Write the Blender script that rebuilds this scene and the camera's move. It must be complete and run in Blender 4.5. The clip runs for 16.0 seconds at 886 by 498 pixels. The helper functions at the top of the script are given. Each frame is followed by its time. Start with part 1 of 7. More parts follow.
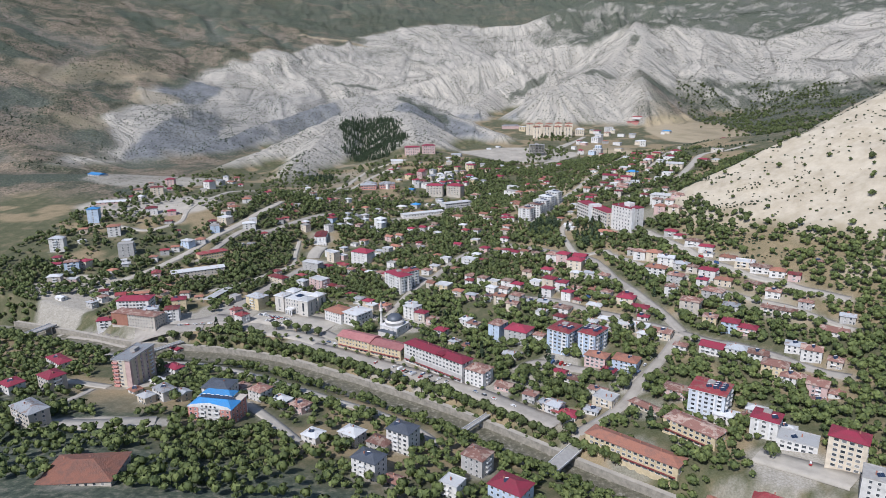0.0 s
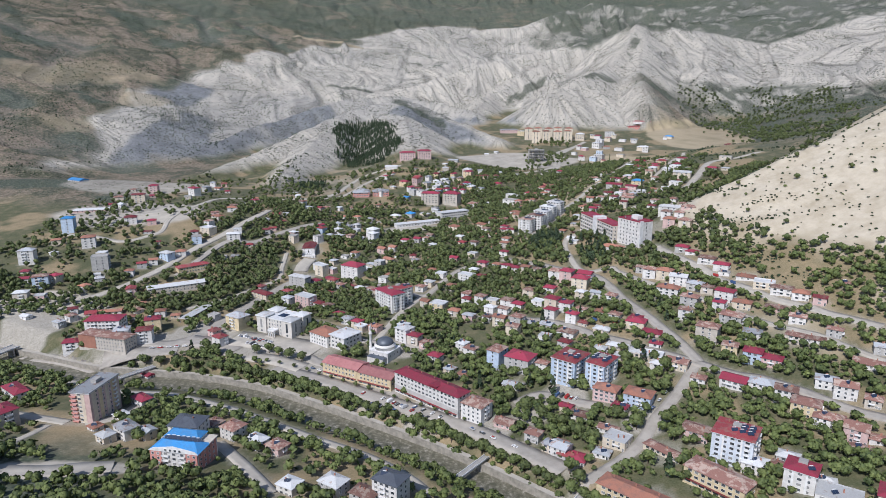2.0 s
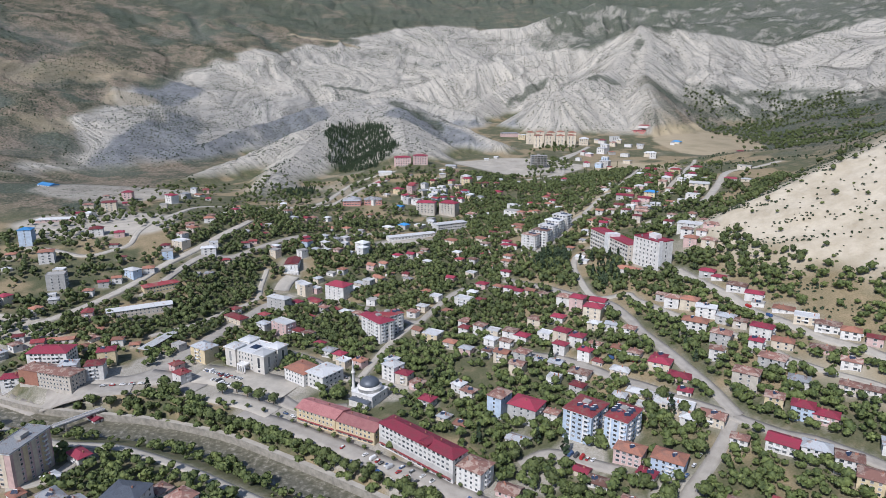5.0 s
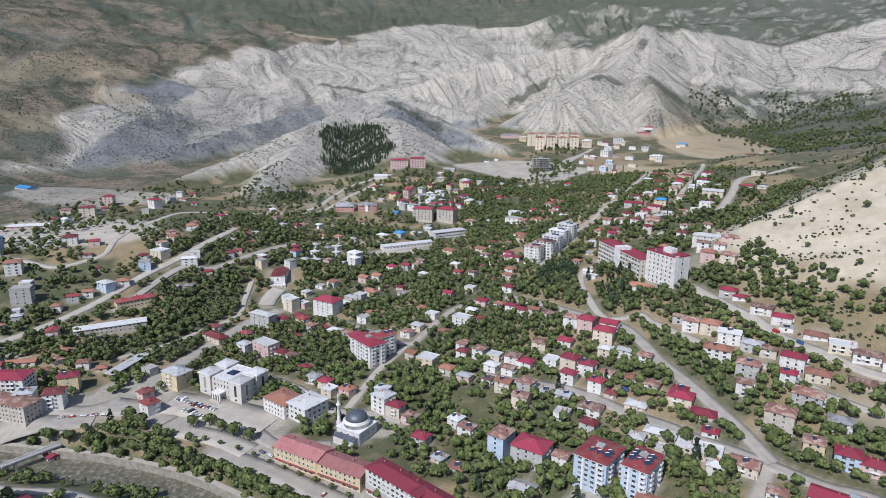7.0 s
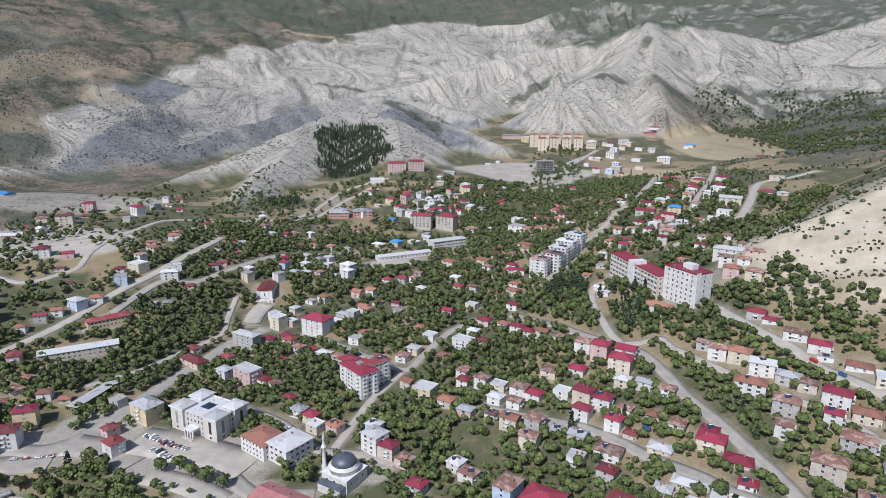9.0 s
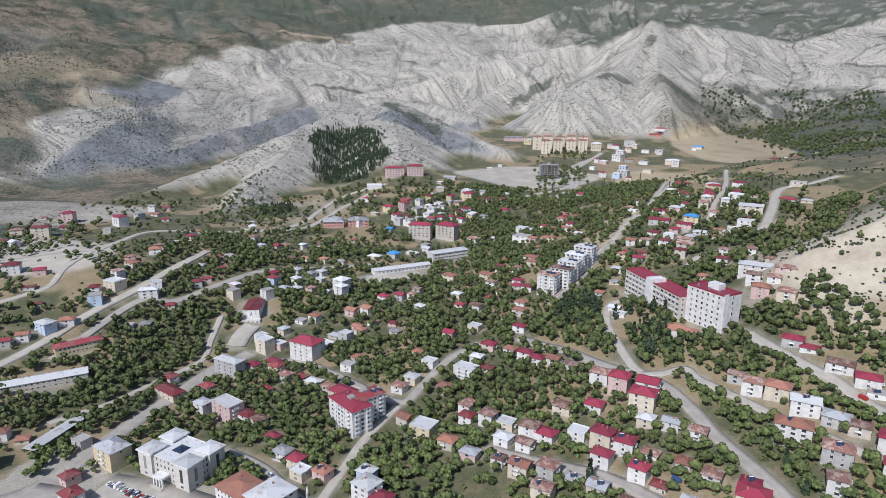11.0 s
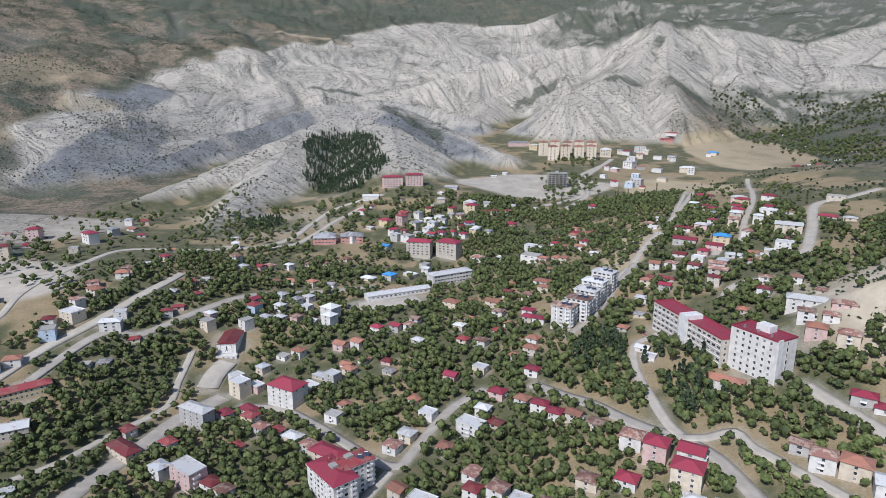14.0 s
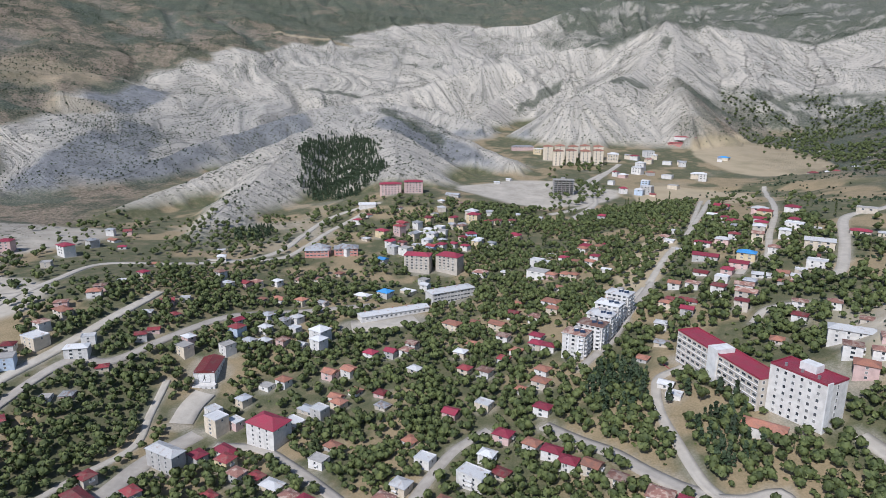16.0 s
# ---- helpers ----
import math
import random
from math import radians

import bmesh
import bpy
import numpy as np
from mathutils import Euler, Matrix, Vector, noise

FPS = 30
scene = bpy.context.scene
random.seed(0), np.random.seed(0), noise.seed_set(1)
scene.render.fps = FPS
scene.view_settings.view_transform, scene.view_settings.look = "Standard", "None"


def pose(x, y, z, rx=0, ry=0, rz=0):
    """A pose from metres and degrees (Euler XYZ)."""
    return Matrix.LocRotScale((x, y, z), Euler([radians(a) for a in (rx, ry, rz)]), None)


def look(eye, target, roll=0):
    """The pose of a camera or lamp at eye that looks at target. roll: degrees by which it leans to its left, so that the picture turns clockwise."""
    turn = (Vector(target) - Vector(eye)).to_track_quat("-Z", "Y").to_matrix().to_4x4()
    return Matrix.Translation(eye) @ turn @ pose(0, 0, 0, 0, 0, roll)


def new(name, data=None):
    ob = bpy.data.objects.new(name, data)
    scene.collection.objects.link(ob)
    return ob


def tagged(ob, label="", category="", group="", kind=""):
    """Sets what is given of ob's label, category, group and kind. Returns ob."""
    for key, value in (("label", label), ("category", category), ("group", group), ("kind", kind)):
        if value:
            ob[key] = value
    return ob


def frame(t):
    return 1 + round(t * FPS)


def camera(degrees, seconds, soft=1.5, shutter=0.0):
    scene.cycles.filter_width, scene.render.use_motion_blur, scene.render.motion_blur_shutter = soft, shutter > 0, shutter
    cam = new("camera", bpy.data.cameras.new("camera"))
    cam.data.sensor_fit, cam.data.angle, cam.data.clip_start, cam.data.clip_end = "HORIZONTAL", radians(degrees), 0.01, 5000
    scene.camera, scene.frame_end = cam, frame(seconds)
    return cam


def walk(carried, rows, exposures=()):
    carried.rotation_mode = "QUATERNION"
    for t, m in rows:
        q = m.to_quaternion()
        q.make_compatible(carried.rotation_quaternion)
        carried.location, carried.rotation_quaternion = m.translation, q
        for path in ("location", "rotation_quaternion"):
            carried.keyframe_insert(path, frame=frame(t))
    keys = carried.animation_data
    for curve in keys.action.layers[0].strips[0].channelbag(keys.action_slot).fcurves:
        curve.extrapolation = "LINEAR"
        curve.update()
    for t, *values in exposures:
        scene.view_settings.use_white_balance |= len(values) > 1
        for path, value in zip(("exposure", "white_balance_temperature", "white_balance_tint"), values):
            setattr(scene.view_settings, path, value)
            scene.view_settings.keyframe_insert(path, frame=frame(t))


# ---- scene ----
cam = camera(68.0, 16.0, soft=0.65)
PATH = [
    (0, (-0.00, 0.03, 233.38), (-2.839, 96.764, 208.210), -0.49),
    (0.5, (-0.03, 11.75, 233.92), (-2.720, 108.513, 208.824), -0.45),
    (1, (0.01, 23.56, 234.34), (-2.552, 120.349, 209.346), -0.39),
    (1.5, (0.14, 35.51, 234.59), (-2.287, 132.330, 209.677), -0.30),
    (2, (0.27, 47.61, 234.71), (-2.075, 144.440, 209.852), -0.20),
    (2.5, (0.38, 59.80, 234.71), (-1.861, 156.658, 209.931), -0.13),
    (3, (0.47, 72.18, 234.75), (-1.693, 169.051, 210.039), -0.05),
    (3.5, (0.52, 84.60, 234.75), (-1.561, 181.488, 210.066), 0.03),
    (4, (0.62, 96.95, 234.78), (-1.435, 193.833, 210.089), 0.13),
    (6.5, (1.50, 158.64, 235.26), (-0.410, 255.493, 210.432), 0.47),
    (7, (1.69, 171.16, 235.53), (-0.184, 268.005, 210.678), 0.55),
    (7.5, (1.74, 183.81, 235.85), (-0.143, 280.628, 210.890), 0.54),
    (8, (1.77, 196.38, 236.14), (-0.132, 293.191, 211.141), 0.52),
    (8.5, (1.77, 208.91, 236.39), (-0.129, 305.711, 211.378), 0.50),
    (9, (1.72, 221.35, 236.65), (-0.197, 318.144, 211.589), 0.47),
    (11.5, (0.65, 282.58, 237.97), (-1.394, 379.383, 212.978), 0.16),
    (12, (0.43, 294.69, 238.34), (-1.669, 391.512, 213.430), 0.15),
    (12.5, (0.23, 306.69, 238.68), (-1.892, 403.516, 213.791), 0.15),
    (13, (0.09, 318.70, 238.96), (-2.048, 415.534, 214.092), 0.17),
    (13.5, (0.03, 330.81, 239.15), (-2.165, 427.646, 214.302), 0.19),
    (14, (-0.05, 343.21, 239.40), (-2.302, 440.056, 214.608), 0.18),
    (14.5, (-0.05, 355.72, 239.63), (-2.331, 452.586, 214.911), 0.23),
    (15, (-0.08, 368.32, 239.90), (-2.423, 465.197, 215.227), 0.25),
    (15.5, (-0.07, 380.89, 240.14), (-2.442, 477.782, 215.517), 0.26),
    (16, (-0.00, 393.40, 240.40), (-2.472, 490.293, 215.799), 0.28),
]
walk(cam, [(t, look(e, g, r)) for t, e, g, r in PATH], [(0.0, -0.06, 6080.0, 14.0), (16.0, -0.06, 6080.0, 14.0)])

# ---- daylight ----
SUN_AZ, SUN_EL = radians(211), radians(46)  # clockwise from +y
world = bpy.data.worlds.new("sky")
scene.world = world
world.use_nodes = True
_nt = world.node_tree
_sky = _nt.nodes.new("ShaderNodeTexSky")
_sky.sky_type = "NISHITA"
_sky.sun_disc = False
_sky.sun_elevation, _sky.sun_rotation = SUN_EL, SUN_AZ
_sky.altitude, _sky.air_density, _sky.dust_density = 900.0, 1.0, 1.5
_nt.links.new(_sky.outputs["Color"], _nt.nodes["Background"].inputs["Color"])
_nt.nodes["Background"].inputs["Strength"].default_value = 0.115
_sun = bpy.data.lights.new("sun", "SUN")
_sun.energy, _sun.angle, _sun.color = 4.2, radians(0.6), (1.0, 0.965, 0.91)
sun = new("sun", _sun)
_dir = Vector((math.sin(SUN_AZ) * math.cos(SUN_EL), math.cos(SUN_AZ) * math.cos(SUN_EL), math.sin(SUN_EL)))
sun.matrix_world = look(_dir * 3000, (0, 0, 0))

# ---- the lie of the land ----
RIVER = ((-1400, 700), (-700, 640), (-445, 588), (-380, 566), (-312, 540), (-264, 531), (-213, 523), (-160, 506), (-117, 483),
         (-75, 458), (-28, 428), (4, 405), (47, 370), (81, 341), (200, 250), (420, 90), (900, -260))
RX = np.array([p[0] for p in RIVER], float)
RY = np.array([p[1] for p in RIVER], float)

BASE = (8.59, 6.36, 11.44, 2.74, -0.57, 0.88)
KNOLLS = ((185, 715, 16.6, 75), (-190, 800, -20.2, 90), (290, 600, 8.2, 70), (-440, 830, 11.0, 100), (-110, 1286, 21.8, 110), (-50, 960, 0.0, 90), (100, 450, -4.1, 55), (-50, 520, -2.3, 55), (-180, 600, -1.4, 70), (330, 1000, 0.6, 120), (60, 1050, -11.6, 110), (80, 820, 8.0, 70), (-280, 900, 24.2, 90), (250, 480, -12.3, 60), (120, 600, -9.2, 70), (240, 660, 5.2, 50), (-350, 640, -2.9, 60), (95, 490, -4.5, 35))
RIDGES = (
    # (line, slope, crest, gully depth, seed, wave): nearest first
    (((-314, 1100, 56), (-325, 1300, 76), (-301, 1500, 116), (-286, 1620, 127)), 0.5612, 18, 29.25, 1, 43.4),
    (((-520, 1230, 50), (-465, 1400, 74), (-400, 1500, 97), (-318, 1650, 135), (-242, 1780, 165), (-159, 1850, 186), (-70, 1760, 159), (28, 1660, 122), (92, 1600, 104)), 0.5124, 16, 33.75, 2, 49.6),
    (((-159, 1850, 186), (-121, 1600, 148), (-96, 1420, 113)), 0.488, 26, 24.75, 3, 43.4),
    (((-687, 1330, 28), (-627, 1600, 67), (-571, 1800, 104), (-470, 2000, 140), (-329, 2150, 179), (-196, 2220, 191), (-52, 2180, 165), (52, 2100, 136)), 0.5368, 14, 38.25, 4, 58.9),
    (((-848, 1500, 59), (-898, 1800, 98), (-870, 2050, 132), (-834, 2281, 182), (-821, 2600, 261), (-629, 2900, 363)), 0.5368, 14, 40.5, 5, 68.2),
    (((-1203, 2900, 268), (-961, 2900, 325), (-722, 2900, 377), (-496, 2950, 401), (-282, 3200, 421), (-79, 3479, 498), (109, 3450, 472), (301, 3450, 488), (540, 3600, 574), (689, 3650, 617), (963, 3600, 595), (1387, 3600, 573), (1623, 3500, 542), (1779, 3400, 583), (1866, 3300, 487), (1914, 3200, 407), (2235, 3200, 443)), 0.5368, 18, 51.75, 6, 93),
    (((529, 2900, 402), (292, 2600, 281), (102, 2400, 195), (46, 2200, 147)), 0.5368, 14, 38.25, 7, 68.2),
    (((-391, 2300, 178), (-177, 2450, 210), (63, 2600, 289), (323, 2700, 339), (539, 2720, 379), (692, 2733, 445), (800, 2750, 438), (971, 2800, 417), (1216, 2850, 381), (1469, 2900, 353), (1851, 2950, 292)), 0.5856, 16, 47.25, 9, 80.6),
    (((692, 2733, 445), (523, 2349, 280), (378, 2150, 235), (280, 2050, 203)), 0.5612, 14, 40.5, 10, 62),
    (((689, 2650, 407), (594, 2300, 279), (550, 2090, 219), (540, 1980, 166)), 0.6344, 12, 36, 11, 55.8),
    (((971, 2800, 417), (859, 2400, 263), (755, 2250, 209)), 0.61, 14, 40.5, 12, 55.8),
    (((1216, 2850, 381), (1113, 2500, 264), (1111, 2400, 217)), 0.61, 14, 40.5, 13, 55.8),
    (((-1254, 1900, 166), (-1372, 2439, 224), (-1274, 2700, 255), (-1148, 2946, 292)), 0.3, 50, 36, 14, 105.4),
    (((-1372, 2439, 224), (-1162, 2000, 131), (-899, 1640, 84)), 0.32, 40, 30.6, 15, 74.4),
    (((-1321, 1700, 201), (-989, 1400, 118), (-813, 1250, 81)), 0.32, 40, 27, 16, 74.4),
    (((-3400, 2500, 980), (-2200, 3700, 860), (-1200, 4250, 840), (0, 4560, 780), (1200, 4550, 800), (2600, 3900, 900), (3600, 2400, 760)), 0.34, 120, 81, 17, 186),
    (((2600, 3300, 500), (1700, 1900, 270), (1150, 1300, 190), (760, 960, 190)), 0.24, 90, 21.6, 18, 99.2),
)


GULLY = 1.15  # depth of the gullies on the bare flanks


def _hash(ix, iy, seed):
    n = (ix.astype(np.int64) * 374761393 + iy.astype(np.int64) * 668265263 + seed * 1442695041) & 0x7FFFFFFF
    n = ((n ^ (n >> 13)) * 1274126177) & 0x7FFFFFFF
    return ((n ^ (n >> 16)) & 0xFFFF) / 65535.0


def vnoise(x, y, seed=0):
    """Value noise in 0..1 on arrays."""
    ix, iy = np.floor(x), np.floor(y)
    fx, fy = x - ix, y - iy
    fx, fy = fx * fx * (3 - 2 * fx), fy * fy * (3 - 2 * fy)
    a, b = _hash(ix, iy, seed), _hash(ix + 1, iy, seed)
    c, d = _hash(ix, iy + 1, seed), _hash(ix + 1, iy + 1, seed)
    return (a * (1 - fx) + b * fx) * (1 - fy) + (c * (1 - fx) + d * fx) * fy


def fbm(x, y, octaves=4, seed=0):
    out, amp, tot = 0.0, 1.0, 0.0
    for o in range(octaves):
        out = out + amp * vnoise(x, y, seed + o)
        tot += amp
        amp, x, y = amp * 0.5, x * 2.03, y * 2.03
    return out / tot


def splus(v):
    return np.logaddexp(0, v)


def smax(a, b, k):
    return 0.5 * (a + b + np.sqrt((a - b) ** 2 + k * k))


def bump(x, y, cx, cy, h, r):
    return h * np.exp(-((x - cx) ** 2 + (y - cy) ** 2) / (2 * r * r))


def spine(x, y, pts, slope, crest=25.0, gully=0.0, seed=0, wave=90.0):
    """A ridge: falls off on both sides of a line of (x, y, z), cut by gullies and rills that run down its flanks.
    Returns its height, the gullies' pattern, and the run along and the fall away from the crest."""
    best, cut = np.full(np.shape(x), -1e9), np.zeros(np.shape(x))
    along, fall = np.zeros(np.shape(x)), np.zeros(np.shape(x))
    run = 0.0
    wander = vnoise(x / 140, y / 140, seed + 7) - 0.5
    for (x0, y0, z0), (x1, y1, z1) in zip(pts, pts[1:]):
        dx, dy = x1 - x0, y1 - y0
        ln = math.hypot(dx, dy)
        s = np.clip(((x - x0) * dx + (y - y0) * dy) / (ln * ln), 0, 1)
        d = np.hypot(x - x0 - s * dx, y - y0 - s * dy)
        side_ = np.where((x - x0) * dy - (y - y0) * dx > 0, 0.0, 37.0)
        f = np.sqrt(d * d + crest * crest) - crest
        # round a bend or a ridge's end the gullies fan out
        over = ((x - x0 - s * dx) * dx + (y - y0 - s * dy) * dy) / ln
        perp = np.abs((x - x0 - s * dx) * dy - (y - y0 - s * dy) * dx) / ln
        a = run + s * ln + 0.12 * d * wander + 110 * np.arctan2(over, perp + 1.0) + side_ * 3.1
        g = np.abs(2 * vnoise(a / wave, d / 420, seed) - 1)
        g2 = np.abs(2 * vnoise(a / (wave * 0.41), d / 260 + 9, seed + 3) - 1)
        g3 = np.abs(2 * vnoise(a / (wave * 0.19), d / 170 + 5, seed + 5) - 1)
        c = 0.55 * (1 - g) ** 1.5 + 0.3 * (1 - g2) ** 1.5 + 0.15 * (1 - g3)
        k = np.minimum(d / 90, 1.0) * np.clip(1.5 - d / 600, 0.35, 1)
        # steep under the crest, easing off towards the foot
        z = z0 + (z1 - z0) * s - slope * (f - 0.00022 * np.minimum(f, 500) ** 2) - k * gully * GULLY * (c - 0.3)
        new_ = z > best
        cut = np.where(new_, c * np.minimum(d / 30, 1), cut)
        along, fall = np.where(new_, a, along), np.where(new_, d, fall)
        best = np.where(new_, z, best)
        run += ln
    return best, cut, along + 53.0 * seed, fall


def river_y(x):
    return np.interp(x, RX, RY)


def river_gap(x, y):
    """Distance from the river's middle line, negative to the south."""
    t = (np.interp(x + 6, RX, RY) - np.interp(x - 6, RX, RY)) / 12
    return (y - river_y(x)) / np.sqrt(1 + t * t)


def town_base(x, y):
    D = (y - river_y(x)) / 100
    n = np.where(D > 8, 8 + 0.42 * (D - 8), D)
    sx = splus((np.minimum(x, 420) - 150) / 40)
    sl = splus((-x - 250) / 40)
    north = BASE[0] + BASE[1] * n + BASE[2] * sx + BASE[3] * np.minimum(sl, 9) + BASE[4] * splus((np.minimum(x, 420) - 60) / 80) * n + BASE[5] * n * np.minimum(splus((-x - 100) / 100), 5)
    for cx, cy, h, r in KNOLLS:
        north = north + bump(x, y, cx, cy, h, r)
    south = 6 - 7.0 * D + 5 * splus((-D - 1.2) * 3)
    # a low bank along the water's south edge
    low = np.clip((-D - 0.14) / 0.16, 0, 1)
    south = south * low + 2.2 * (1 - low)
    south = np.minimum(south, 75 + 0 * D)
    # beyond the town: one valley runs on to the north-east, another drops away to the north-west
    e = np.clip((x + 420) / 520, 0, 1)
    e = e * e * (3 - 2 * e)
    f = (60 + 0.052 * (y - 1150)) * e + (46 + 0.012 * (y - 1150)) * (1 - e)
    q = np.clip((y - 930 + 0.12 * x) / 330, 0, 1)
    q = q * q * (3 - 2 * q)
    north = north * (1 - q) + f * q + bump(x, y, -85, 1325, 26, 75)
    k = np.clip(D / 0.12 + 0.5, 0, 1)
    return south * (1 - k) + north * k


CUT = {}


def height(x, y, keep=False):
    """The ground's height, without the river's bed."""
    x, y = np.asarray(x, float), np.asarray(y, float)
    z = town_base(x, y)
    # sandy hill east of the town
    hill = 98 + 0.52 * (np.minimum(x, 620) - 289) + 0.293 * (np.minimum(y, 752) - 666) - 0.36 * np.maximum(0, y - 752)
    hill = hill + 12 * (fbm(x / 70, y / 70, 4, 5) - 0.5) + 3.0 * np.sin((y + 0.5 * x) / 9) * (vnoise(x / 60, y / 60, 8) - 0.3)
    z = np.where(x > 150, smax(z, hill, 14), z)
    cut, along, fall = np.zeros(np.shape(x)), x * 0.8 + y * 0.3, y * 0.0
    for pts, slope, crest, gully, seed, wave in RIDGES:
        r, c, a, d = spine(x, y, pts, slope, crest, gully, seed, wave)
        up = r > z
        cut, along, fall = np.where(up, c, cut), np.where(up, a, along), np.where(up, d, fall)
        z = smax(z, r, 4)
    far = np.clip((y - 1250) / 900, 0, 1)
    z = z + far * 7 * (fbm(x / 200, y / 200, 5, 21) - 0.5)
    # small spurs on the bare slopes
    bare = np.clip((z - town_base(x, y) - 12) / 30, 0, 1) * np.clip((y - 1150) / 250, 0, 1)
    wx, wy = x + 60 * (vnoise(x / 130, y / 130, 51) - 0.5), y + 60 * (vnoise(x / 130, y / 130, 52) - 0.5)
    for size, amp, sd in ((150, 7.0, 53), (68, 4.5, 54), (30, 3.0, 55), (14, 1.5, 56)):
        rid = 1 - np.abs(2 * vnoise(wx / size, wy / (size * 1.5), sd) - 1)
        z = z + bare * amp * (rid * rid - 0.45)
    if keep:
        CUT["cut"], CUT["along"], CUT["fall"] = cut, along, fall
    return z


def ground(x, y, keep=False):
    z = height(x, y, keep)
    d = np.abs(river_gap(np.asarray(x, float), np.asarray(y, float)))
    bed = -1.7 + 1.0 * vnoise(np.asarray(x) / 7, np.asarray(y) / 7, 31)
    s = river_gap(np.asarray(x, float), np.asarray(y, float))
    k = np.where(s > 0, np.clip((d - 13.6) / 1.4, 0, 1), np.clip((d - 9.5) / 4.5, 0, 1))
    z = np.maximum(z, 2.0)
    # north of the water a low walk, then a bank up to the streets
    z = np.where(s > 0, 3.7 + (np.maximum(z, 3.7) - 3.7) * np.clip((d - 18) / 7, 0, 1), z)
    return bed * (1 - k) + z * k



# ---- materials ----
def shader(name, rough=0.9, metal=0.0):
    m = bpy.data.materials.new(name)
    m.use_nodes = True
    b = m.node_tree.nodes["Principled BSDF"]
    b.inputs["Roughness"].default_value, b.inputs["Metallic"].default_value = rough, metal
    return m, m.node_tree, b


def node(nt, kind, **vals):
    n = nt.nodes.new(kind)
    for k, v in vals.items():
        n.inputs[k].default_value = v
    return n


def noise_tex(nt, scale, detail=4.0, src=None, rough=0.55):
    n = node(nt, "ShaderNodeTexNoise", Scale=scale, Detail=detail, Roughness=rough)
    if src is not None:
        nt.links.new(src, n.inputs["Vector"])
    return n.outputs["Fac"]


def ramp(nt, fac, *stops):
    r = nt.nodes.new("ShaderNodeValToRGB")
    el = r.color_ramp.elements
    while len(el) < len(stops):
        el.new(0.5)
    for e, (p, c) in zip(el, stops):
        e.position, e.color = p, (*c, 1)
    nt.links.new(fac, r.inputs["Fac"])
    return r.outputs["Color"]


def mix(nt, fac, a, b, mode="MIX"):
    m = nt.nodes.new("ShaderNodeMix")
    m.data_type, m.blend_type = "RGBA", mode
    for sock, v in ((m.inputs[0], fac), (m.inputs[6], a), (m.inputs[7], b)):
        if isinstance(v, (int, float)):
            sock.default_value = v
        elif isinstance(v, tuple):
            sock.default_value = (*v, 1)
        else:
            nt.links.new(v, sock)
    return m.outputs[2]


def attr(nt, name):
    a = nt.nodes.new("ShaderNodeAttribute")
    a.attribute_name = name
    return a.outputs["Fac"]


def coords(nt, kind="Object"):
    return nt.nodes.new("ShaderNodeTexCoord").outputs[kind]


def relief(nt, b, fac, strength=0.3, dist=0.1):
    n = node(nt, "ShaderNodeBump", Strength=strength, Distance=dist)
    nt.links.new(fac, n.inputs["Height"])
    nt.links.new(n.outputs["Normal"], b.inputs["Normal"])


def link_color(nt, b, c):
    nt.links.new(c, b.inputs["Base Color"])


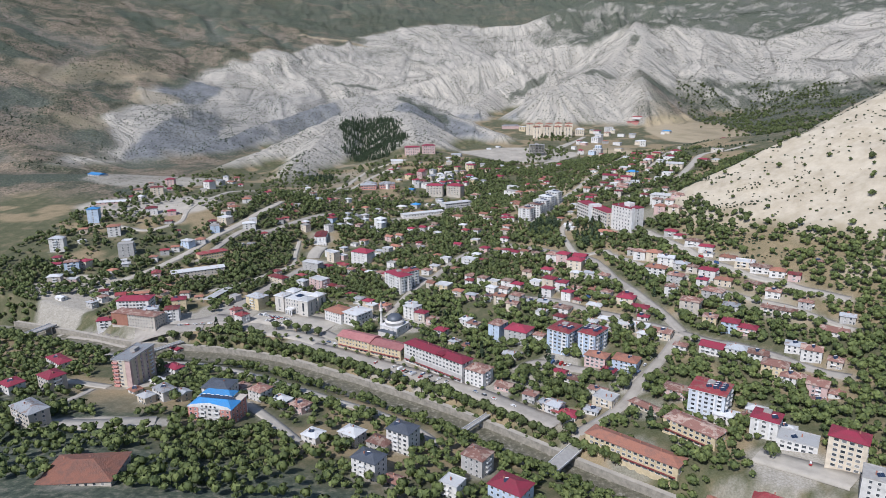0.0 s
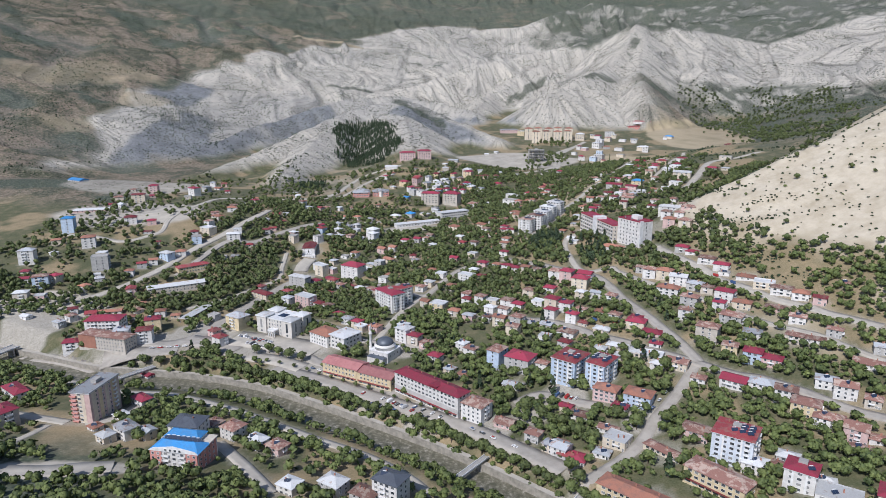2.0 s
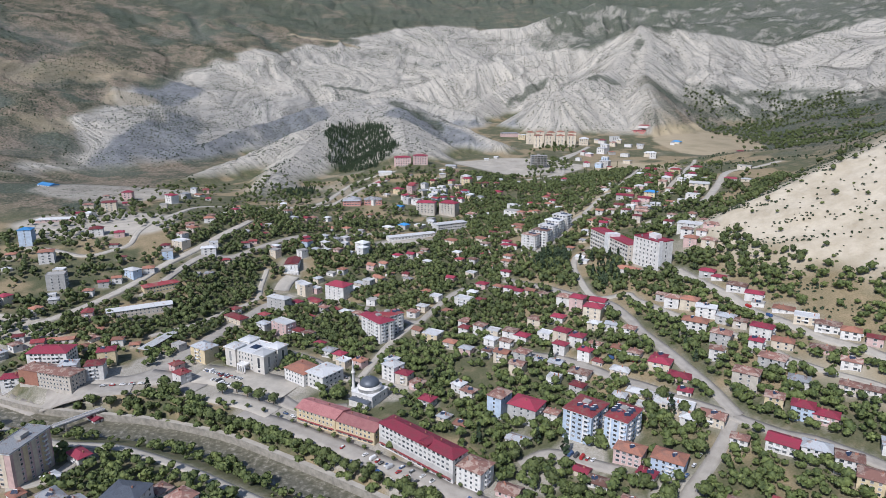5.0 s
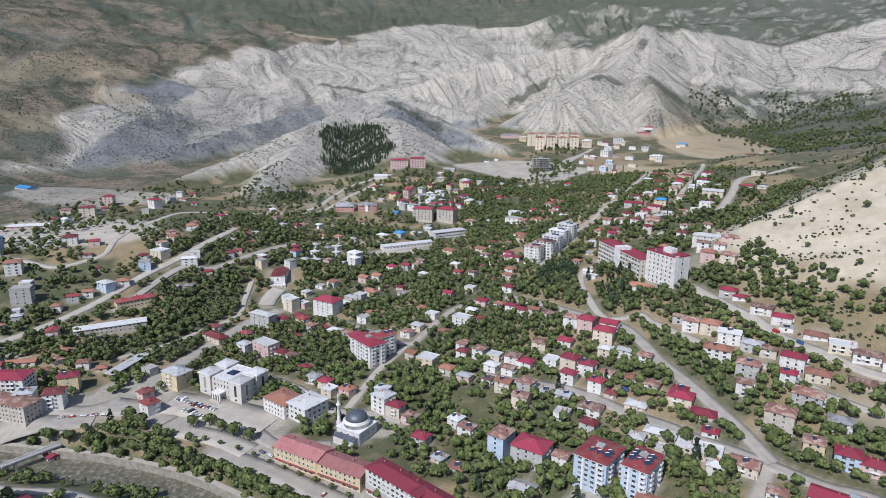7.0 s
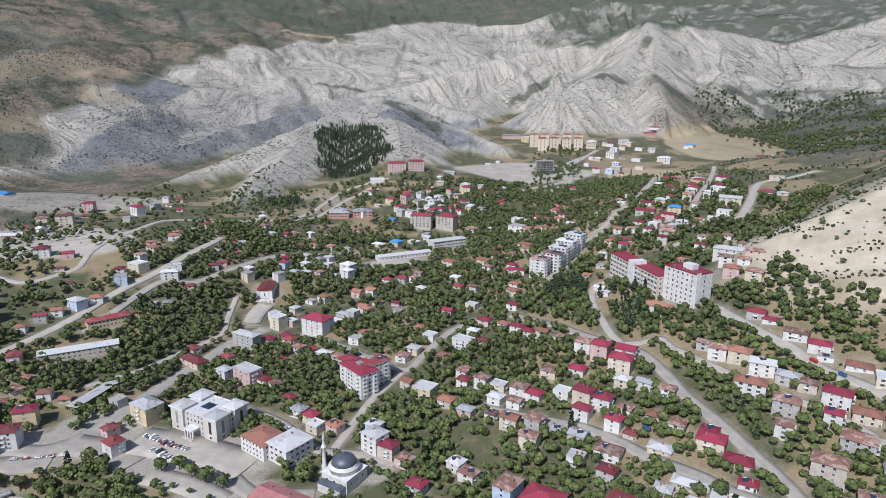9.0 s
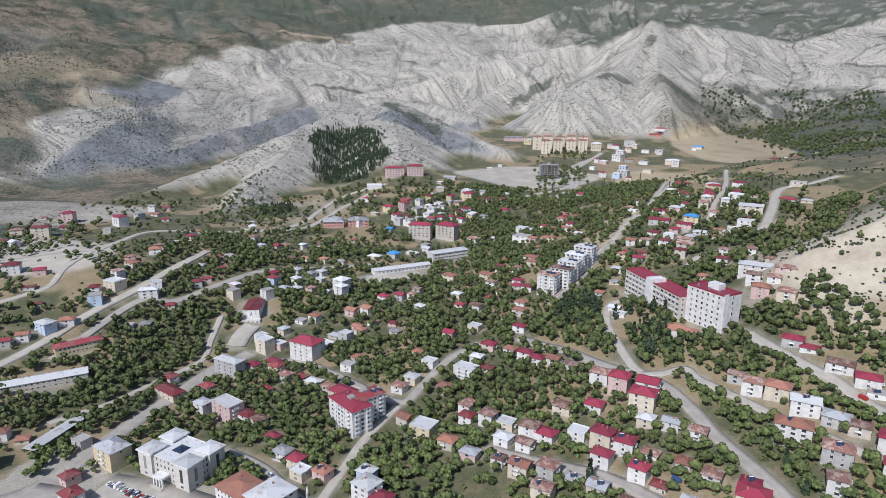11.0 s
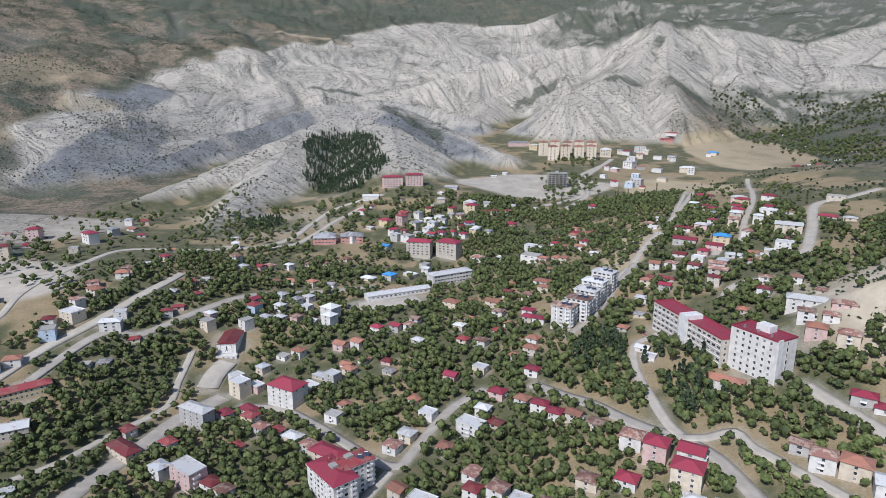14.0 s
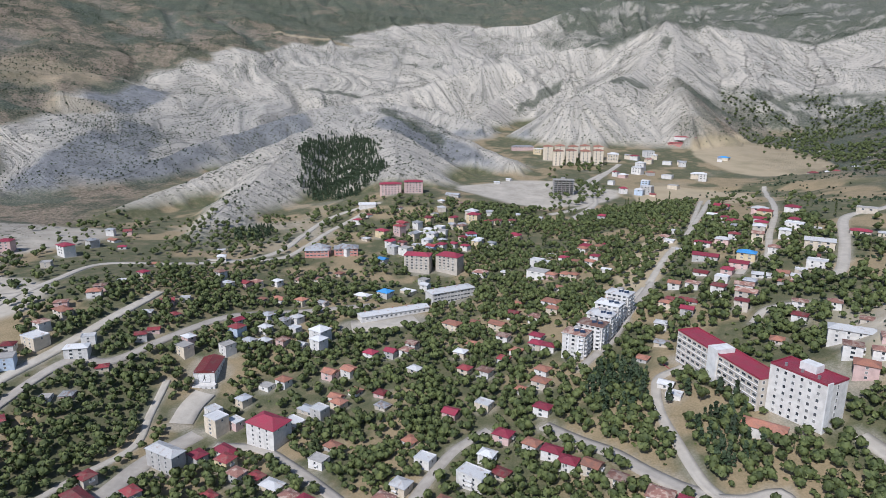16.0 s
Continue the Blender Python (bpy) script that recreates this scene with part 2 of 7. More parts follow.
def ground_material():
    m, nt, b = shader("ground", 0.95)
    c = coords(nt)
    n1, n2, n3 = noise_tex(nt, 0.012, 5, c), noise_tex(nt, 0.09, 5, c), noise_tex(nt, 0.9, 4, c)
    n4 = noise_tex(nt, 0.035, 7, c, 0.7)
    n5 = noise_tex(nt, 0.22, 5, c, 0.7)
    town = mix(nt, 0.5, ramp(nt, n2, (0.32, (0.25, 0.195, 0.12)), (0.46, (0.115, 0.11, 0.052)), (0.66, (0.055, 0.068, 0.026))), ramp(nt, n3, (0.3, (0.05, 0.065, 0.025)), (0.7, (0.15, 0.145, 0.09))))
    dry = mix(nt, 0.4, ramp(nt, n2, (0.35, (0.34, 0.255, 0.15)), (0.65, (0.25, 0.195, 0.11))), ramp(nt, n3, (0.35, (0.12, 0.115, 0.06)), (0.65, (0.32, 0.26, 0.165))))
    grey = ramp(nt, n4, (0.34, (0.35, 0.33, 0.285)), (0.5, (0.52, 0.485, 0.415)), (0.66, (0.66, 0.605, 0.505)))
    grey = mix(nt, 0.4, grey, ramp(nt, n2, (0.35, (0.31, 0.30, 0.27)), (0.65, (0.65, 0.61, 0.53))))
    grey = mix(nt, 0.35, grey, ramp(nt, n5, (0.40, (0.17, 0.17, 0.145)), (0.50, (0.44, 0.425, 0.38)), (0.62, (0.60, 0.565, 0.50))))
    sep = nt.nodes.new("ShaderNodeSeparateXYZ")
    nt.links.new(c, sep.inputs[0])
    tilt = node(nt, "ShaderNodeCombineXYZ")
    nt.links.new(sep.outputs["Z"], tilt.inputs["Z"])
    beds = node(nt, "ShaderNodeTexNoise", Scale=0.11, Detail=4.0, Distortion=0.3)
    nt.links.new(tilt.outputs[0], beds.inputs["Vector"])
    strata = ramp(nt, beds.outputs["Fac"], (0.36, (0.22, 0.222, 0.22)), (0.47, (0.42, 0.395, 0.355)), (0.55, (0.33, 0.32, 0.30)), (0.64, (0.50, 0.465, 0.41)))
    band = nt.nodes.new("ShaderNodeMath")
    band.operation = "MULTIPLY"
    band.inputs[1].default_value = 0.4
    nt.links.new(attr(nt, "cliff"), band.inputs[0])
    grey = mix(nt, band.outputs[0], grey, strata)
    # rills: streaks that run down the fall of the slope
    flow = node(nt, "ShaderNodeCombineXYZ")
    nt.links.new(attr(nt, "along"), flow.inputs["X"])
    nt.links.new(attr(nt, "fall"), flow.inputs["Y"])
    squeeze = nt.nodes.new("ShaderNodeVectorMath")
    squeeze.operation = "MULTIPLY"
    squeeze.inputs[1].default_value = (0.055, 0.0045, 0.0)
    nt.links.new(flow.outputs[0], squeeze.inputs[0])
    rill = noise_tex(nt, 1.0, 5, squeeze.outputs[0], 0.62)
    grey = mix(nt, 0.55, grey, ramp(nt, rill, (0.36, (0.19, 0.185, 0.16)), (0.44, (0.53, 0.495, 0.43)), (0.54, (0.76, 0.70, 0.595)), (0.63, (0.38, 0.36, 0.315))))
    gully_shade = ramp(nt, n2, (0.35, (0.135, 0.14, 0.125)), (0.6, (0.23, 0.225, 0.205)))
    # blue-grey tone that paints cloud shade onto the bare slopes
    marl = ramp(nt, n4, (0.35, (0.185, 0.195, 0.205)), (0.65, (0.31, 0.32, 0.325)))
    sand = mix(nt, 0.45, ramp(nt, n4, (0.34, (0.41, 0.355, 0.26)), (0.52, (0.52, 0.46, 0.355)), (0.66, (0.60, 0.54, 0.43))), ramp(nt, n2, (0.36, (0.38, 0.32, 0.23)), (0.64, (0.57, 0.51, 0.40))))
    n6 = noise_tex(nt, 0.011, 9, c, 0.72)
    brown = ramp(nt, n6, (0.40, (0.040, 0.055, 0.030)), (0.47, (0.075, 0.085, 0.050)), (0.51, (0.20, 0.165, 0.115)), (0.58, (0.33, 0.255, 0.185)), (0.66, (0.24, 0.19, 0.135)))
    brown = mix(nt, 0.35, brown, ramp(nt, n5, (0.42, (0.03, 0.045, 0.025)), (0.50, (0.16, 0.135, 0.095)), (0.62, (0.42, 0.34, 0.26))))
    green = ramp(nt, n5, (0.36, (0.034, 0.050, 0.036)), (0.52, (0.085, 0.105, 0.072)), (0.66, (0.21, 0.20, 0.15)))
    field = ramp(nt, n1, (0.3, (0.33, 0.27, 0.17)), (0.5, (0.40, 0.33, 0.22)), (0.7, (0.29, 0.25, 0.155)))
    dirt = ramp(nt, n4, (0.35, (0.34, 0.31, 0.26)), (0.65, (0.50, 0.46, 0.39)))
    yard = mix(nt, 0.5, ramp(nt, n5, (0.35, (0.31, 0.285, 0.24)), (0.65, (0.44, 0.405, 0.345))), ramp(nt, n3, (0.35, (0.19, 0.18, 0.14)), (0.65, (0.46, 0.435, 0.39))))
    gravel = ramp(nt, n3, (0.3, (0.16, 0.16, 0.13)), (0.7, (0.36, 0.34, 0.29)))
    col = town
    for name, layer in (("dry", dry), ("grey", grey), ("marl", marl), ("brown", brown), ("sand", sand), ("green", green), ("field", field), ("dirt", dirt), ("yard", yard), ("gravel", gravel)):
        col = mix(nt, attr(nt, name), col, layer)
    # shade of the gullies painted in: darker colour along their cuts
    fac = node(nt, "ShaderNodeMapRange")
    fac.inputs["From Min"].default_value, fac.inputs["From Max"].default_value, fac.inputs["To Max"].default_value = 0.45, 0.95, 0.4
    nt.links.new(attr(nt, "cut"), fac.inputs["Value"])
    col = mix(nt, fac.outputs["Result"], col, gully_shade)
    # low scrub dotted over the hills
    specks = noise_tex(nt, 0.17, 2, c, 0.5)
    thick = nt.nodes.new("ShaderNodeMath")
    thick.operation = "MULTIPLY_ADD"
    thick.inputs[1].default_value = 0.55
    nt.links.new(n6, thick.inputs[0])
    nt.links.new(specks, thick.inputs[2])
    dots = node(nt, "ShaderNodeMapRange")
    dots.inputs["From Min"].default_value, dots.inputs["From Max"].default_value, dots.inputs["To Max"].default_value = 0.875, 0.915, 0.8
    nt.links.new(thick.outputs[0], dots.inputs["Value"])
    hilly = nt.nodes.new("ShaderNodeMath")
    hilly.operation = "MULTIPLY"
    nt.links.new(dots.outputs["Result"], hilly.inputs[0])
    nt.links.new(attr(nt, "hills"), hilly.inputs[1])
    col = mix(nt, hilly.outputs[0], col, (0.075, 0.085, 0.048))
    link_color(nt, b, col)
    fine = nt.nodes.new("ShaderNodeMath")
    fine.operation = "MULTIPLY_ADD"
    fine.inputs[1].default_value = 1.1
    nt.links.new(rill, fine.inputs[0])
    nt.links.new(n5, fine.inputs[2])
    bmp = node(nt, "ShaderNodeBump", Distance=6.5)
    nt.links.new(fine.outputs[0], bmp.inputs["Height"])
    nt.links.new(attr(nt, "rough"), bmp.inputs["Strength"])
    nt.links.new(bmp.outputs["Normal"], b.inputs["Normal"])
    return m

# ---- ground ----
def axis(lo, hi, step, far_lo, far_hi, grow, grow_lo):
    mid = list(np.arange(lo, hi + 0.1, step))
    a, s = mid[-1], step
    while a < far_hi:
        s *= grow
        a += s
        mid.append(a)
    a, s = mid[0], step
    while a > far_lo:
        s *= grow_lo
        a -= s
        mid.insert(0, a)
    return np.array(mid)


gx_, gy_ = axis(-420, 420, 4.0, -4200, 4200, 1.011, 1.009), axis(330, 1200, 4.0, -1500, 4990, 1.0052, 1.05)
GX, GY = np.meshgrid(gx_, gy_)
GZ = ground(GX, GY, True)


def lie(X, Y):
    """The sheet's own height at places, read between its grid points."""
    X, Y = np.asarray(X, float), np.asarray(Y, float)
    i = np.clip(np.searchsorted(gx_, X) - 1, 0, len(gx_) - 2)
    j = np.clip(np.searchsorted(gy_, Y) - 1, 0, len(gy_) - 2)
    u, v = (X - gx_[i]) / (gx_[i + 1] - gx_[i]), (Y - gy_[j]) / (gy_[j + 1] - gy_[j])
    return (GZ[j, i] * (1 - u) + GZ[j, i + 1] * u) * (1 - v) + (GZ[j + 1, i] * (1 - u) + GZ[j + 1, i + 1] * u) * v


def gz(x, y):
    return float(lie(x, y))


def grid_mesh(name, X, Y, Z):
    h, w = X.shape
    me = bpy.data.meshes.new(name)
    me.vertices.add(h * w)
    me.vertices.foreach_set("co", np.stack([X, Y, Z], -1).astype(np.float32).ravel())
    i = np.arange(h * w).reshape(h, w)
    q = np.stack([i[:-1, :-1], i[:-1, 1:], i[1:, 1:], i[1:, :-1]], -1).reshape(-1, 4)
    me.loops.add(q.size)
    me.loops.foreach_set("vertex_index", q.ravel().astype(np.int32))
    me.polygons.add(len(q))
    me.polygons.foreach_set("loop_start", (np.arange(len(q)) * 4).astype(np.int32))
    me.polygons.foreach_set("use_smooth", np.ones(len(q), bool))
    me.update(calc_edges=True)
    return me


def zones(X, Y, Z):
    """How much of each kind of soil, and of painted cloud shade, lies at a place."""
    base = town_base(X, Y)
    n = fbm(X / 120, Y / 120, 4, 41) - 0.5
    n2 = fbm(X / 40, Y / 40, 3, 44) - 0.5
    n3 = fbm(X / 420, Y / 420, 5, 47) - 0.5
    step = lambda v, w: np.clip(v / w + 0.5, 0, 1)

    def oval(cx, cy, a, b, turn=0.0, rough=0.0, soft=0.1):
        c, q = math.cos(radians(turn)), math.sin(radians(turn))
        u, v = ((X - cx) * c + (Y - cy) * q) / a, (-(X - cx) * q + (Y - cy) * c) / b
        return step(1 - u * u - v * v + rough * n, soft)
    over = Z - base
    # the grey marl hills end in the west along this line; brown, wooded hills lie beyond
    west = step(np.interp(Y, (1200, 1500, 1800, 2281, 2600, 2900, 3200), (-760, -870, -920, -850, -720, -480, -420)) - X + 160 * n + 90 * n3, 40)
    grey = step(over - 12 + 30 * n, 16) * step(Y - 1050 + 0.2 * np.minimum(X, 0) - 1.1 * np.clip(X + 40, 0, 560), 80) * np.maximum(step(560 - X + 60 * n, 60), step(Y - 1950, 60))
    far = step(Y - np.interp(X, (-1300, -500, -79, 300, 689, 1387, 1900), (2980, 3010, 3540, 3510, 3700, 3660, 3560)) + 60 * n, 50)
    grey = grey * (1 - far)
    # cloud shade on the hills, painted in as darker blue-grey ovals
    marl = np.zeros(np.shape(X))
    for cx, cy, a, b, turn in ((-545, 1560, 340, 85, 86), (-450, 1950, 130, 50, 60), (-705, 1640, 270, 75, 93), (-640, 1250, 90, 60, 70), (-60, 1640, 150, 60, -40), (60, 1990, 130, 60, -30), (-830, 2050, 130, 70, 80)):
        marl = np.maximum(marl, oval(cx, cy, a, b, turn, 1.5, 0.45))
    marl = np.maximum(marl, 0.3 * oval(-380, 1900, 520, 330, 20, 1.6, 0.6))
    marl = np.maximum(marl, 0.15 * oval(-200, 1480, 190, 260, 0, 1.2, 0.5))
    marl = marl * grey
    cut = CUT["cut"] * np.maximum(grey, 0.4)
    grey = grey * (1 - west)
    brown = west * step(Y - 1300, 200)
    brown = np.maximum(brown, far)
    brown = np.maximum(brown, step(X - 560 + 100 * n, 100) * step(2150 - Y + 200 * n, 200))
    brown = np.maximum(brown, step(-X - 470 + 160 * n - 0.1 * (Y - 1000), 60) * step(Y - 930 + 200 * n, 80) * (1 - grey))
    sand = step(over - 13 + 18 * n2, 8) * step(X - 235, 30) * step(820 - Y + 60 * n, 80) * step(640 - X + 60 * n, 60)
    green = step(n - 0.10, 0.06) * brown * (1 - far)
    green = np.maximum(green, far * (0.85 - 0.4 * step(n - 0.12, 0.08)))
    green = np.maximum(green, step(-river_gap(X, Y) - 120 + 160 * n, 40))
    edge = np.interp(X, (323, 539, 692, 800, 971, 1216, 1469, 1851, 2600), (2700, 2720, 2733, 2750, 2800, 2850, 2900, 2950, 3100))
    top = step(Y - edge + 25 + 140 * n, 30) * step(X - 420 + 300 * n, 100)
    green = np.maximum(green, top * (0.92 - 0.45 * step(n2 - 0.12, 0.08)))
    # wooded strips on the bare slopes
    for cx, cy, a, b, turn in ((250, 2450, 150, 20, 50), (420, 2200, 90, 26, 20), (-110, 1760, 110, 22, -50), (640, 2560, 110, 14, 66), (-330, 2420, 120, 26, 25)):
        green = np.maximum(green, 0.8 * oval(cx, cy, a, b, turn, 2.2, 0.3) * step(n2 + 0.06, 0.12))
    valley = np.clip((X - 600 - 0.1 * (Y - 1700)) / 160, 0, 1) * step(95 - over + 60 * n, 20) * step(2900 - Y, 200) * step(Y - 1150, 80)
    green = np.maximum(green, valley * (0.85 - 0.6 * step(n2 - 0.08, 0.06)))
    field = oval(612, 1770, 125, 225, -12, 0.5) * step(24 - over, 8)
    field = np.maximum(field, oval(330, 1330, 70, 130, 0, 0.6))
    field = np.maximum(field, oval(175, 985, 22, 75, -25, 0.8))
    for cx, cy, a, b in ((-1053, 2039, 150, 90), (-1150, 1880, 90, 70), (-925, 1603, 60, 50), (-880, 1900, 70, 40)):
        field = np.maximum(field, 0.55 * oval(cx, cy, a, b, 30, 1.8, 0.4))
    # a bare earth bank below the far plateau
    field = np.maximum(field, oval(-552, 2925, 150, 16, 0, 0.6, 0.3))
    gap_ = river_gap(X, Y)
    gravel = step(9.6 - np.abs(gap_), 1.5)
    dirt = oval(120, 1410, 115, 90, 0, 1.4, 0.2)
    dirt = np.maximum(dirt, oval(-440, 900, 95, 60, 0, 1.4, 0.3))
    dirt = np.maximum(dirt, 0.85 * oval(-510, 1120, 110, 95, 30, 1.4, 0.3))
    dirt = np.maximum(dirt, oval(-395, 640, 60, 34, 0, 1.2, 0.2))
    dirt = np.maximum(dirt, oval(-222, 371, 46, 9, 4, 0.8, 0.2))
    dry = step(n2 + 0.5 * n - 0.07, 0.10) * (1 - grey)
    dry = np.maximum(dry, oval(-225, 412, 38, 24, 0, 1.0, 0.2))
    dry = np.maximum(dry, 0.8 * oval(300, 590, 85, 110, 20, 1.6, 0.3))
    rough = np.clip(np.maximum(np.maximum(grey, 0.7 * brown), 0.35 * sand), 0.03, 1)
    hills = np.maximum(grey, brown) * (1 - field)
    cliff = step(X - 760 + 200 * n, 200) * step(Y - 2350, 200)
    return dict(hills=hills, cliff=cliff, rough=rough, grey=grey, brown=brown, sand=sand, green=green, field=field, gravel=gravel, marl=marl, cut=cut, dirt=dirt, dry=dry)


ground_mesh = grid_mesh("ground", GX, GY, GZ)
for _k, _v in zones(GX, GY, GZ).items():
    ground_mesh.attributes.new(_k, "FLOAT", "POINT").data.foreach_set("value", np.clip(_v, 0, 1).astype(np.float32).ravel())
for _k in ("along", "fall"):
    ground_mesh.attributes.new(_k, "FLOAT", "POINT").data.foreach_set("value", CUT[_k].astype(np.float32).ravel())
ground_mesh.materials.append(ground_material())
tagged(new("ground", ground_mesh), "grassy valley floor rising to bare grey hills", "ground", kind="structure")

# ---- paints ----
def paint(name, col, rough=0.85, vary=0.10, grain=0.6, stain=0.12, metal=0.0, bump_s=0.15):
    m, nt, b = shader(name, rough, metal)
    c = coords(nt)
    info = nt.nodes.new("ShaderNodeObjectInfo")
    dark = tuple(v * (1 - stain * 2.2) for v in col)
    n = noise_tex(nt, 0.35, 5, c)
    base = ramp(nt, n, (0.30, dark), (0.62, col))
    n2 = noise_tex(nt, grain * 6, 3, c)
    base = mix(nt, 0.12, base, ramp(nt, n2, (0.3, tuple(v * 0.6 for v in col)), (0.7, tuple(min(1, v * 1.15) for v in col))))
    hsv = nt.nodes.new("ShaderNodeHueSaturation")
    mr = node(nt, "ShaderNodeMapRange")
    mr.inputs["To Min"].default_value, mr.inputs["To Max"].default_value = 1 - vary, 1 + vary * 0.6
    nt.links.new(info.outputs["Random"], mr.inputs["Value"])
    nt.links.new(mr.outputs["Result"], hsv.inputs["Value"])
    nt.links.new(base, hsv.inputs["Color"])
    link_color(nt, b, hsv.outputs["Color"])
    relief(nt, b, n2, bump_s, 0.03)
    return m


def roofing(name, col, col2, rough, pitch=0.33, vary=0.2, patch=(0.40, 0.54)):
    """Sheet or tile roofing with courses, patches of rust and weathering."""
    m, nt, b = shader(name, rough)
    c = coords(nt)
    w = node(nt, "ShaderNodeTexWave", Scale=1.0 / (pitch * 6.28) * 6.28, Distortion=0.4)
    nt.links.new(c, w.inputs["Vector"])
    info = nt.nodes.new("ShaderNodeObjectInfo")
    far = nt.nodes.new("ShaderNodeVectorMath")
    far.operation = "MULTIPLY_ADD"
    far.inputs[1].default_value = (40, 40, 40)
    nt.links.new(info.outputs["Random"], far.inputs[0])
    nt.links.new(c, far.inputs[2])
    c2 = far.outputs[0]
    n = noise_tex(nt, 0.22, 7, c2, 0.7)
    n2 = noise_tex(nt, 1.6, 4, c2)
    base = ramp(nt, n, (patch[0], col2), (patch[1], col))
    base = mix(nt, 0.3, base, ramp(nt, n2, (0.35, tuple(v * 0.55 for v in col)), (0.65, col)))
    hsv = nt.nodes.new("ShaderNodeHueSaturation")
    mr = node(nt, "ShaderNodeMapRange")
    mr.inputs["To Min"].default_value, mr.inputs["To Max"].default_value = 1 - vary, 1 + vary
    nt.links.new(info.outputs["Random"], mr.inputs["Value"])
    nt.links.new(mr.outputs["Result"], hsv.inputs["Value"])
    nt.links.new(base, hsv.inputs["Color"])
    link_color(nt, b, hsv.outputs["Color"])
    relief(nt, b, w.outputs["Fac"], 0.5, 0.06)
    return m


ROOF = {
    "R": (roofing("red sheet", (0.27, 0.048, 0.055), (0.23, 0.12, 0.10), 0.6, 0.33, 0.35, (0.43, 0.50)), "dark red sheet-metal roof"),
    "C": (roofing("crimson sheet", (0.32, 0.040, 0.072), (0.25, 0.055, 0.07), 0.6, 0.33, 0.25), "crimson sheet-metal roof"),
    "O": (roofing("clay tile", (0.38, 0.17, 0.115), (0.25, 0.14, 0.11), 0.85, 0.33, 0.3), "orange clay-tile roof"),
    "B": (roofing("old tile", (0.24, 0.125, 0.10), (0.44, 0.35, 0.29), 0.9, 0.33, 0.35, (0.44, 0.50)), "weathered brown roof"),
    "G": (roofing("grey sheet", (0.40, 0.42, 0.44), (0.28, 0.18, 0.13), 0.5, 0.33, 0.3, (0.41, 0.46)), "grey sheet-metal roof"),
    "W": (roofing("pale sheet", (0.62, 0.63, 0.63), (0.40, 0.29, 0.23), 0.5, 0.33, 0.2, (0.36, 0.43)), "pale grey sheet-metal roof"),
    "U": (roofing("blue sheet", (0.06, 0.30, 0.66), (0.09, 0.27, 0.54), 0.5), "blue sheet-metal roof"),
    "F": (roofing("faded sheet", (0.43, 0.19, 0.18), (0.34, 0.13, 0.13), 0.6), "faded pinkish-red sheet-metal roof"),
    "S": (roofing("slate sheet", (0.10, 0.115, 0.14), (0.08, 0.09, 0.11), 0.5), "dark slate-grey roof"),
}
WALL = {
    "white": paint("white render", (0.70, 0.685, 0.655)),
    "cream": paint("cream render", (0.66, 0.58, 0.46)),
    "pink": paint("pink render", (0.62, 0.45, 0.42)),
    "grey": paint("grey render", (0.48, 0.47, 0.45)),
    "sky": paint("light blue render", (0.50, 0.60, 0.72)),
    "yellow": paint("yellow render", (0.64, 0.53, 0.34)),
    "brick": paint("brickwork", (0.42, 0.20, 0.14), 0.9, 0.15, 2.0),
    "beige": paint("beige render", (0.55, 0.50, 0.43)),
    "ice": paint("blue-white render", (0.62, 0.67, 0.73)),
    "salmon": paint("salmon render", (0.60, 0.28, 0.24)),
}
CONCRETE = paint("concrete", (0.40, 0.39, 0.37), 0.9, 0.12)
STONE = paint("dressed stone", (0.50, 0.46, 0.40), 0.9, 0.1, 1.5)
TRIM = paint("white trim", (0.78, 0.78, 0.77), 0.6, 0.04)
STEEL = paint("galvanised steel", (0.45, 0.46, 0.47), 0.4, 0.1, 1.0, 0.1, 0.6)
LEAD = paint("lead sheet", (0.13, 0.15, 0.18), 0.5, 0.05, 0.6, 0.15, 0.3)


def glass_material():
    m, nt, b = shader("window glass", 0.12)
    n = nt.nodes.new("ShaderNodeObjectInfo")
    c = ramp(nt, n.outputs["Random"], (0.2, (0.04, 0.047, 0.055)), (0.6, (0.10, 0.11, 0.12)), (0.92, (0.30, 0.30, 0.29)))
    link_color(nt, b, c)
    return m


GLASS = glass_material()
PANEL = shader("solar collector", 0.45)[0]
PANEL.node_tree.nodes["Principled BSDF"].inputs["Base Color"].default_value = (0.02, 0.035, 0.07, 1)


# ---- building kit ----
def part(name, bm, material, parent, label="", place=None):
    me = bpy.data.meshes.new(name)
    bm.to_mesh(me)
    bm.free()
    return piece(name, me, parent, place, material, label)


def piece(name, me, parent, place=None, material=None, label=""):
    if material is not None and not me.materials:
        me.materials.append(material)
    ob = new(name, me)
    ob.parent = parent
    if place is not None:
        ob.matrix_basis = place
    if label:
        ob["label"] = label
    return ob


def root(name, x, y, z, rot, label, category, group=""):
    ob = new(name)
    ob.empty_display_size = 1
    ob.matrix_basis = pose(x, y, z, 0, 0, rot)
    return tagged(ob, label, category, group)


def box(bm, x0, x1, y0, y1, z0, z1, mat=0):
    v = [bm.verts.new((x, y, z)) for z in (z0, z1) for y in (y0, y1) for x in (x0, x1)]
    for f in ((0, 2, 3, 1), (4, 5, 7, 6), (0, 1, 5, 4), (2, 6, 7, 3), (0, 4, 6, 2), (1, 3, 7, 5)):
        bm.faces.new([v[i] for i in f]).material_index = mat
    return v


def box_bm(*a):
    bm = bmesh.new()
    box(bm, *a)
    return bm


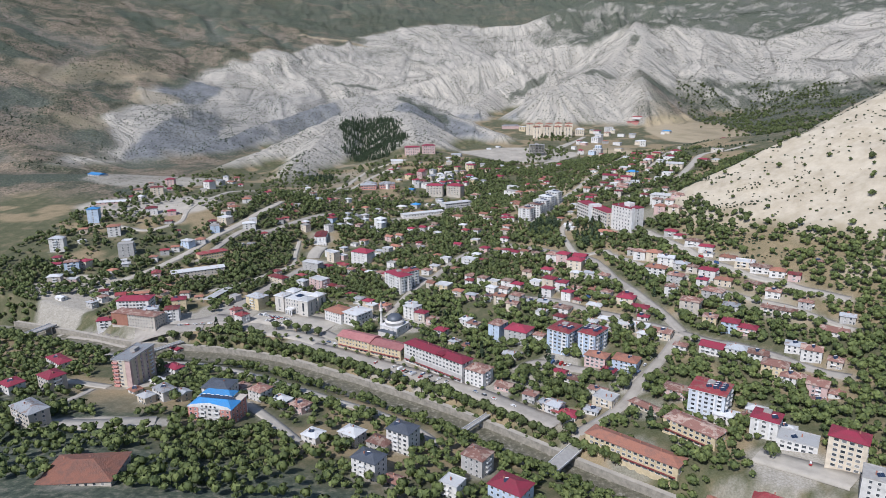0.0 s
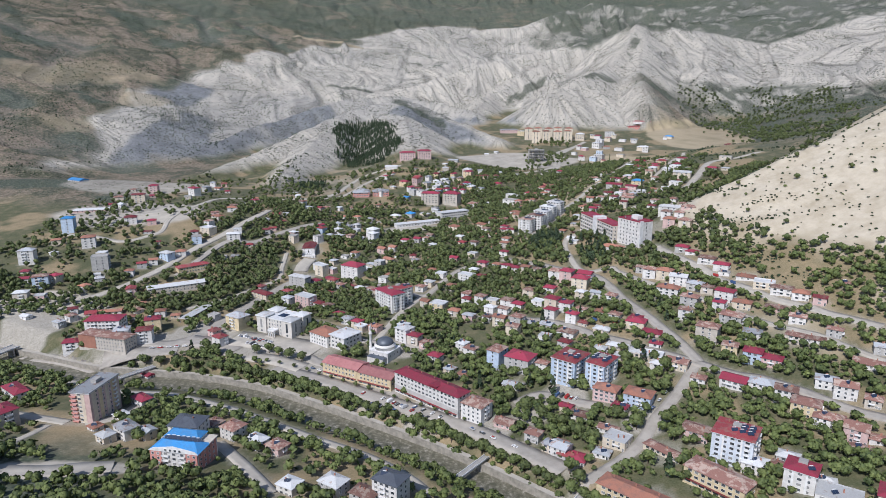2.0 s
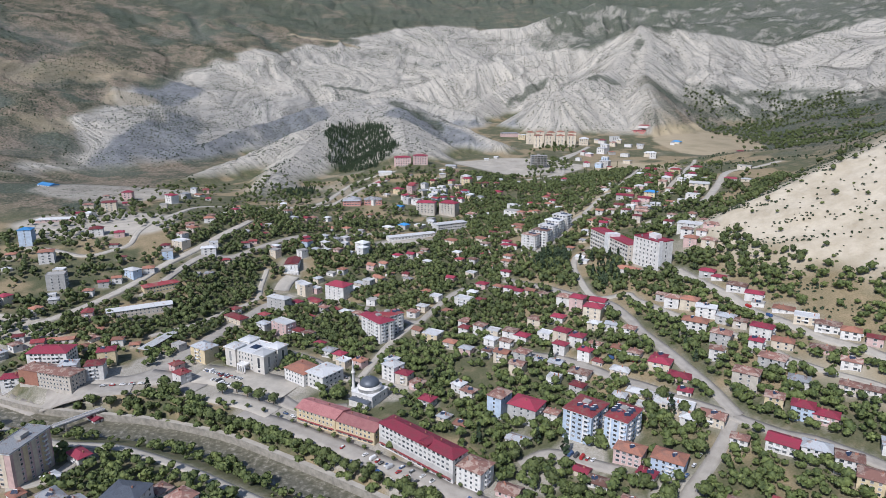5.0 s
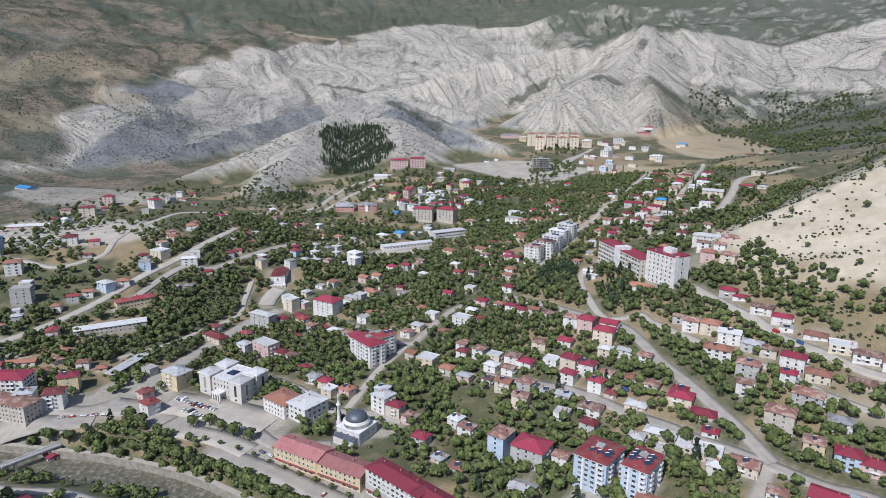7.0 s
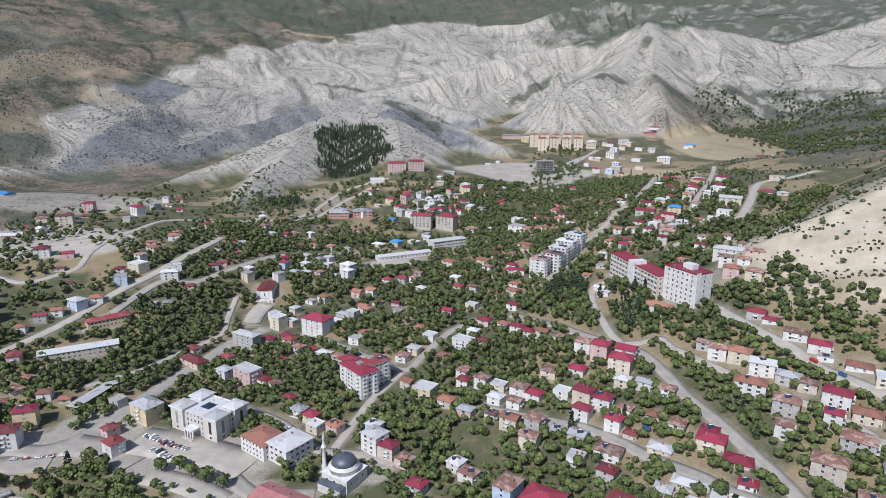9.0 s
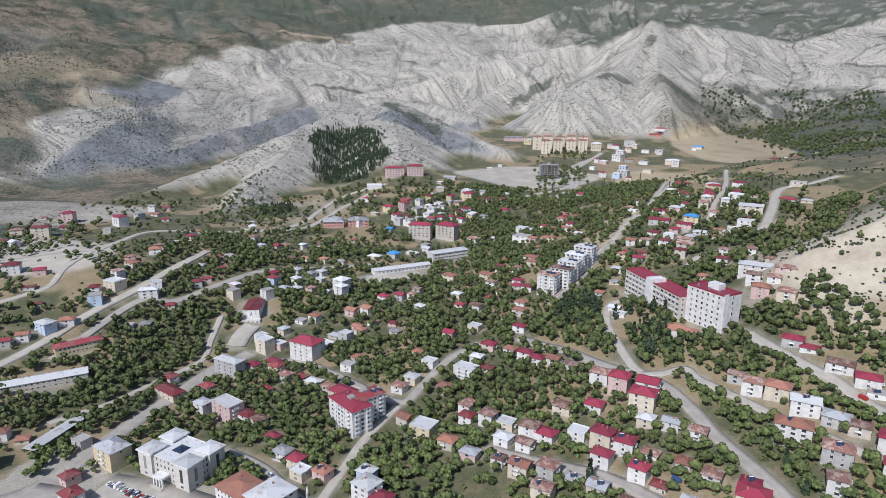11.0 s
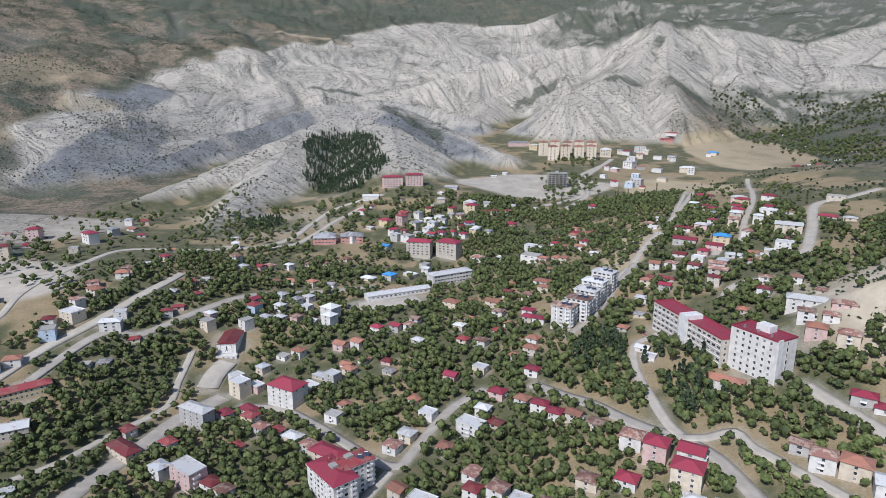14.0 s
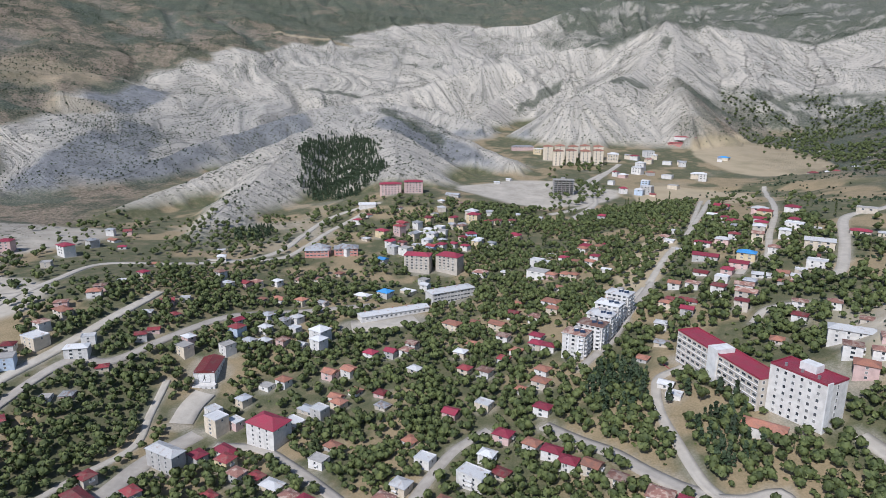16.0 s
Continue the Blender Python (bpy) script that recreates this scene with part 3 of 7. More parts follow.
def prism(bm, poly, z0, z1):
    a = [bm.verts.new((x, y, z0)) for x, y in poly]
    b = [bm.verts.new((x, y, z1)) for x, y in poly]
    bm.faces.new(a[::-1])
    bm.faces.new(b)
    for i in range(len(poly)):
        j = (i + 1) % len(poly)
        bm.faces.new((a[i], a[j], b[j], b[i]))


def hip_roof(w, d, rise, over=0.6, hip=0.5, thick=0.22):
    """A roof on eaves at z 0; hip 0 gives gables, 0.5 full hips."""
    bm = bmesh.new()
    a, b = w / 2 + over, d / 2 + over
    if a >= b:
        r = a - 2 * b * hip
        ridge = ((-r, 0), (r, 0))
    else:
        r = b - 2 * a * hip
        ridge = ((0, -r), (0, r))
    lo = [bm.verts.new((x, y, -thick)) for x, y in ((-a, -b), (a, -b), (a, b), (-a, b))]
    up = [bm.verts.new((x, y, 0)) for x, y in ((-a, -b), (a, -b), (a, b), (-a, b))]
    r0, r1 = (bm.verts.new((x, y, rise)) for x, y in ridge)
    bm.faces.new(lo[::-1])
    for i in range(4):
        j = (i + 1) % 4
        bm.faces.new((lo[i], lo[j], up[j], up[i]))
    if a >= b:
        bm.faces.new((up[0], up[1], r1, r0))
        bm.faces.new((up[1], up[2], r1))
        bm.faces.new((up[2], up[3], r0, r1))
        bm.faces.new((up[3], up[0], r0))
    else:
        bm.faces.new((up[0], up[1], r0))
        bm.faces.new((up[1], up[2], r1, r0))
        bm.faces.new((up[2], up[3], r1))
        bm.faces.new((up[3], up[0], r0, r1))
    return bm


def flat_roof(w, d, up=0.5):
    bm = bmesh.new()
    box(bm, -w / 2 - 0.1, w / 2 + 0.1, -d / 2 - 0.1, d / 2 + 0.1, -0.2, 0.05)
    for x0, x1, y0, y1 in ((-w / 2 - 0.1, w / 2 + 0.1, -d / 2 - 0.1, -d / 2 + 0.2), (-w / 2 - 0.1, w / 2 + 0.1, d / 2 - 0.2, d / 2 + 0.1),
                           (-w / 2 - 0.1, -w / 2 + 0.2, -d / 2 + 0.2, d / 2 - 0.2), (w / 2 - 0.2, w / 2 + 0.1, -d / 2 + 0.2, d / 2 - 0.2)):
        box(bm, x0, x1, y0, y1, 0.05, up)
    return bm


def window_mesh(w, h, sill=True, name="window"):
    """A pane set back in a frame that stands proud of the wall, one closed shell; faces -y, hung from its middle."""
    bm = bmesh.new()
    a, b, f = w / 2 + 0.1, h / 2 + 0.1, 0.1
    rings = []
    for x, z, y in ((a, b, 0.03), (a, b, -0.1), (a - f, b - f, -0.1), (a - f, b - f, -0.03)):
        rings.append([bm.verts.new((px, y, pz)) for px, pz in ((-x, -z), (x, -z), (x, z), (-x, z))])
    for p, q in zip(rings, rings[1:]):
        for k in range(4):
            bm.faces.new((p[k], p[(k + 1) % 4], q[(k + 1) % 4], q[k]))
    bm.faces.new(rings[-1]).material_index = 1
    bmesh.ops.recalc_face_normals(bm, faces=bm.faces)
    me = bpy.data.meshes.new(name)
    bm.to_mesh(me)
    bm.free()
    me.materials.append(TRIM)
    me.materials.append(GLASS)
    return me


WIN = window_mesh(1.35, 1.45)
WIN_WIDE = window_mesh(2.1, 1.5)
WIN_SHOP = window_mesh(3.0, 2.1, False)
WIN_TALL = window_mesh(1.2, 2.0)
WIN_BAND = window_mesh(2.9, 1.35)
DOOR = window_mesh(1.1, 2.1, False, "door")


def cube_mesh(name, sx, sy, sz, mat):
    me = bpy.data.meshes.new(name)
    bm = box_bm(-sx / 2, sx / 2, -sy / 2, sy / 2, 0, sz)
    bm.to_mesh(me)
    bm.free()
    me.materials.append(mat)
    return me


CHIMNEY = cube_mesh("chimney", 0.7, 0.7, 1.9, WALL["brick"])


def balcony_mesh(w, deep=1.3):
    bm = bmesh.new()
    box(bm, -w / 2, w / 2, -deep, 0, -0.15, 0.0)
    box(bm, -w / 2, w / 2, -deep, -deep + 0.08, 0.0, 0.95)
    box(bm, -w / 2, -w / 2 + 0.08, -deep + 0.08, 0, 0.0, 0.95)
    box(bm, w / 2 - 0.08, w / 2, -deep + 0.08, 0, 0.0, 0.95)
    me = bpy.data.meshes.new("balcony")
    bm.to_mesh(me)
    bm.free()
    me.materials.append(TRIM)
    return me


BALCONY = {k: balcony_mesh(k) for k in (3.0, 4.5)}


def solar_mesh():
    bm = bmesh.new()
    for i in (-1, 1):
        v = [bm.verts.new(p) for p in ((i * 0.95 - 0.9, -1.0, 0.15), (i * 0.95 + 0.9, -1.0, 0.15), (i * 0.95 + 0.9, 0.8, 1.25), (i * 0.95 - 0.9, 0.8, 1.25))]
        bm.faces.new(v)
        box(bm, i * 0.95 - 0.04, i * 0.95 + 0.04, 0.7, 0.78, 0, 1.2)
    r = bmesh.ops.create_cone(bm, cap_ends=True, segments=10, radius1=0.22, radius2=0.22, depth=2.0, matrix=pose(0, 1.0, 1.5, 0, 90, 0))
    for f in {f for v in r["verts"] for f in v.link_faces}:
        f.material_index = 1
    me = bpy.data.meshes.new("solar_heater")
    bm.to_mesh(me)
    bm.free()
    me.materials.append(PANEL)
    me.materials.append(TRIM)
    return me


SOLAR = solar_mesh()


def side(k, w, d):
    """The pose of a facade's foot: 0 south, 1 east, 2 north, 3 west; x runs along it, -y is outwards."""
    return (pose(0, -d / 2, 0), pose(w / 2, 0, 0, 0, 0, 90), pose(0, d / 2, 0, 0, 0, 180), pose(-w / 2, 0, 0, 0, 0, -90))[k]


def facade(parent, w, d, k, floors, z0, storey, mesh, pitch, skip=(), edge=0.8, first=0):
    """Rows of windows, one object each, along one side of a block."""
    ln = w if k in (0, 2) else d
    n = max(1, int((ln - 2 * edge) // pitch))
    for f in range(first, floors):
        for i in range(n):
            if (f, i) in skip:
                continue
            x = (i - (n - 1) / 2) * pitch
            piece(mesh.name.split(".")[0], mesh, parent, side(k, w, d) @ pose(x, 0, z0 + f * storey + storey * 0.55))


def balconies(parent, w, d, k, floors, z0, storey, xs, width=3.0, first=1):
    for f in range(first, floors):
        for x in xs:
            piece("balcony", BALCONY[width], parent, side(k, w, d) @ pose(x, 0, z0 + f * storey + 0.1))


def walls(parent, w, d, z1, mat, label="", down=4.0, name="wall"):
    return part(name, box_bm(-w / 2, w / 2, -d / 2, d / 2, -down, z1), mat, parent, label)


COLOUR_WORD = {"R": "red", "C": "crimson", "O": "orange-tiled", "B": "brown", "G": "grey", "W": "pale grey", "U": "blue", "S": "slate-grey"}
STOREY_WORD = {1: "single-storey", 2: "two-storey", 3: "three-storey", 4: "four-storey", 5: "five-storey", 6: "six-storey"}
rng = random.Random(11)
SITES = []  # x, y, radius of built-over ground


def site(x, y, w, d):
    SITES.append((x, y, 0.5 * math.hypot(w, d)))


def low_ground(x, y, rot, w, d):
    c, s = math.cos(radians(rot)), math.sin(radians(rot))
    zs = [gz(x + c * a - s * b, y + s * a + c * b) for a, b in ((-w / 2, -d / 2), (w / 2, -d / 2), (w / 2, d / 2), (-w / 2, d / 2), (0, 0))]
    return 0.5 * (min(zs) + zs[-1])


def house(x, y, rot, w, d, n, roof, tone=""):
    """A dwelling of n storeys with its roof, windows, balconies, chimney and door."""
    if n < 4:
        w, d = w * 0.8, d * 0.82
    else:
        w, d = w * 0.9, d * 0.9
    site(x, y, w, d)
    z = low_ground(x, y, rot, w, d)
    tone = tone or rng.choice(("white", "white", "white", "cream", "beige", "pink", "grey", "white", "yellow" if n > 2 else "cream", "sky" if n > 2 else "white"))
    word = {"white": "white-rendered", "cream": "cream-rendered", "beige": "beige-rendered", "pink": "pink-rendered", "grey": "grey-rendered", "sky": "light-blue", "yellow": "yellow-rendered", "brick": "brick", "salmon": "salmon-coloured"}[tone]
    st = 2.8 if n < 4 else 3.0
    h = n * st + 0.3
    kind = {1: "cottage", 2: "house", 3: "townhouse"}.get(n, "apartment_block")
    ob = root(kind, x, y, z, rot, "%s %s %s under a %s roof" % (word, STOREY_WORD[n], kind.replace("_", " "), COLOUR_WORD[roof]), kind.replace("_", " "), {1: "town cottages", 2: "town houses", 3: "three-storey town houses"}.get(n, "apartment blocks"))
    walls(ob, w, d, h, WALL[tone])
    rise = rng.uniform(0.16, 0.24) * min(w, d)
    hip = rng.choice((0.5, 0.5, 0.42, 0.0)) if n < 4 else 0.5
    if roof == "W" and rng.random() < 0.45:
        part("roof", flat_roof(w, d), CONCRETE if rng.random() < 0.3 else ROOF["W"][0], ob, "flat pale roof with a parapet", pose(0, 0, h))
        rise = 0.2
    else:
        part("roof", hip_roof(w, d, rise, 0.65, hip), ROOF[roof][0], ob, ROOF[roof][1], pose(0, 0, h + 0.02))
        if hip == 0.0:
            for s in (-1, 1):
                bm = bmesh.new()
                if w >= d:
                    vs = [(s * (w / 2 - 0.1), yy, zz) for yy, zz in ((-d / 2, 0), (d / 2, 0), (0, rise * (d / 2) / (d / 2 + 0.65)))]
                else:
                    vs = [(xx, s * (d / 2 - 0.1), zz) for xx, zz in ((-w / 2, 0), (w / 2, 0), (0, rise * (w / 2) / (w / 2 + 0.65)))]
                bm.faces.new([bm.verts.new(v) for v in vs])
                part("gable", bm, WALL[tone], ob, "", pose(0, 0, h))
    near = y < 760
    far = y > 1000
    mesh = rng.choice((WIN, WIN, WIN_WIDE))
    pitch = 3.6 if y < 500 else 4.8 if y < 600 else 6.0
    if not far:
        facade(ob, w, d, 0, n, 0.2, st, mesh, pitch)
        facade(ob, w, d, 1, n, 0.2, st, WIN, pitch + 0.8 if y < 560 else 7.0, first=0 if y < 520 else n - 1)
    elif y < 1180 or n > 2:
        facade(ob, w, d, 0, n, 0.2, st, WIN_WIDE, 6.5 if n < 4 else 5.0, first=n - 1 if n < 4 else 1)
    if near:
        if y < 570:
            piece("door", DOOR, ob, side(0, w, d) @ pose(w * 0.5 - 1.0, -0.02, 1.15))
        if n > 1 and rng.random() < 0.55:
            balconies(ob, w, d, rng.choice((0, 1)), n, 0.2, st, (rng.uniform(-0.2, 0.2) * min(w, d),), 4.5 if w > 12 else 3.0)
    if y < 610:
        for _ in range(rng.choice((1, 1, 2))):
            piece("chimney", CHIMNEY, ob, pose(rng.uniform(-0.3, 0.3) * w, rng.uniform(-0.15, 0.15) * d, h + rise * 0.45))
        if rng.random() < 0.35:
            piece("solar_heater", SOLAR, ob, pose(rng.uniform(-0.2, 0.2) * w, -0.12 * d, h + rise * 0.55, 0, 0, -rot + rng.uniform(-15, 15)))
    return ob

# ---- roads ----
def way_material(name, a, b_, rough, scale=0.15):
    m, nt, b = shader(name, rough)
    c = coords(nt)
    n, n2 = noise_tex(nt, scale, 6, c), noise_tex(nt, 2.5, 3, c)
    col = mix(nt, 0.3, ramp(nt, n, (0.35, a), (0.65, b_)), ramp(nt, n2, (0.3, a), (0.7, b_)))
    link_color(nt, b, col)
    relief(nt, b, n2, 0.3, 0.05)
    return m


WAYS = {
    "asphalt": (way_material("asphalt", (0.29, 0.268, 0.235), (0.41, 0.38, 0.335), 0.9), "grey worn asphalt street"),
    "dirt": (way_material("dirt road", (0.36, 0.33, 0.28), (0.48, 0.45, 0.39), 0.95), "pale dusty road"),
    "paving": (way_material("paving", (0.35, 0.325, 0.28), (0.48, 0.445, 0.385), 0.9), "pale paved road"),
}
ROADS = []


def resample(pts, step):
    """Points at even steps along a smooth line through pts."""
    p = [Vector((*a, 0)) for a in pts]
    p = [2 * p[0] - p[1]] + p + [2 * p[-1] - p[-2]]
    out = []
    for i in range(1, len(p) - 2):
        n = max(1, int((p[i + 1] - p[i]).length / step))
        for k in range(n):
            t = k / n
            out.append(0.5 * (2 * p[i] + (p[i + 1] - p[i - 1]) * t + (2 * p[i - 1] - 5 * p[i] + 4 * p[i + 1] - p[i + 2]) * t * t + (3 * p[i] - p[i - 1] - 3 * p[i + 1] + p[i + 2]) * t ** 3))
    out.append(p[-2])
    return np.array([(q.x, q.y) for q in out])


def ribbon(name, line, half, lift, mat, label, under=1.5, cols=4, category="road"):
    t = np.gradient(line, axis=0)
    t /= np.linalg.norm(t, axis=1)[:, None] + 1e-9
    nrm = np.stack([-t[:, 1], t[:, 0]], 1)
    s = np.linspace(-1, 1, cols)
    X = line[:, 0][:, None] + nrm[:, 0][:, None] * s * half
    Y = line[:, 1][:, None] + nrm[:, 1][:, None] * s * half
    Z = np.maximum(lie(X, Y), lie(X * 0.5 + line[:, :1] * 0.5, Y * 0.5 + line[:, 1:] * 0.5)) + lift
    Z = np.maximum(Z, Z.mean(axis=1, keepdims=True) - 0.2)
    # edges drop into the soil, so the way has a real thickness
    X = np.concatenate([X[:, :1], X, X[:, -1:]], 1)
    Y = np.concatenate([Y[:, :1], Y, Y[:, -1:]], 1)
    Z = np.concatenate([Z[:, :1] - under, Z, Z[:, -1:] - under], 1)
    me = grid_mesh(name, X[:, ::-1], Y[:, ::-1], Z[:, ::-1])
    me.materials.append(mat)
    return tagged(new(name, me), label, category, kind="structure")


def road(kind, width, *pts):
    line = resample(pts, 4.0)
    ROADS.append((line, width / 2))
    mat, label = WAYS[kind]
    lift = 0.28 + 0.03 * (len(ROADS) % 6)
    ribbon("road", line, width / 2, lift, mat, label)


road("asphalt", 14, (-148, 534), (-101, 511), (-58, 485), (-11, 455), (22, 431), (64, 394))
road("dirt", 8, (-374, 658), (-358, 678), (-341, 709), (-325, 749), (-312, 793), (-290, 842), (-268, 904), (-261, 934))
road("asphalt", 7, (-308, 729), (-292, 801), (-277, 829), (-254, 835), (-227, 874), (-192, 919), (-140, 944), (-82, 968))
road("dirt", 8, (-513, 870), (-447, 877), (-398, 900), (-368, 908), (-360, 946), (-354, 1010), (-295, 1028), (-227, 1067), (-199, 1114), (-191, 1171), (-171, 1249), (-109, 1277))
road("dirt", 6, (-368, 908), (-370, 863), (-364, 828), (-373, 812), (-398, 792), (-443, 805), (-470, 806))
road("asphalt", 7, (-155, 767), (-123, 759), (-95, 734), (-52, 689), (-34, 678), (-26, 689), (-14, 714), (-0, 736), (19, 750))
road("paving", 6, (-38, 673), (-55, 636), (-62, 612), (-71, 581))
road("asphalt", 8, (21, 616), (41, 603), (64, 590), (82, 578), (97, 562), (111, 543), (129, 524), (141, 509), (157, 495), (169, 484), (180, 472), (190, 462), (202, 455), (212, 445), (221, 435), (231, 421), (240, 409), (250, 396))
road("asphalt", 8, (51, 745), (68, 724), (83, 708), (95, 690), (107, 675), (119, 664), (131, 646), (136, 630), (140, 612), (143, 594), (154, 558), (160, 533), (166, 512), (170, 492), (172, 484))
road("paving", 6, (143, 783), (126, 774), (119, 758), (115, 734), (116, 706), (117, 688), (119, 672), (123, 663))
road("paving", 6, (119, 664), (133, 660), (148, 661), (151, 648), (159, 634), (168, 618), (179, 600), (194, 580), (207, 562), (216, 550), (223, 532))
road("dirt", 9, (198, 689), (205, 665), (213, 642), (221, 624), (227, 600), (241, 576), (253, 553), (266, 537), (276, 517), (286, 505), (298, 488))
road("dirt", 6, (223, 532), (241, 509), (257, 493), (265, 480), (273, 467), (283, 450))
road("asphalt", 8, (169, 484), (158, 467), (141, 446), (126, 430), (115, 414), (100, 400), (83, 388), (67, 377))
road("paving", 9, (454, 1058), (396, 1037), (364, 1013), (327, 944), (295, 888), (280, 872))
road("dirt", 6, (441, 1351), (342, 1105), (287, 994), (257, 928))
road("dirt", 5, (318, 1256), (239, 1066))
road("dirt", 9, (308, 1677), (215, 1469), (195, 1337), (143, 1237))
road("dirt", 7, (-312, 518), (-258, 493), (-214, 489), (-165, 469), (-127, 448), (-91, 427), (-56, 408), (-30, 387), (-16, 370))
road("paving", 8, (-151, 415), (-126, 388), (-101, 358))
road("paving", 16, (-182, 822), (-186, 806), (-186, 788))
road("dirt", 5, (-212, 829), (-209, 793), (-205, 761), (-222, 727), (-239, 689), (-253, 671), (-267, 655))
road("asphalt", 6, (163, 927), (128, 869), (109, 835), (81, 800))
road("asphalt", 13, (-318, 574), (-279, 577), (-251, 577), (-232, 595), (-222, 630), (-211, 674), (-200, 711), (-190, 748), (-171, 778))
road("asphalt", 10, (-410, 586), (-371, 573), (-339, 564), (-303, 548))
road("paving", 30, (-200, 592), (-164, 583), (-119, 564))
road("asphalt", 7, (-140, 630), (-111, 610), (-83, 581), (-54, 575), (-32, 566))
road("dirt", 8, (-248, 437), (-231, 448), (-228, 483))
road("paving", 15, (-251, 361), (-230, 363), (-212, 369), (-196, 374))
road("dirt", 8, (-316, 452), (-287, 444), (-260, 437))
road("paving", 5, (-277, 397), (-272, 416), (-270, 432))
road("dirt", 8, (279, 1615), (223, 1518), (195, 1436), (193, 1349), (160, 1302), (122, 1271))
road("dirt", 6, (331, 1258), (268, 1122), (227, 1039))
road("dirt", 7, (250, 941), (225, 907))
road("paving", 8, (122, 858), (140, 895), (155, 917))
road("dirt", 6, (244, 837), (218, 838), (201, 821))
road("dirt", 6, (206, 1009), (184, 971), (159, 924))
road("dirt", 7, (-128, 1247), (-159, 1190), (-176, 1125), (-193, 1081), (-235, 1063), (-266, 1059))
road("paving", 22, (-92, 922), (-66, 928), (-38, 940))
road("asphalt", 18, (-300, 553), (-268, 560), (-240, 566))
road("asphalt", 22, (-238, 585), (-214, 580), (-190, 566))
road("paving", 16, (-176, 556), (-150, 548), (-125, 534))
road("paving", 14, (168, 338), (184, 322), (202, 302))
road("asphalt", 10, (-128, 556), (-108, 540), (-75, 540))
road("asphalt", 8, (40, 470), (58, 476), (80, 462), (96, 452))


# ---- river, its wall and bridges ----
def water_material():
    m, nt, b = shader("river water", 0.28)
    c = coords(nt)
    n, n2 = noise_tex(nt, 0.3, 8, c, 0.7), noise_tex(nt, 1.2, 4, c)
    link_color(nt, b, ramp(nt, n, (0.40, (0.085, 0.085, 0.058)), (0.54, (0.16, 0.15, 0.11)), (0.66, (0.36, 0.34, 0.29))))
    relief(nt, b, n2, 0.35, 0.12)
    return m


_line = resample(RIVER[2:15], 5.0)
_t = np.gradient(_line, axis=0)
_t /= np.linalg.norm(_t, axis=1)[:, None]
_n = np.stack([-_t[:, 1], _t[:, 0]], 1)
_s = np.linspace(-12.5, 9.8, 7)
_me = grid_mesh("water", (_line[:, :1] + _n[:, :1] * _s)[:, ::-1], (_line[:, 1:] + _n[:, 1:] * _s)[:, ::-1], np.full((len(_line), 7), -0.3))
_me.materials.append(water_material())
tagged(new("water", _me), "shallow grey-green stony river", "river", kind="structure")


def bank_wall(name, a, b, off, top_of, thick=0.8):
    ln = resample(RIVER[a:b], 4.0)
    t = np.gradient(ln, axis=0)
    t /= np.linalg.norm(t, axis=1)[:, None]
    n = np.stack([-t[:, 1], t[:, 0]], 1)
    mid = ln + n * (off + thick + 1.5)
    top = np.full(len(mid), 4.0)
    k = np.ones(21) / 21
    top = np.convolve(np.pad(top, 10, mode="edge"), k, "valid") + top_of
    # face, parapet, paved walk behind it
    offs = (off, off, off + 0.45, off + 0.45, off + thick, off + thick)
    rise = (None, 0.75, 0.75, 0.0, 0.0, None)
    X = np.stack([(ln + n * o)[:, 0] for o in offs], 1)
    Y = np.stack([(ln + n * o)[:, 1] for o in offs], 1)
    Z = np.stack([np.full(len(ln), -2.0) if r is None else top + r for r in rise], 1)
    me = grid_mesh(name, X, Y, Z)
    me.materials.append(STONE_OLD)
    me.materials.append(WAYS["paving"][0])
    for q in me.polygons:
        q.use_smooth = False
        q.material_index = int(q.index % 5 == 3)
    tagged(new(name, me), "weathered stone river retaining wall with a paved walk", "retaining wall", kind="structure")


STONE_OLD = paint("old masonry", (0.36, 0.335, 0.285), 0.95, 0.1, 1.5, 0.2, 0.0, 0.6)
bank_wall("river_wall_north", 2, 15, 9.6, 0.0, 5.0)


def bridge(x, y, rot, length, width, z, label):
    ob = root("bridge", x, y, z, rot, label, "bridge")
    part("deck", box_bm(-width / 2, width / 2, -length / 2, length / 2, -0.9, 0.0), CONCRETE, ob)
    for s in (-1, 1):
        part("parapet", box_bm(s * width / 2 - 0.15, s * width / 2 + 0.15, -length / 2, length / 2, 0.0, 0.9), TRIM, ob)
    for s in (-0.28, 0.28):
        part("pier", box_bm(-width / 2, width / 2, s * length - 0.5, s * length + 0.5, -9, -0.9), STONE, ob)


bridge(8, 402, -38, 34, 3.5, 6.0, "narrow concrete footbridge over the river")
bridge(61, 358, -38, 36, 9.0, 7.0, "concrete road bridge over the river")
bridge(-262, 532, -38, 34, 4.0, 5.8, "narrow concrete bridge over the river")
bridge(-398, 571, -20, 28, 9.0, 7.0, "concrete road bridge over the river")


# ---- houses ----
house(-469, 728, 13, 17.4, 12.2, 5, "G")
house(-454, 699, 15, 10.6, 9.8, 2, "C")
house(-445, 683, 15, 11.8, 9.3, 2, "C")
house(-425, 678, 24, 16.1, 11.1, 4, "B")
house(-416, 690, -24, 12.5, 10.8, 3, "C")
house(-427, 649, 15, 16.0, 12.0, 3, "W")
house(-410, 651, 15, 12.0, 10.0, 2, "W")
house(-381, 679, -26, 11.2, 10.5, 2, "O")
house(-375, 697, 24, 10.6, 9.3, 2, "W")
house(-388, 726, 19, 18.4, 13.0, 5, "W")
house(-354, 719, 13, 11.1, 9.2, 2, "O")
house(-349, 738, 22, 12.0, 9.3, 2, "R")
house(-341, 749, 20, 10.9, 10.0, 2, "O")
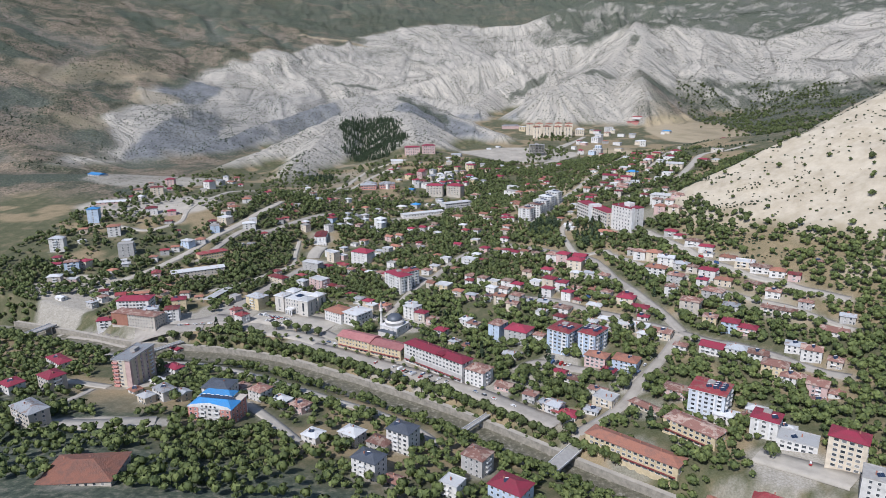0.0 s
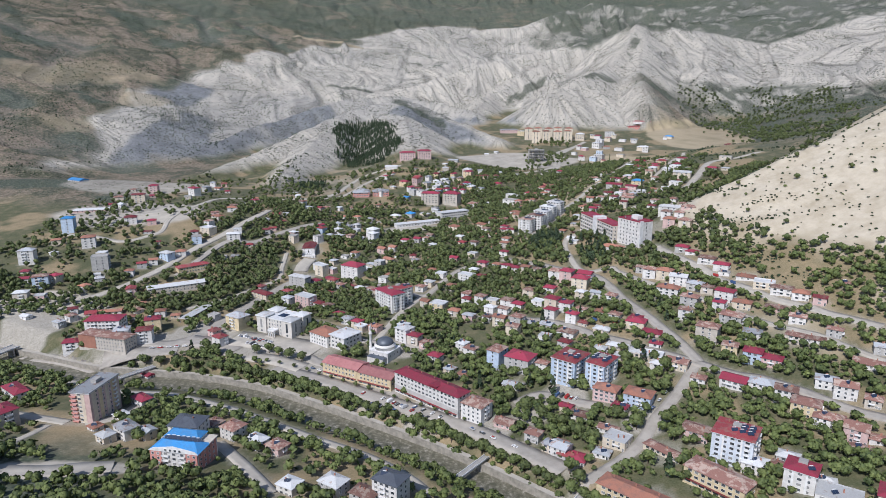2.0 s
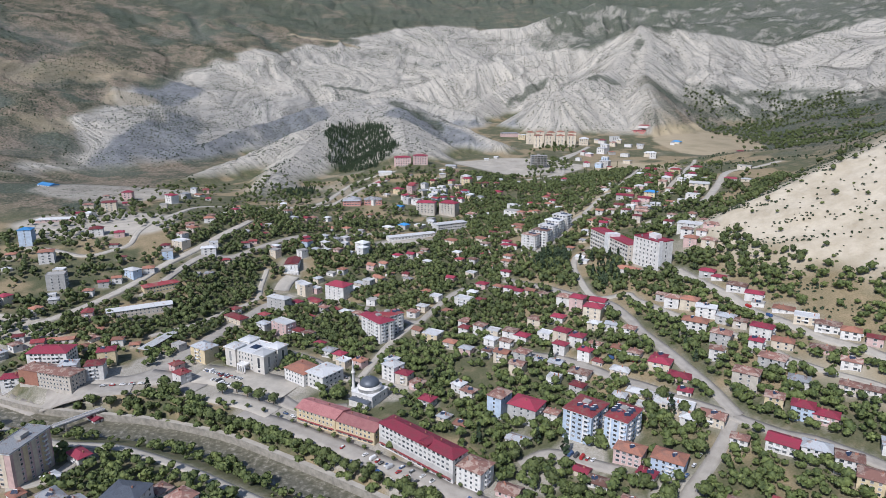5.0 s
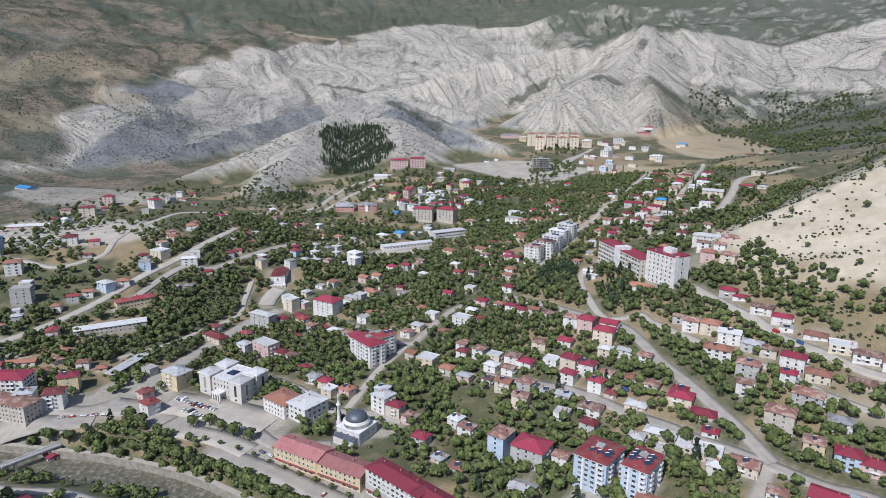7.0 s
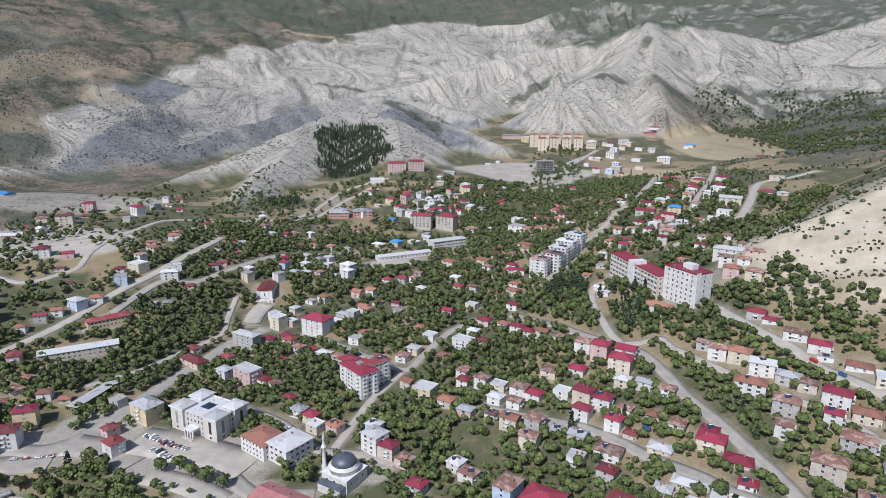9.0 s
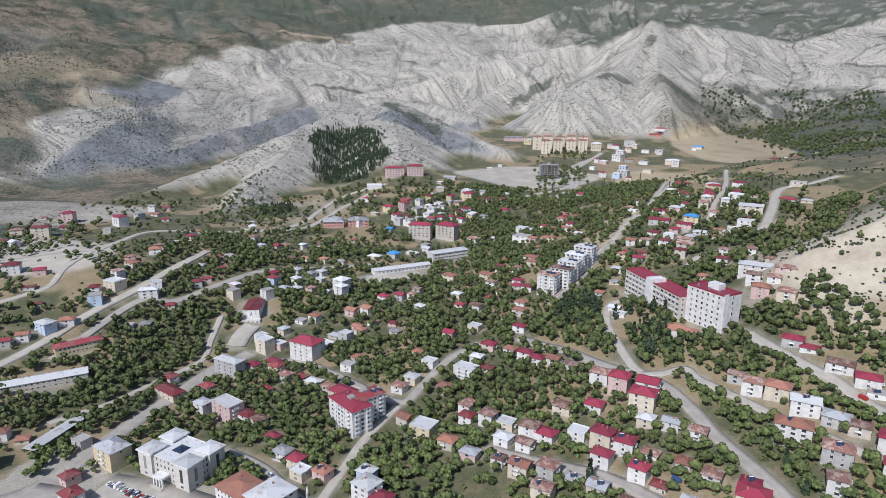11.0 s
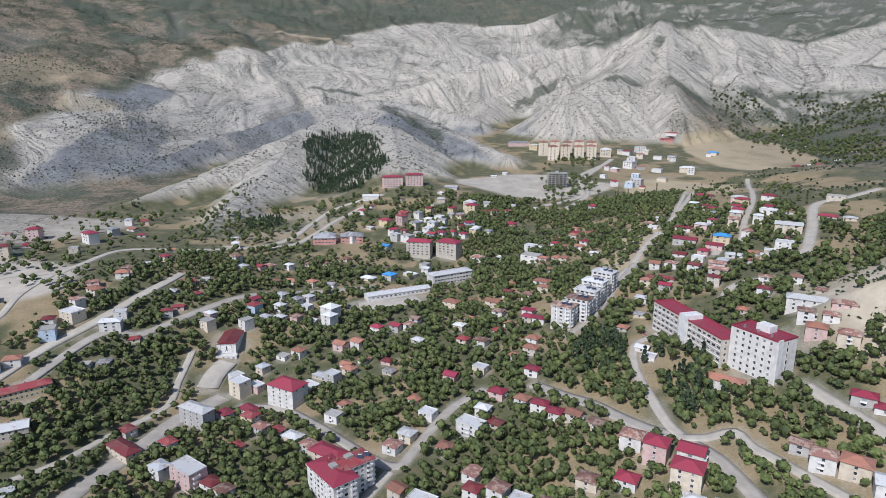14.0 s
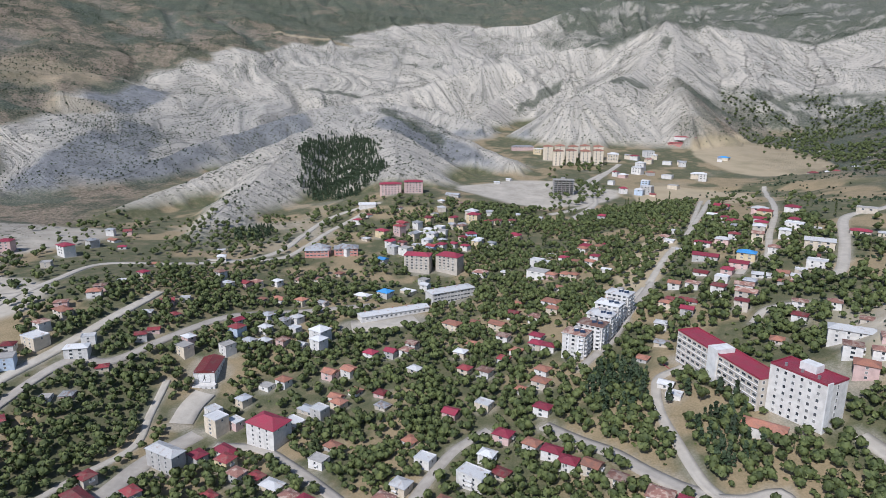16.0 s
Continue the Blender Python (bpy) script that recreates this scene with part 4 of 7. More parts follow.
house(-360, 616, -32, 11.6, 9.1, 2, "B")
house(-345, 623, 20, 11.9, 10.5, 2, "R")
house(-313, 656, 16, 10.2, 8.8, 1, "O")
house(-333, 635, 14, 26.0, 9.0, 1, "O")
house(-309, 625, 23, 10.4, 8.0, 1, "O")
house(-337, 575, 16, 16.0, 13.0, 3, "C")
house(-363, 602, -28, 11.3, 9.0, 2, "G")
house(-293, 578, 16, 13.6, 12.5, 4, "G")
house(-274, 580, 16, 14.4, 13.3, 4, "R")
house(-277, 603, 21, 14.7, 11.9, 4, "C")
house(-285, 636, 13, 11.6, 9.1, 2, "O")
house(-270, 634, 19, 9.8, 8.1, 1, "O")
house(-207, 578, -34, 13.4, 11.4, 3, "R")
house(-256, 541, -37, 18.0, 9.0, 1, "C")
house(-401, 614, -24, 11.4, 8.3, 1, "W")
house(-204, 617, -32, 20.0, 15.0, 4, "G")
house(-206, 702, -35, 30.0, 12.0, 2, "R")
house(-173, 679, -33, 13.0, 10.2, 3, "G")
house(-153, 672, -35, 22.0, 13.0, 4, "W")
house(-176, 743, -28, 26.0, 11.0, 4, "W")
house(-159, 749, -37, 12.5, 9.7, 2, "C")
house(-143, 753, -34, 18.0, 10.0, 2, "C")
house(-159, 782, -35, 14.0, 11.5, 4, "W")
house(-148, 787, -36, 12.6, 9.0, 2, "W")
house(-120, 768, -28, 26.0, 18.0, 5, "C", "white")
house(-101, 799, -31, 20.0, 9.0, 1, "G")
house(-81, 735, -28, 12.9, 9.5, 2, "W")
house(-138, 666, -30, 12.1, 10.2, 2, "R")
house(-114, 641, -35, 10.7, 8.0, 1, "C")
house(-102, 620, -28, 12.6, 10.4, 2, "G")
house(-92, 612, -29, 11.4, 10.0, 2, "C")
house(-87, 601, -32, 12.1, 10.3, 2, "W")
house(-74, 600, -34, 12.1, 10.0, 2, "O")
house(-26, 564, -36, 12.7, 10.6, 2, "B")
house(-18, 541, -30, 12.8, 10.6, 2, "C")
house(4, 558, -36, 10.7, 10.4, 2, "W")
house(11, 548, -36, 12.8, 10.0, 2, "B")
house(31, 525, -35, 12.0, 16.0, 5, "B")
house(48, 514, -31, 22.0, 18.0, 4, "C")
house(89, 551, -31, 18.0, 12.0, 2, "B")
house(123, 518, -30, 22.0, 10.0, 1, "W")
house(138, 498, -28, 30.0, 14.0, 2, "W")
house(64, 508, -28, 11.1, 8.7, 2, "B")
house(-6, 523, -36, 9.7, 9.3, 1, "G")
house(5, 513, -28, 11.4, 9.2, 1, "O")
house(102, 461, -31, 20.0, 14.0, 3, "O")
house(121, 450, -30, 22.0, 16.0, 3, "O")
house(13, 455, -34, 18.0, 16.0, 4, "B")
house(32, 445, -28, 16.0, 12.0, 1, "B")
house(49, 427, -32, 12.0, 10.0, 2, "B")
house(64, 411, -37, 13.0, 12.0, 2, "G")
house(65, 418, -32, 9.7, 8.8, 1, "B")
house(73, 402, -28, 12.0, 12.0, 1, "C")
house(74, 456, -33, 10.9, 8.1, 1, "C")
house(81, 446, -29, 16.0, 10.0, 1, "B")
house(96, 427, -32, 16.0, 8.0, 1, "B")
house(99, 414, -37, 18.0, 15.0, 2, "W")
house(88, 405, -29, 12.0, 9.0, 1, "G")
house(41, 491, -29, 18.0, 10.0, 1, "G")
house(145, 410, -36, 20.0, 14.0, 2, "B")
house(165, 375, -32, 16.0, 13.0, 2, "W")
house(185, 379, -33, 14.0, 10.0, 1, "W")
house(178, 372, -35, 11.3, 8.3, 1, "B")
house(192, 341, -32, 26.0, 18.0, 2, "W")
house(192, 355, -27, 14.0, 8.0, 1, "W")
house(123, 399, -50, 30.0, 9.0, 1, "B", "cream")
house(-171, 421, -8, 22.0, 17.0, 4, "S", "white")
house(68, 405, -38, 16.0, 9.0, 1, "R", "grey")
house(58, 414, -36, 11.0, 9.0, 2, "G", "cream")
house(184, 453, -36, 20.0, 15.0, 2, "C")
house(198, 445, -31, 18.0, 13.0, 2, "G")
house(207, 431, -28, 16.0, 12.0, 3, "B")
house(212, 416, -32, 20.0, 15.0, 3, "B")
house(219, 403, -33, 20.0, 13.0, 2, "B")
house(241, 427, -28, 16.0, 13.0, 3, "B")
house(236, 439, -29, 16.0, 12.0, 2, "G")
house(225, 386, -36, 15.0, 14.0, 3, "B")
house(233, 379, -33, 10.3, 9.2, 1, "B")
house(221, 374, -29, 14.0, 9.0, 1, "B")
house(250, 413, -35, 11.0, 10.4, 2, "B")
house(-325, 482, -36, 30.0, 12.0, 2, "C")
house(-298, 431, -32, 18.0, 14.0, 4, "C")
house(-226, 471, -34, 18.0, 10.0, 2, "C")
house(-229, 448, -30, 10.8, 9.4, 1, "W")
house(-236, 428, -32, 9.7, 8.4, 1, "O")
house(-219, 410, -32, 11.7, 10.1, 2, "W")
house(-210, 418, -36, 18.0, 12.0, 3, "G")
house(-197, 418, -33, 11.1, 10.4, 2, "G")
house(-160, 435, -31, 12.3, 10.6, 2, "B")
house(-144, 425, -30, 16.0, 14.0, 3, "B")
house(-126, 414, -31, 16.0, 12.0, 2, "W")
house(-111, 408, -34, 15.0, 12.0, 2, "B")
house(-92, 363, -28, 14.0, 12.0, 2, "W")
house(-68, 364, -32, 17.0, 13.0, 3, "W")
house(-50, 359, -28, 18.0, 12.0, 2, "B")
house(194, 488, -29, 12.8, 12.0, 3, "B")
house(205, 476, -31, 15.0, 13.0, 3, "C")
house(215, 469, -33, 16.0, 12.0, 2, "C")
house(240, 491, -36, 14.0, 11.0, 2, "B")
house(251, 488, -29, 20.0, 10.0, 1, "B")
house(253, 514, -33, 14.0, 11.0, 2, "B")
house(267, 490, -36, 12.1, 9.0, 2, "B")
house(270, 453, -36, 22.0, 14.0, 1, "B")
house(284, 463, -28, 12.4, 9.1, 2, "G")
house(156, 482, -33, 18.0, 12.0, 2, "B")
house(-68, 867, -31, 11.9, 9.4, 2, "C")
house(-52, 867, -28, 10.8, 9.5, 2, "C")
house(-40, 867, -34, 11.0, 10.0, 2, "B")
house(-31, 834, -37, 11.3, 8.8, 2, "W")
house(-95, 842, -29, 12.8, 10.3, 2, "O")
house(-81, 844, -35, 12.4, 10.6, 2, "O")
house(-128, 835, -31, 11.9, 9.7, 2, "O")
house(-140, 832, -27, 11.6, 9.1, 1, "W")
house(-72, 817, -30, 9.9, 8.9, 1, "O")
house(-85, 812, -29, 11.2, 8.9, 1, "O")
house(-53, 810, -28, 10.5, 8.8, 1, "R")
house(-50, 793, -35, 11.1, 8.3, 1, "G")
house(-4, 769, -27, 11.3, 9.9, 2, "C")
house(17, 774, -33, 12.6, 9.5, 2, "W")
house(52, 758, -33, 12.5, 9.3, 2, "C")
house(5, 824, -32, 10.6, 9.1, 2, "R")
house(19, 817, -33, 12.2, 9.9, 2, "B")
house(12, 869, -35, 11.7, 8.9, 1, "O")
house(33, 836, -27, 9.8, 9.5, 1, "R")
house(54, 788, -34, 12.7, 9.9, 2, "O")
house(42, 787, -35, 9.9, 8.3, 1, "O")
house(27, 738, -29, 12.7, 10.4, 2, "C")
house(42, 725, -34, 10.9, 9.2, 2, "O")
house(52, 716, -29, 12.8, 9.1, 2, "C")
house(59, 704, -27, 12.1, 9.8, 2, "C")
house(70, 697, -35, 11.2, 9.7, 2, "O")
house(80, 684, -34, 10.8, 8.8, 2, "B")
house(17, 721, -27, 10.9, 8.9, 2, "W")
house(9, 703, -34, 20.0, 12.0, 3, "W")
house(-18, 725, -30, 12.6, 10.1, 2, "W")
house(-30, 704, -28, 12.1, 10.5, 2, "W")
house(-38, 693, -30, 12.2, 9.8, 2, "B")
house(-76, 752, -32, 11.2, 8.8, 1, "O")
house(-116, 727, -35, 10.7, 7.9, 1, "R")
house(-104, 717, -28, 15.0, 10.0, 1, "W")
house(-6, 686, -30, 11.2, 9.5, 2, "O")
house(-31, 652, -37, 11.5, 9.5, 2, "O")
house(-18, 638, -28, 18.0, 15.0, 3, "W")
house(9, 660, -35, 10.6, 10.6, 2, "B")
house(22, 642, -35, 12.0, 11.0, 3, "B")
house(33, 635, -29, 13.0, 10.0, 2, "W")
house(46, 624, -29, 14.0, 12.0, 3, "B")
house(55, 618, -35, 14.0, 11.0, 2, "C")
house(68, 641, -31, 14.0, 11.0, 2, "B")
house(73, 615, -32, 13.0, 11.0, 2, "W")
house(86, 636, -30, 13.0, 11.0, 2, "C")
house(84, 602, -35, 13.0, 11.0, 4, "C")
house(95, 596, -29, 13.0, 12.0, 3, "C")
house(-3, 624, -28, 12.9, 10.1, 2, "O")
house(10, 610, -29, 12.7, 9.5, 2, "G")
house(26, 601, -29, 9.0, 8.0, 2, "B")
house(37, 590, -31, 14.0, 10.0, 3, "O")
house(52, 586, -36, 13.0, 12.0, 3, "B")
house(64, 580, -34, 11.0, 9.4, 1, "G")
house(75, 569, -31, 12.1, 10.4, 2, "G")
house(-46, 580, -37, 14.0, 13.0, 4, "W")
house(-37, 573, -28, 13.6, 10.7, 3, "C")
house(95, 664, -28, 14.3, 12.1, 3, "B")
house(104, 650, -30, 13.0, 12.0, 4, "C")
house(120, 644, -30, 16.0, 13.0, 3, "C")
house(111, 614, -27, 12.0, 9.7, 2, "W")
house(123, 607, -30, 11.4, 8.9, 2, "G")
house(134, 596, -31, 11.7, 9.8, 2, "B")
house(171, 639, -36, 11.2, 9.1, 2, "B")
house(175, 626, -30, 14.0, 12.1, 3, "B")
house(186, 618, -36, 16.0, 13.0, 3, "O")
house(193, 602, -27, 18.0, 13.0, 3, "W")
house(179, 585, -29, 22.0, 13.0, 3, "O")
house(190, 563, -32, 17.0, 13.0, 3, "B")
house(203, 589, -37, 16.0, 12.0, 2, "G")
house(210, 580, -31, 12.5, 9.9, 2, "B")
house(219, 565, -37, 18.0, 13.0, 3, "C")
house(235, 617, -30, 16.0, 12.0, 2, "C")
house(222, 656, -37, 13.0, 10.0, 1, "C")
house(216, 666, -32, 15.0, 11.0, 2, "C")
house(228, 633, -36, 18.0, 12.0, 2, "B")
house(247, 593, -33, 18.0, 12.0, 1, "O")
house(254, 574, -28, 20.0, 14.0, 2, "W")
house(262, 560, -30, 20.0, 13.0, 2, "B")
house(234, 607, -33, 11.4, 8.3, 1, "W")
house(226, 548, -31, 17.0, 12.0, 2, "O")
house(210, 527, -37, 20.0, 15.0, 3, "B")
house(186, 510, -33, 17.0, 13.0, 4, "B")
house(247, 537, -27, 18.0, 12.0, 1, "B")
house(143, 546, -29, 18.0, 14.0, 2, "C")
house(146, 556, -30, 11.5, 8.3, 1, "C")
house(151, 529, -29, 18.0, 12.0, 1, "C")
house(107, 589, -35, 11.1, 8.6, 1, "B")
house(121, 578, -28, 9.7, 9.3, 1, "O")
house(130, 563, -33, 11.2, 10.2, 2, "B")
house(117, 549, -31, 16.0, 11.0, 1, "W")
house(216, 504, -29, 15.0, 12.0, 2, "G")
house(158, 703, -34, 26.0, 12.0, 2, "O")
house(271, 548, -31, 15.0, 12.0, 2, "O")
house(-407, 1042, -35, 18.0, 13.0, 4, "C")
house(-405, 1087, -33, 14.0, 12.0, 3, "G")
house(-460, 971, 19, 20.0, 12.0, 4, "R")
house(-464, 931, -35, 11.3, 10.5, 2, "W")
house(-413, 850, 22, 18.0, 14.0, 3, "R")
house(-385, 847, 23, 13.0, 11.0, 2, "C")
house(-494, 910, 17, 60.0, 11.0, 1, "W")
house(-378, 819, 13, 12.0, 8.0, 1, "R")
house(-473, 817, 13, 15.0, 13.0, 6, "U")
house(-427, 776, 24, 16.0, 14.0, 4, "O")
house(-493, 979, 23, 16.0, 11.0, 2, "B")
house(-486, 942, 23, 16.0, 9.0, 1, "C")
house(-304, 908, 20, 14.0, 11.0, 2, "O")
house(-311, 874, -32, 18.0, 11.0, 2, "O")
house(-310, 836, -26, 20.0, 15.0, 3, "W")
house(-278, 833, 14, 20.0, 12.0, 3, "W")
house(-315, 810, 23, 14.0, 14.0, 3, "W")
house(-248, 918, 20, 14.0, 10.0, 1, "R")
house(-237, 929, 15, 10.2, 9.4, 1, "W")
house(-290, 966, -30, 11.0, 9.0, 2, "C")
house(-298, 943, 21, 10.3, 8.6, 1, "W")
house(-251, 1058, 16, 10.7, 9.0, 2, "W")
house(-398, 1120, -28, 16.0, 11.0, 1, "O")
house(-211, 860, -33, 15.0, 11.0, 3, "W")
house(-241, 876, 16, 10.8, 8.0, 1, "R")
house(-357, 794, 24, 10.8, 7.9, 1, "R")
house(-625, 1108, -30, 40.0, 20.0, 1, "U")
house(-181, 870, -37, 12.0, 12.0, 3, "W")
house(-332, 764, -26, 18.0, 13.0, 3, "W")
house(-321, 776, 21, 14.0, 11.0, 2, "O")
house(-155, 1100, -33, 24.0, 18.0, 3, "G")
house(-127, 1101, -37, 24.0, 18.0, 3, "G")
house(-125, 1268, 4, 28.0, 14.0, 2, "W")
house(-43, 1060, -10, 30.0, 17.0, 6, "C", "beige")
house(-10, 1060, -26, 28.0, 17.0, 6, "C", "beige")
house(-70, 990, -33, 15.0, 13.0, 2, "U")
house(-33, 1011, -31, 10.8, 9.3, 2, "W")
house(-91, 985, -28, 18.0, 11.0, 1, "W")
house(-49, 1001, -32, 18.0, 10.0, 1, "W")
house(22, 1043, -27, 17.0, 13.0, 2, "B")
house(77, 1007, -32, 24.0, 16.0, 3, "W")
house(66, 1157, -29, 17.0, 13.0, 2, "C")
house(5, 1148, -37, 12.0, 10.1, 2, "R")
house(16, 1230, -29, 16.0, 14.0, 4, "W")
house(37, 1211, -40, 10.9, 9.9, 2, "R")
house(-92, 1158, -35, 18.0, 13.0, 3, "C")
house(-70, 1186, -43, 16.0, 13.0, 3, "R")
house(-50, 1161, -39, 11.4, 9.8, 2, "W")
house(-38, 1172, -15, 12.5, 9.7, 2, "W")
house(-24, 1174, -29, 13.5, 12.3, 3, "W")
house(-20, 1116, -28, 12.1, 11.9, 3, "C")
house(-7, 1126, -29, 10.8, 10.5, 2, "C")
house(-74, 1105, -34, 13.5, 11.3, 3, "W")
house(-60, 1102, -36, 16.0, 13.0, 3, "W")
house(-82, 1074, -35, 11.7, 10.4, 2, "U")
house(-32, 1227, -15, 11.7, 9.3, 2, "W")
house(-119, 1233, -45, 10.3, 8.5, 1, "R")
house(-10, 1325, -16, 24.0, 12.0, 1, "G")
house(105, 1244, -26, 11.3, 7.9, 1, "W")
house(184, 1228, -14, 16.0, 12.0, 2, "C")
house(302, 1707, -15, 24.0, 18.0, 5, "W")
house(136, 1847, 5, 60.0, 16.0, 3, "G")
house(166, 1791, -38, 22.0, 16.0, 4, "W")
house(113, 1067, -32, 11.0, 8.7, 1, "R")
house(136, 1080, -30, 16.0, 11.0, 1, "C")
house(155, 1065, -36, 9.8, 8.6, 1, "C")
house(132, 1040, -34, 9.9, 9.1, 1, "O")
house(78, 920, -34, 18.0, 13.0, 2, "O")
house(51, 939, -36, 10.2, 8.8, 1, "O")
house(65, 835, -27, 12.1, 8.9, 2, "C")
house(-142, 888, -32, 10.9, 10.2, 2, "B")
house(-156, 885, -33, 11.6, 9.3, 2, "W")
house(-161, 904, -32, 12.3, 9.7, 2, "W")
house(-111, 880, -35, 12.0, 11.0, 4, "W")
house(-137, 907, -32, 12.0, 9.1, 2, "W")
house(-127, 887, -31, 11.0, 8.7, 1, "W")
house(304, 1153, -33, 20.0, 12.0, 2, "C")
house(276, 1050, -31, 15.0, 12.0, 2, "C")
house(320, 1091, -31, 20.0, 12.0, 2, "W")
house(281, 1003, -28, 13.5, 11.7, 3, "W")
house(345, 1073, -35, 18.0, 12.0, 2, "C")
house(314, 1004, -35, 20.0, 12.0, 2, "W")
house(300, 933, -27, 28.0, 13.0, 3, "W")
house(216, 956, -28, 26.0, 12.0, 2, "C")
house(242, 935, -30, 18.0, 12.0, 3, "U")
house(243, 990, -32, 15.0, 12.0, 2, "W")
house(231, 922, -31, 18.0, 11.0, 2, "C")
house(201, 923, -34, 14.0, 10.0, 1, "R")
house(209, 899, -36, 12.6, 9.1, 2, "W")
house(211, 858, -35, 18.0, 12.0, 3, "B")
house(186, 898, -35, 12.6, 10.0, 2, "B")
house(175, 874, -33, 18.0, 10.0, 1, "R")
house(238, 895, -27, 18.0, 11.0, 1, "W")
house(280, 896, -34, 18.0, 12.0, 2, "W")
house(265, 890, -28, 10.8, 7.9, 1, "W")
house(236, 767, -28, 34.0, 13.0, 3, "W")
house(223, 731, -30, 15.0, 12.0, 3, "O")
house(234, 715, -35, 15.0, 12.0, 3, "B")
house(247, 746, -28, 18.0, 11.0, 1, "B")
house(350, 962, -33, 20.0, 10.0, 1, "C")
house(363, 948, -31, 14.0, 9.0, 1, "W")
house(395, 1031, -33, 22.0, 12.0, 2, "W")
house(583, 1491, 7, 20.0, 12.0, 1, "R")
house(611, 1502, -21, 9.8, 9.2, 1, "W")
house(650, 1546, -31, 16.0, 11.0, 1, "R")
house(698, 1567, -24, 20.0, 11.0, 1, "W")
house(740, 1542, -35, 20.0, 12.0, 1, "W")
house(529, 1731, -42, 26.0, 16.0, 2, "U")
house(508, 1908, -30, 60.0, 12.0, 1, "R")
house(387, 1763, 11, 22.0, 16.0, 4, "W")
house(367, 1685, -35, 18.0, 14.0, 3, "B")
house(400, 1676, -27, 20.0, 14.0, 2, "W")
house(427, 1673, -24, 20.0, 14.0, 2, "G")
house(350, 1726, -37, 20.0, 14.0, 3, "C")
house(318, 1578, -41, 20.0, 15.0, 4, "W")
house(337, 1565, 15, 16.0, 13.0, 2, "O")
house(359, 1537, -35, 22.0, 14.0, 2, "W")
house(411, 1536, -17, 30.0, 16.0, 3, "W")
house(289, 1409, -35, 20.0, 15.0, 4, "W")
house(275, 1401, -25, 16.0, 13.0, 3, "W")
house(343, 1451, -40, 20.0, 13.0, 2, "W")
house(843, 1768, -29, 22.0, 12.0, 1, "R")
house(834, 2060, -25, 20.0, 12.0, 1, "W")
house(782, 1852, -20, 10.4, 8.5, 1, "W")
house(207, 1028, -33, 11.6, 9.2, 1, "W")
house(284, 1543, -44, 18.0, 13.0, 2, "W")
house(9, 339, -34, 16.0, 14.0, 4, "B")
house(26, 307, -35, 22.0, 16.0, 4, "C")
house(-5, 311, -32, 14.0, 12.0, 3, "W")
house(-37, 317, -27, 11.7, 9.4, 1, "B")
house(-270, 365, -32, 26.0, 14.0, 4, "G")
house(-321, 421, -31, 18.0, 14.0, 3, "C")
house(206, 318, -36, 20.0, 15.0, 6, "C")
house(204, 288, -32, 16.0, 16.0, 6, "W")
house(145, 313, -33, 30.0, 12.0, 2, "O")
house(165, 307, -32, 24.0, 16.0, 2, "R")
house(184, 294, -31, 16.0, 11.0, 1, "R")
house(-36, 360, -29, 18.0, 14.0, 5, "S")
house(-52, 325, -28, 18.0, 13.0, 4, "S")

house(-215, 972, -31, 12.4, 9.6, 2, "G")
house(-200, 979, -32, 11.8, 10.3, 2, "R")
house(-192, 986, -36, 12.2, 9.8, 2, "B")
house(-175, 995, -34, 10.6, 9.2, 2, "W")
house(-158, 1011, -33, 10.3, 8.4, 1, "B")
house(-140, 1017, -30, 10.1, 9.2, 1, "B")
house(-178, 954, -30, 9.7, 8.0, 1, "O")
house(-164, 961, -35, 18.0, 9.0, 1, "O")
house(-143, 958, -32, 11.7, 9.8, 2, "O")
house(-124, 962, -28, 10.0, 8.2, 1, "G")
house(-181, 894, -30, 13.9, 12.1, 3, "R")
house(-164, 923, -34, 12.2, 9.9, 2, "G")
house(-149, 918, -28, 10.7, 10.6, 2, "G")
house(-139, 925, -36, 10.7, 10.2, 2, "W")
house(-168, 883, -28, 12.3, 9.4, 2, "G")
house(-5, 914, -33, 18.0, 12.0, 2, "O")
house(-72, 1164, -43, 14.0, 11.0, 4, "R")
house(-52, 1188, -37, 12.0, 11.0, 3, "G")
house(-66, 1127, -32, 12.2, 9.0, 2, "R")
house(-54, 1149, -35, 12.4, 12.2, 3, "G")
house(-32, 1151, -29, 14.0, 11.6, 3, "G")
house(-20, 1160, -16, 12.5, 12.1, 3, "W")
house(-48, 1118, -30, 10.7, 9.7, 2, "G")
house(-31, 1110, -34, 13.6, 10.1, 3, "R")
house(-20, 1137, -36, 11.0, 10.2, 2, "G")
house(-8, 1192, -46, 11.2, 9.5, 2, "G")
house(3, 1194, 11, 11.5, 9.9, 2, "G")
house(14, 1152, 16, 13.8, 12.2, 3, "C")
house(23, 1142, -30, 10.7, 9.1, 2, "W")
house(7, 1120, -36, 11.6, 9.7, 2, "C")
house(40, 1253, 8, 11.0, 9.4, 2, "G")
house(48, 1215, -16, 12.9, 10.6, 2, "R")
house(-81, 1253, -37, 10.7, 8.3, 1, "B")
house(-24, 1252, 12, 12.7, 10.5, 2, "W")
house(67, 1217, -19, 11.6, 9.3, 2, "R")
house(76, 1246, -28, 12.0, 9.0, 2, "G")
house(138, 1104, -30, 10.2, 8.6, 1, "O")
house(145, 1053, -36, 10.7, 10.0, 2, "O")
house(98, 1072, -29, 10.2, 9.1, 1, "W")
house(115, 1020, -30, 10.9, 8.8, 2, "O")
house(88, 994, -34, 11.5, 9.4, 2, "O")
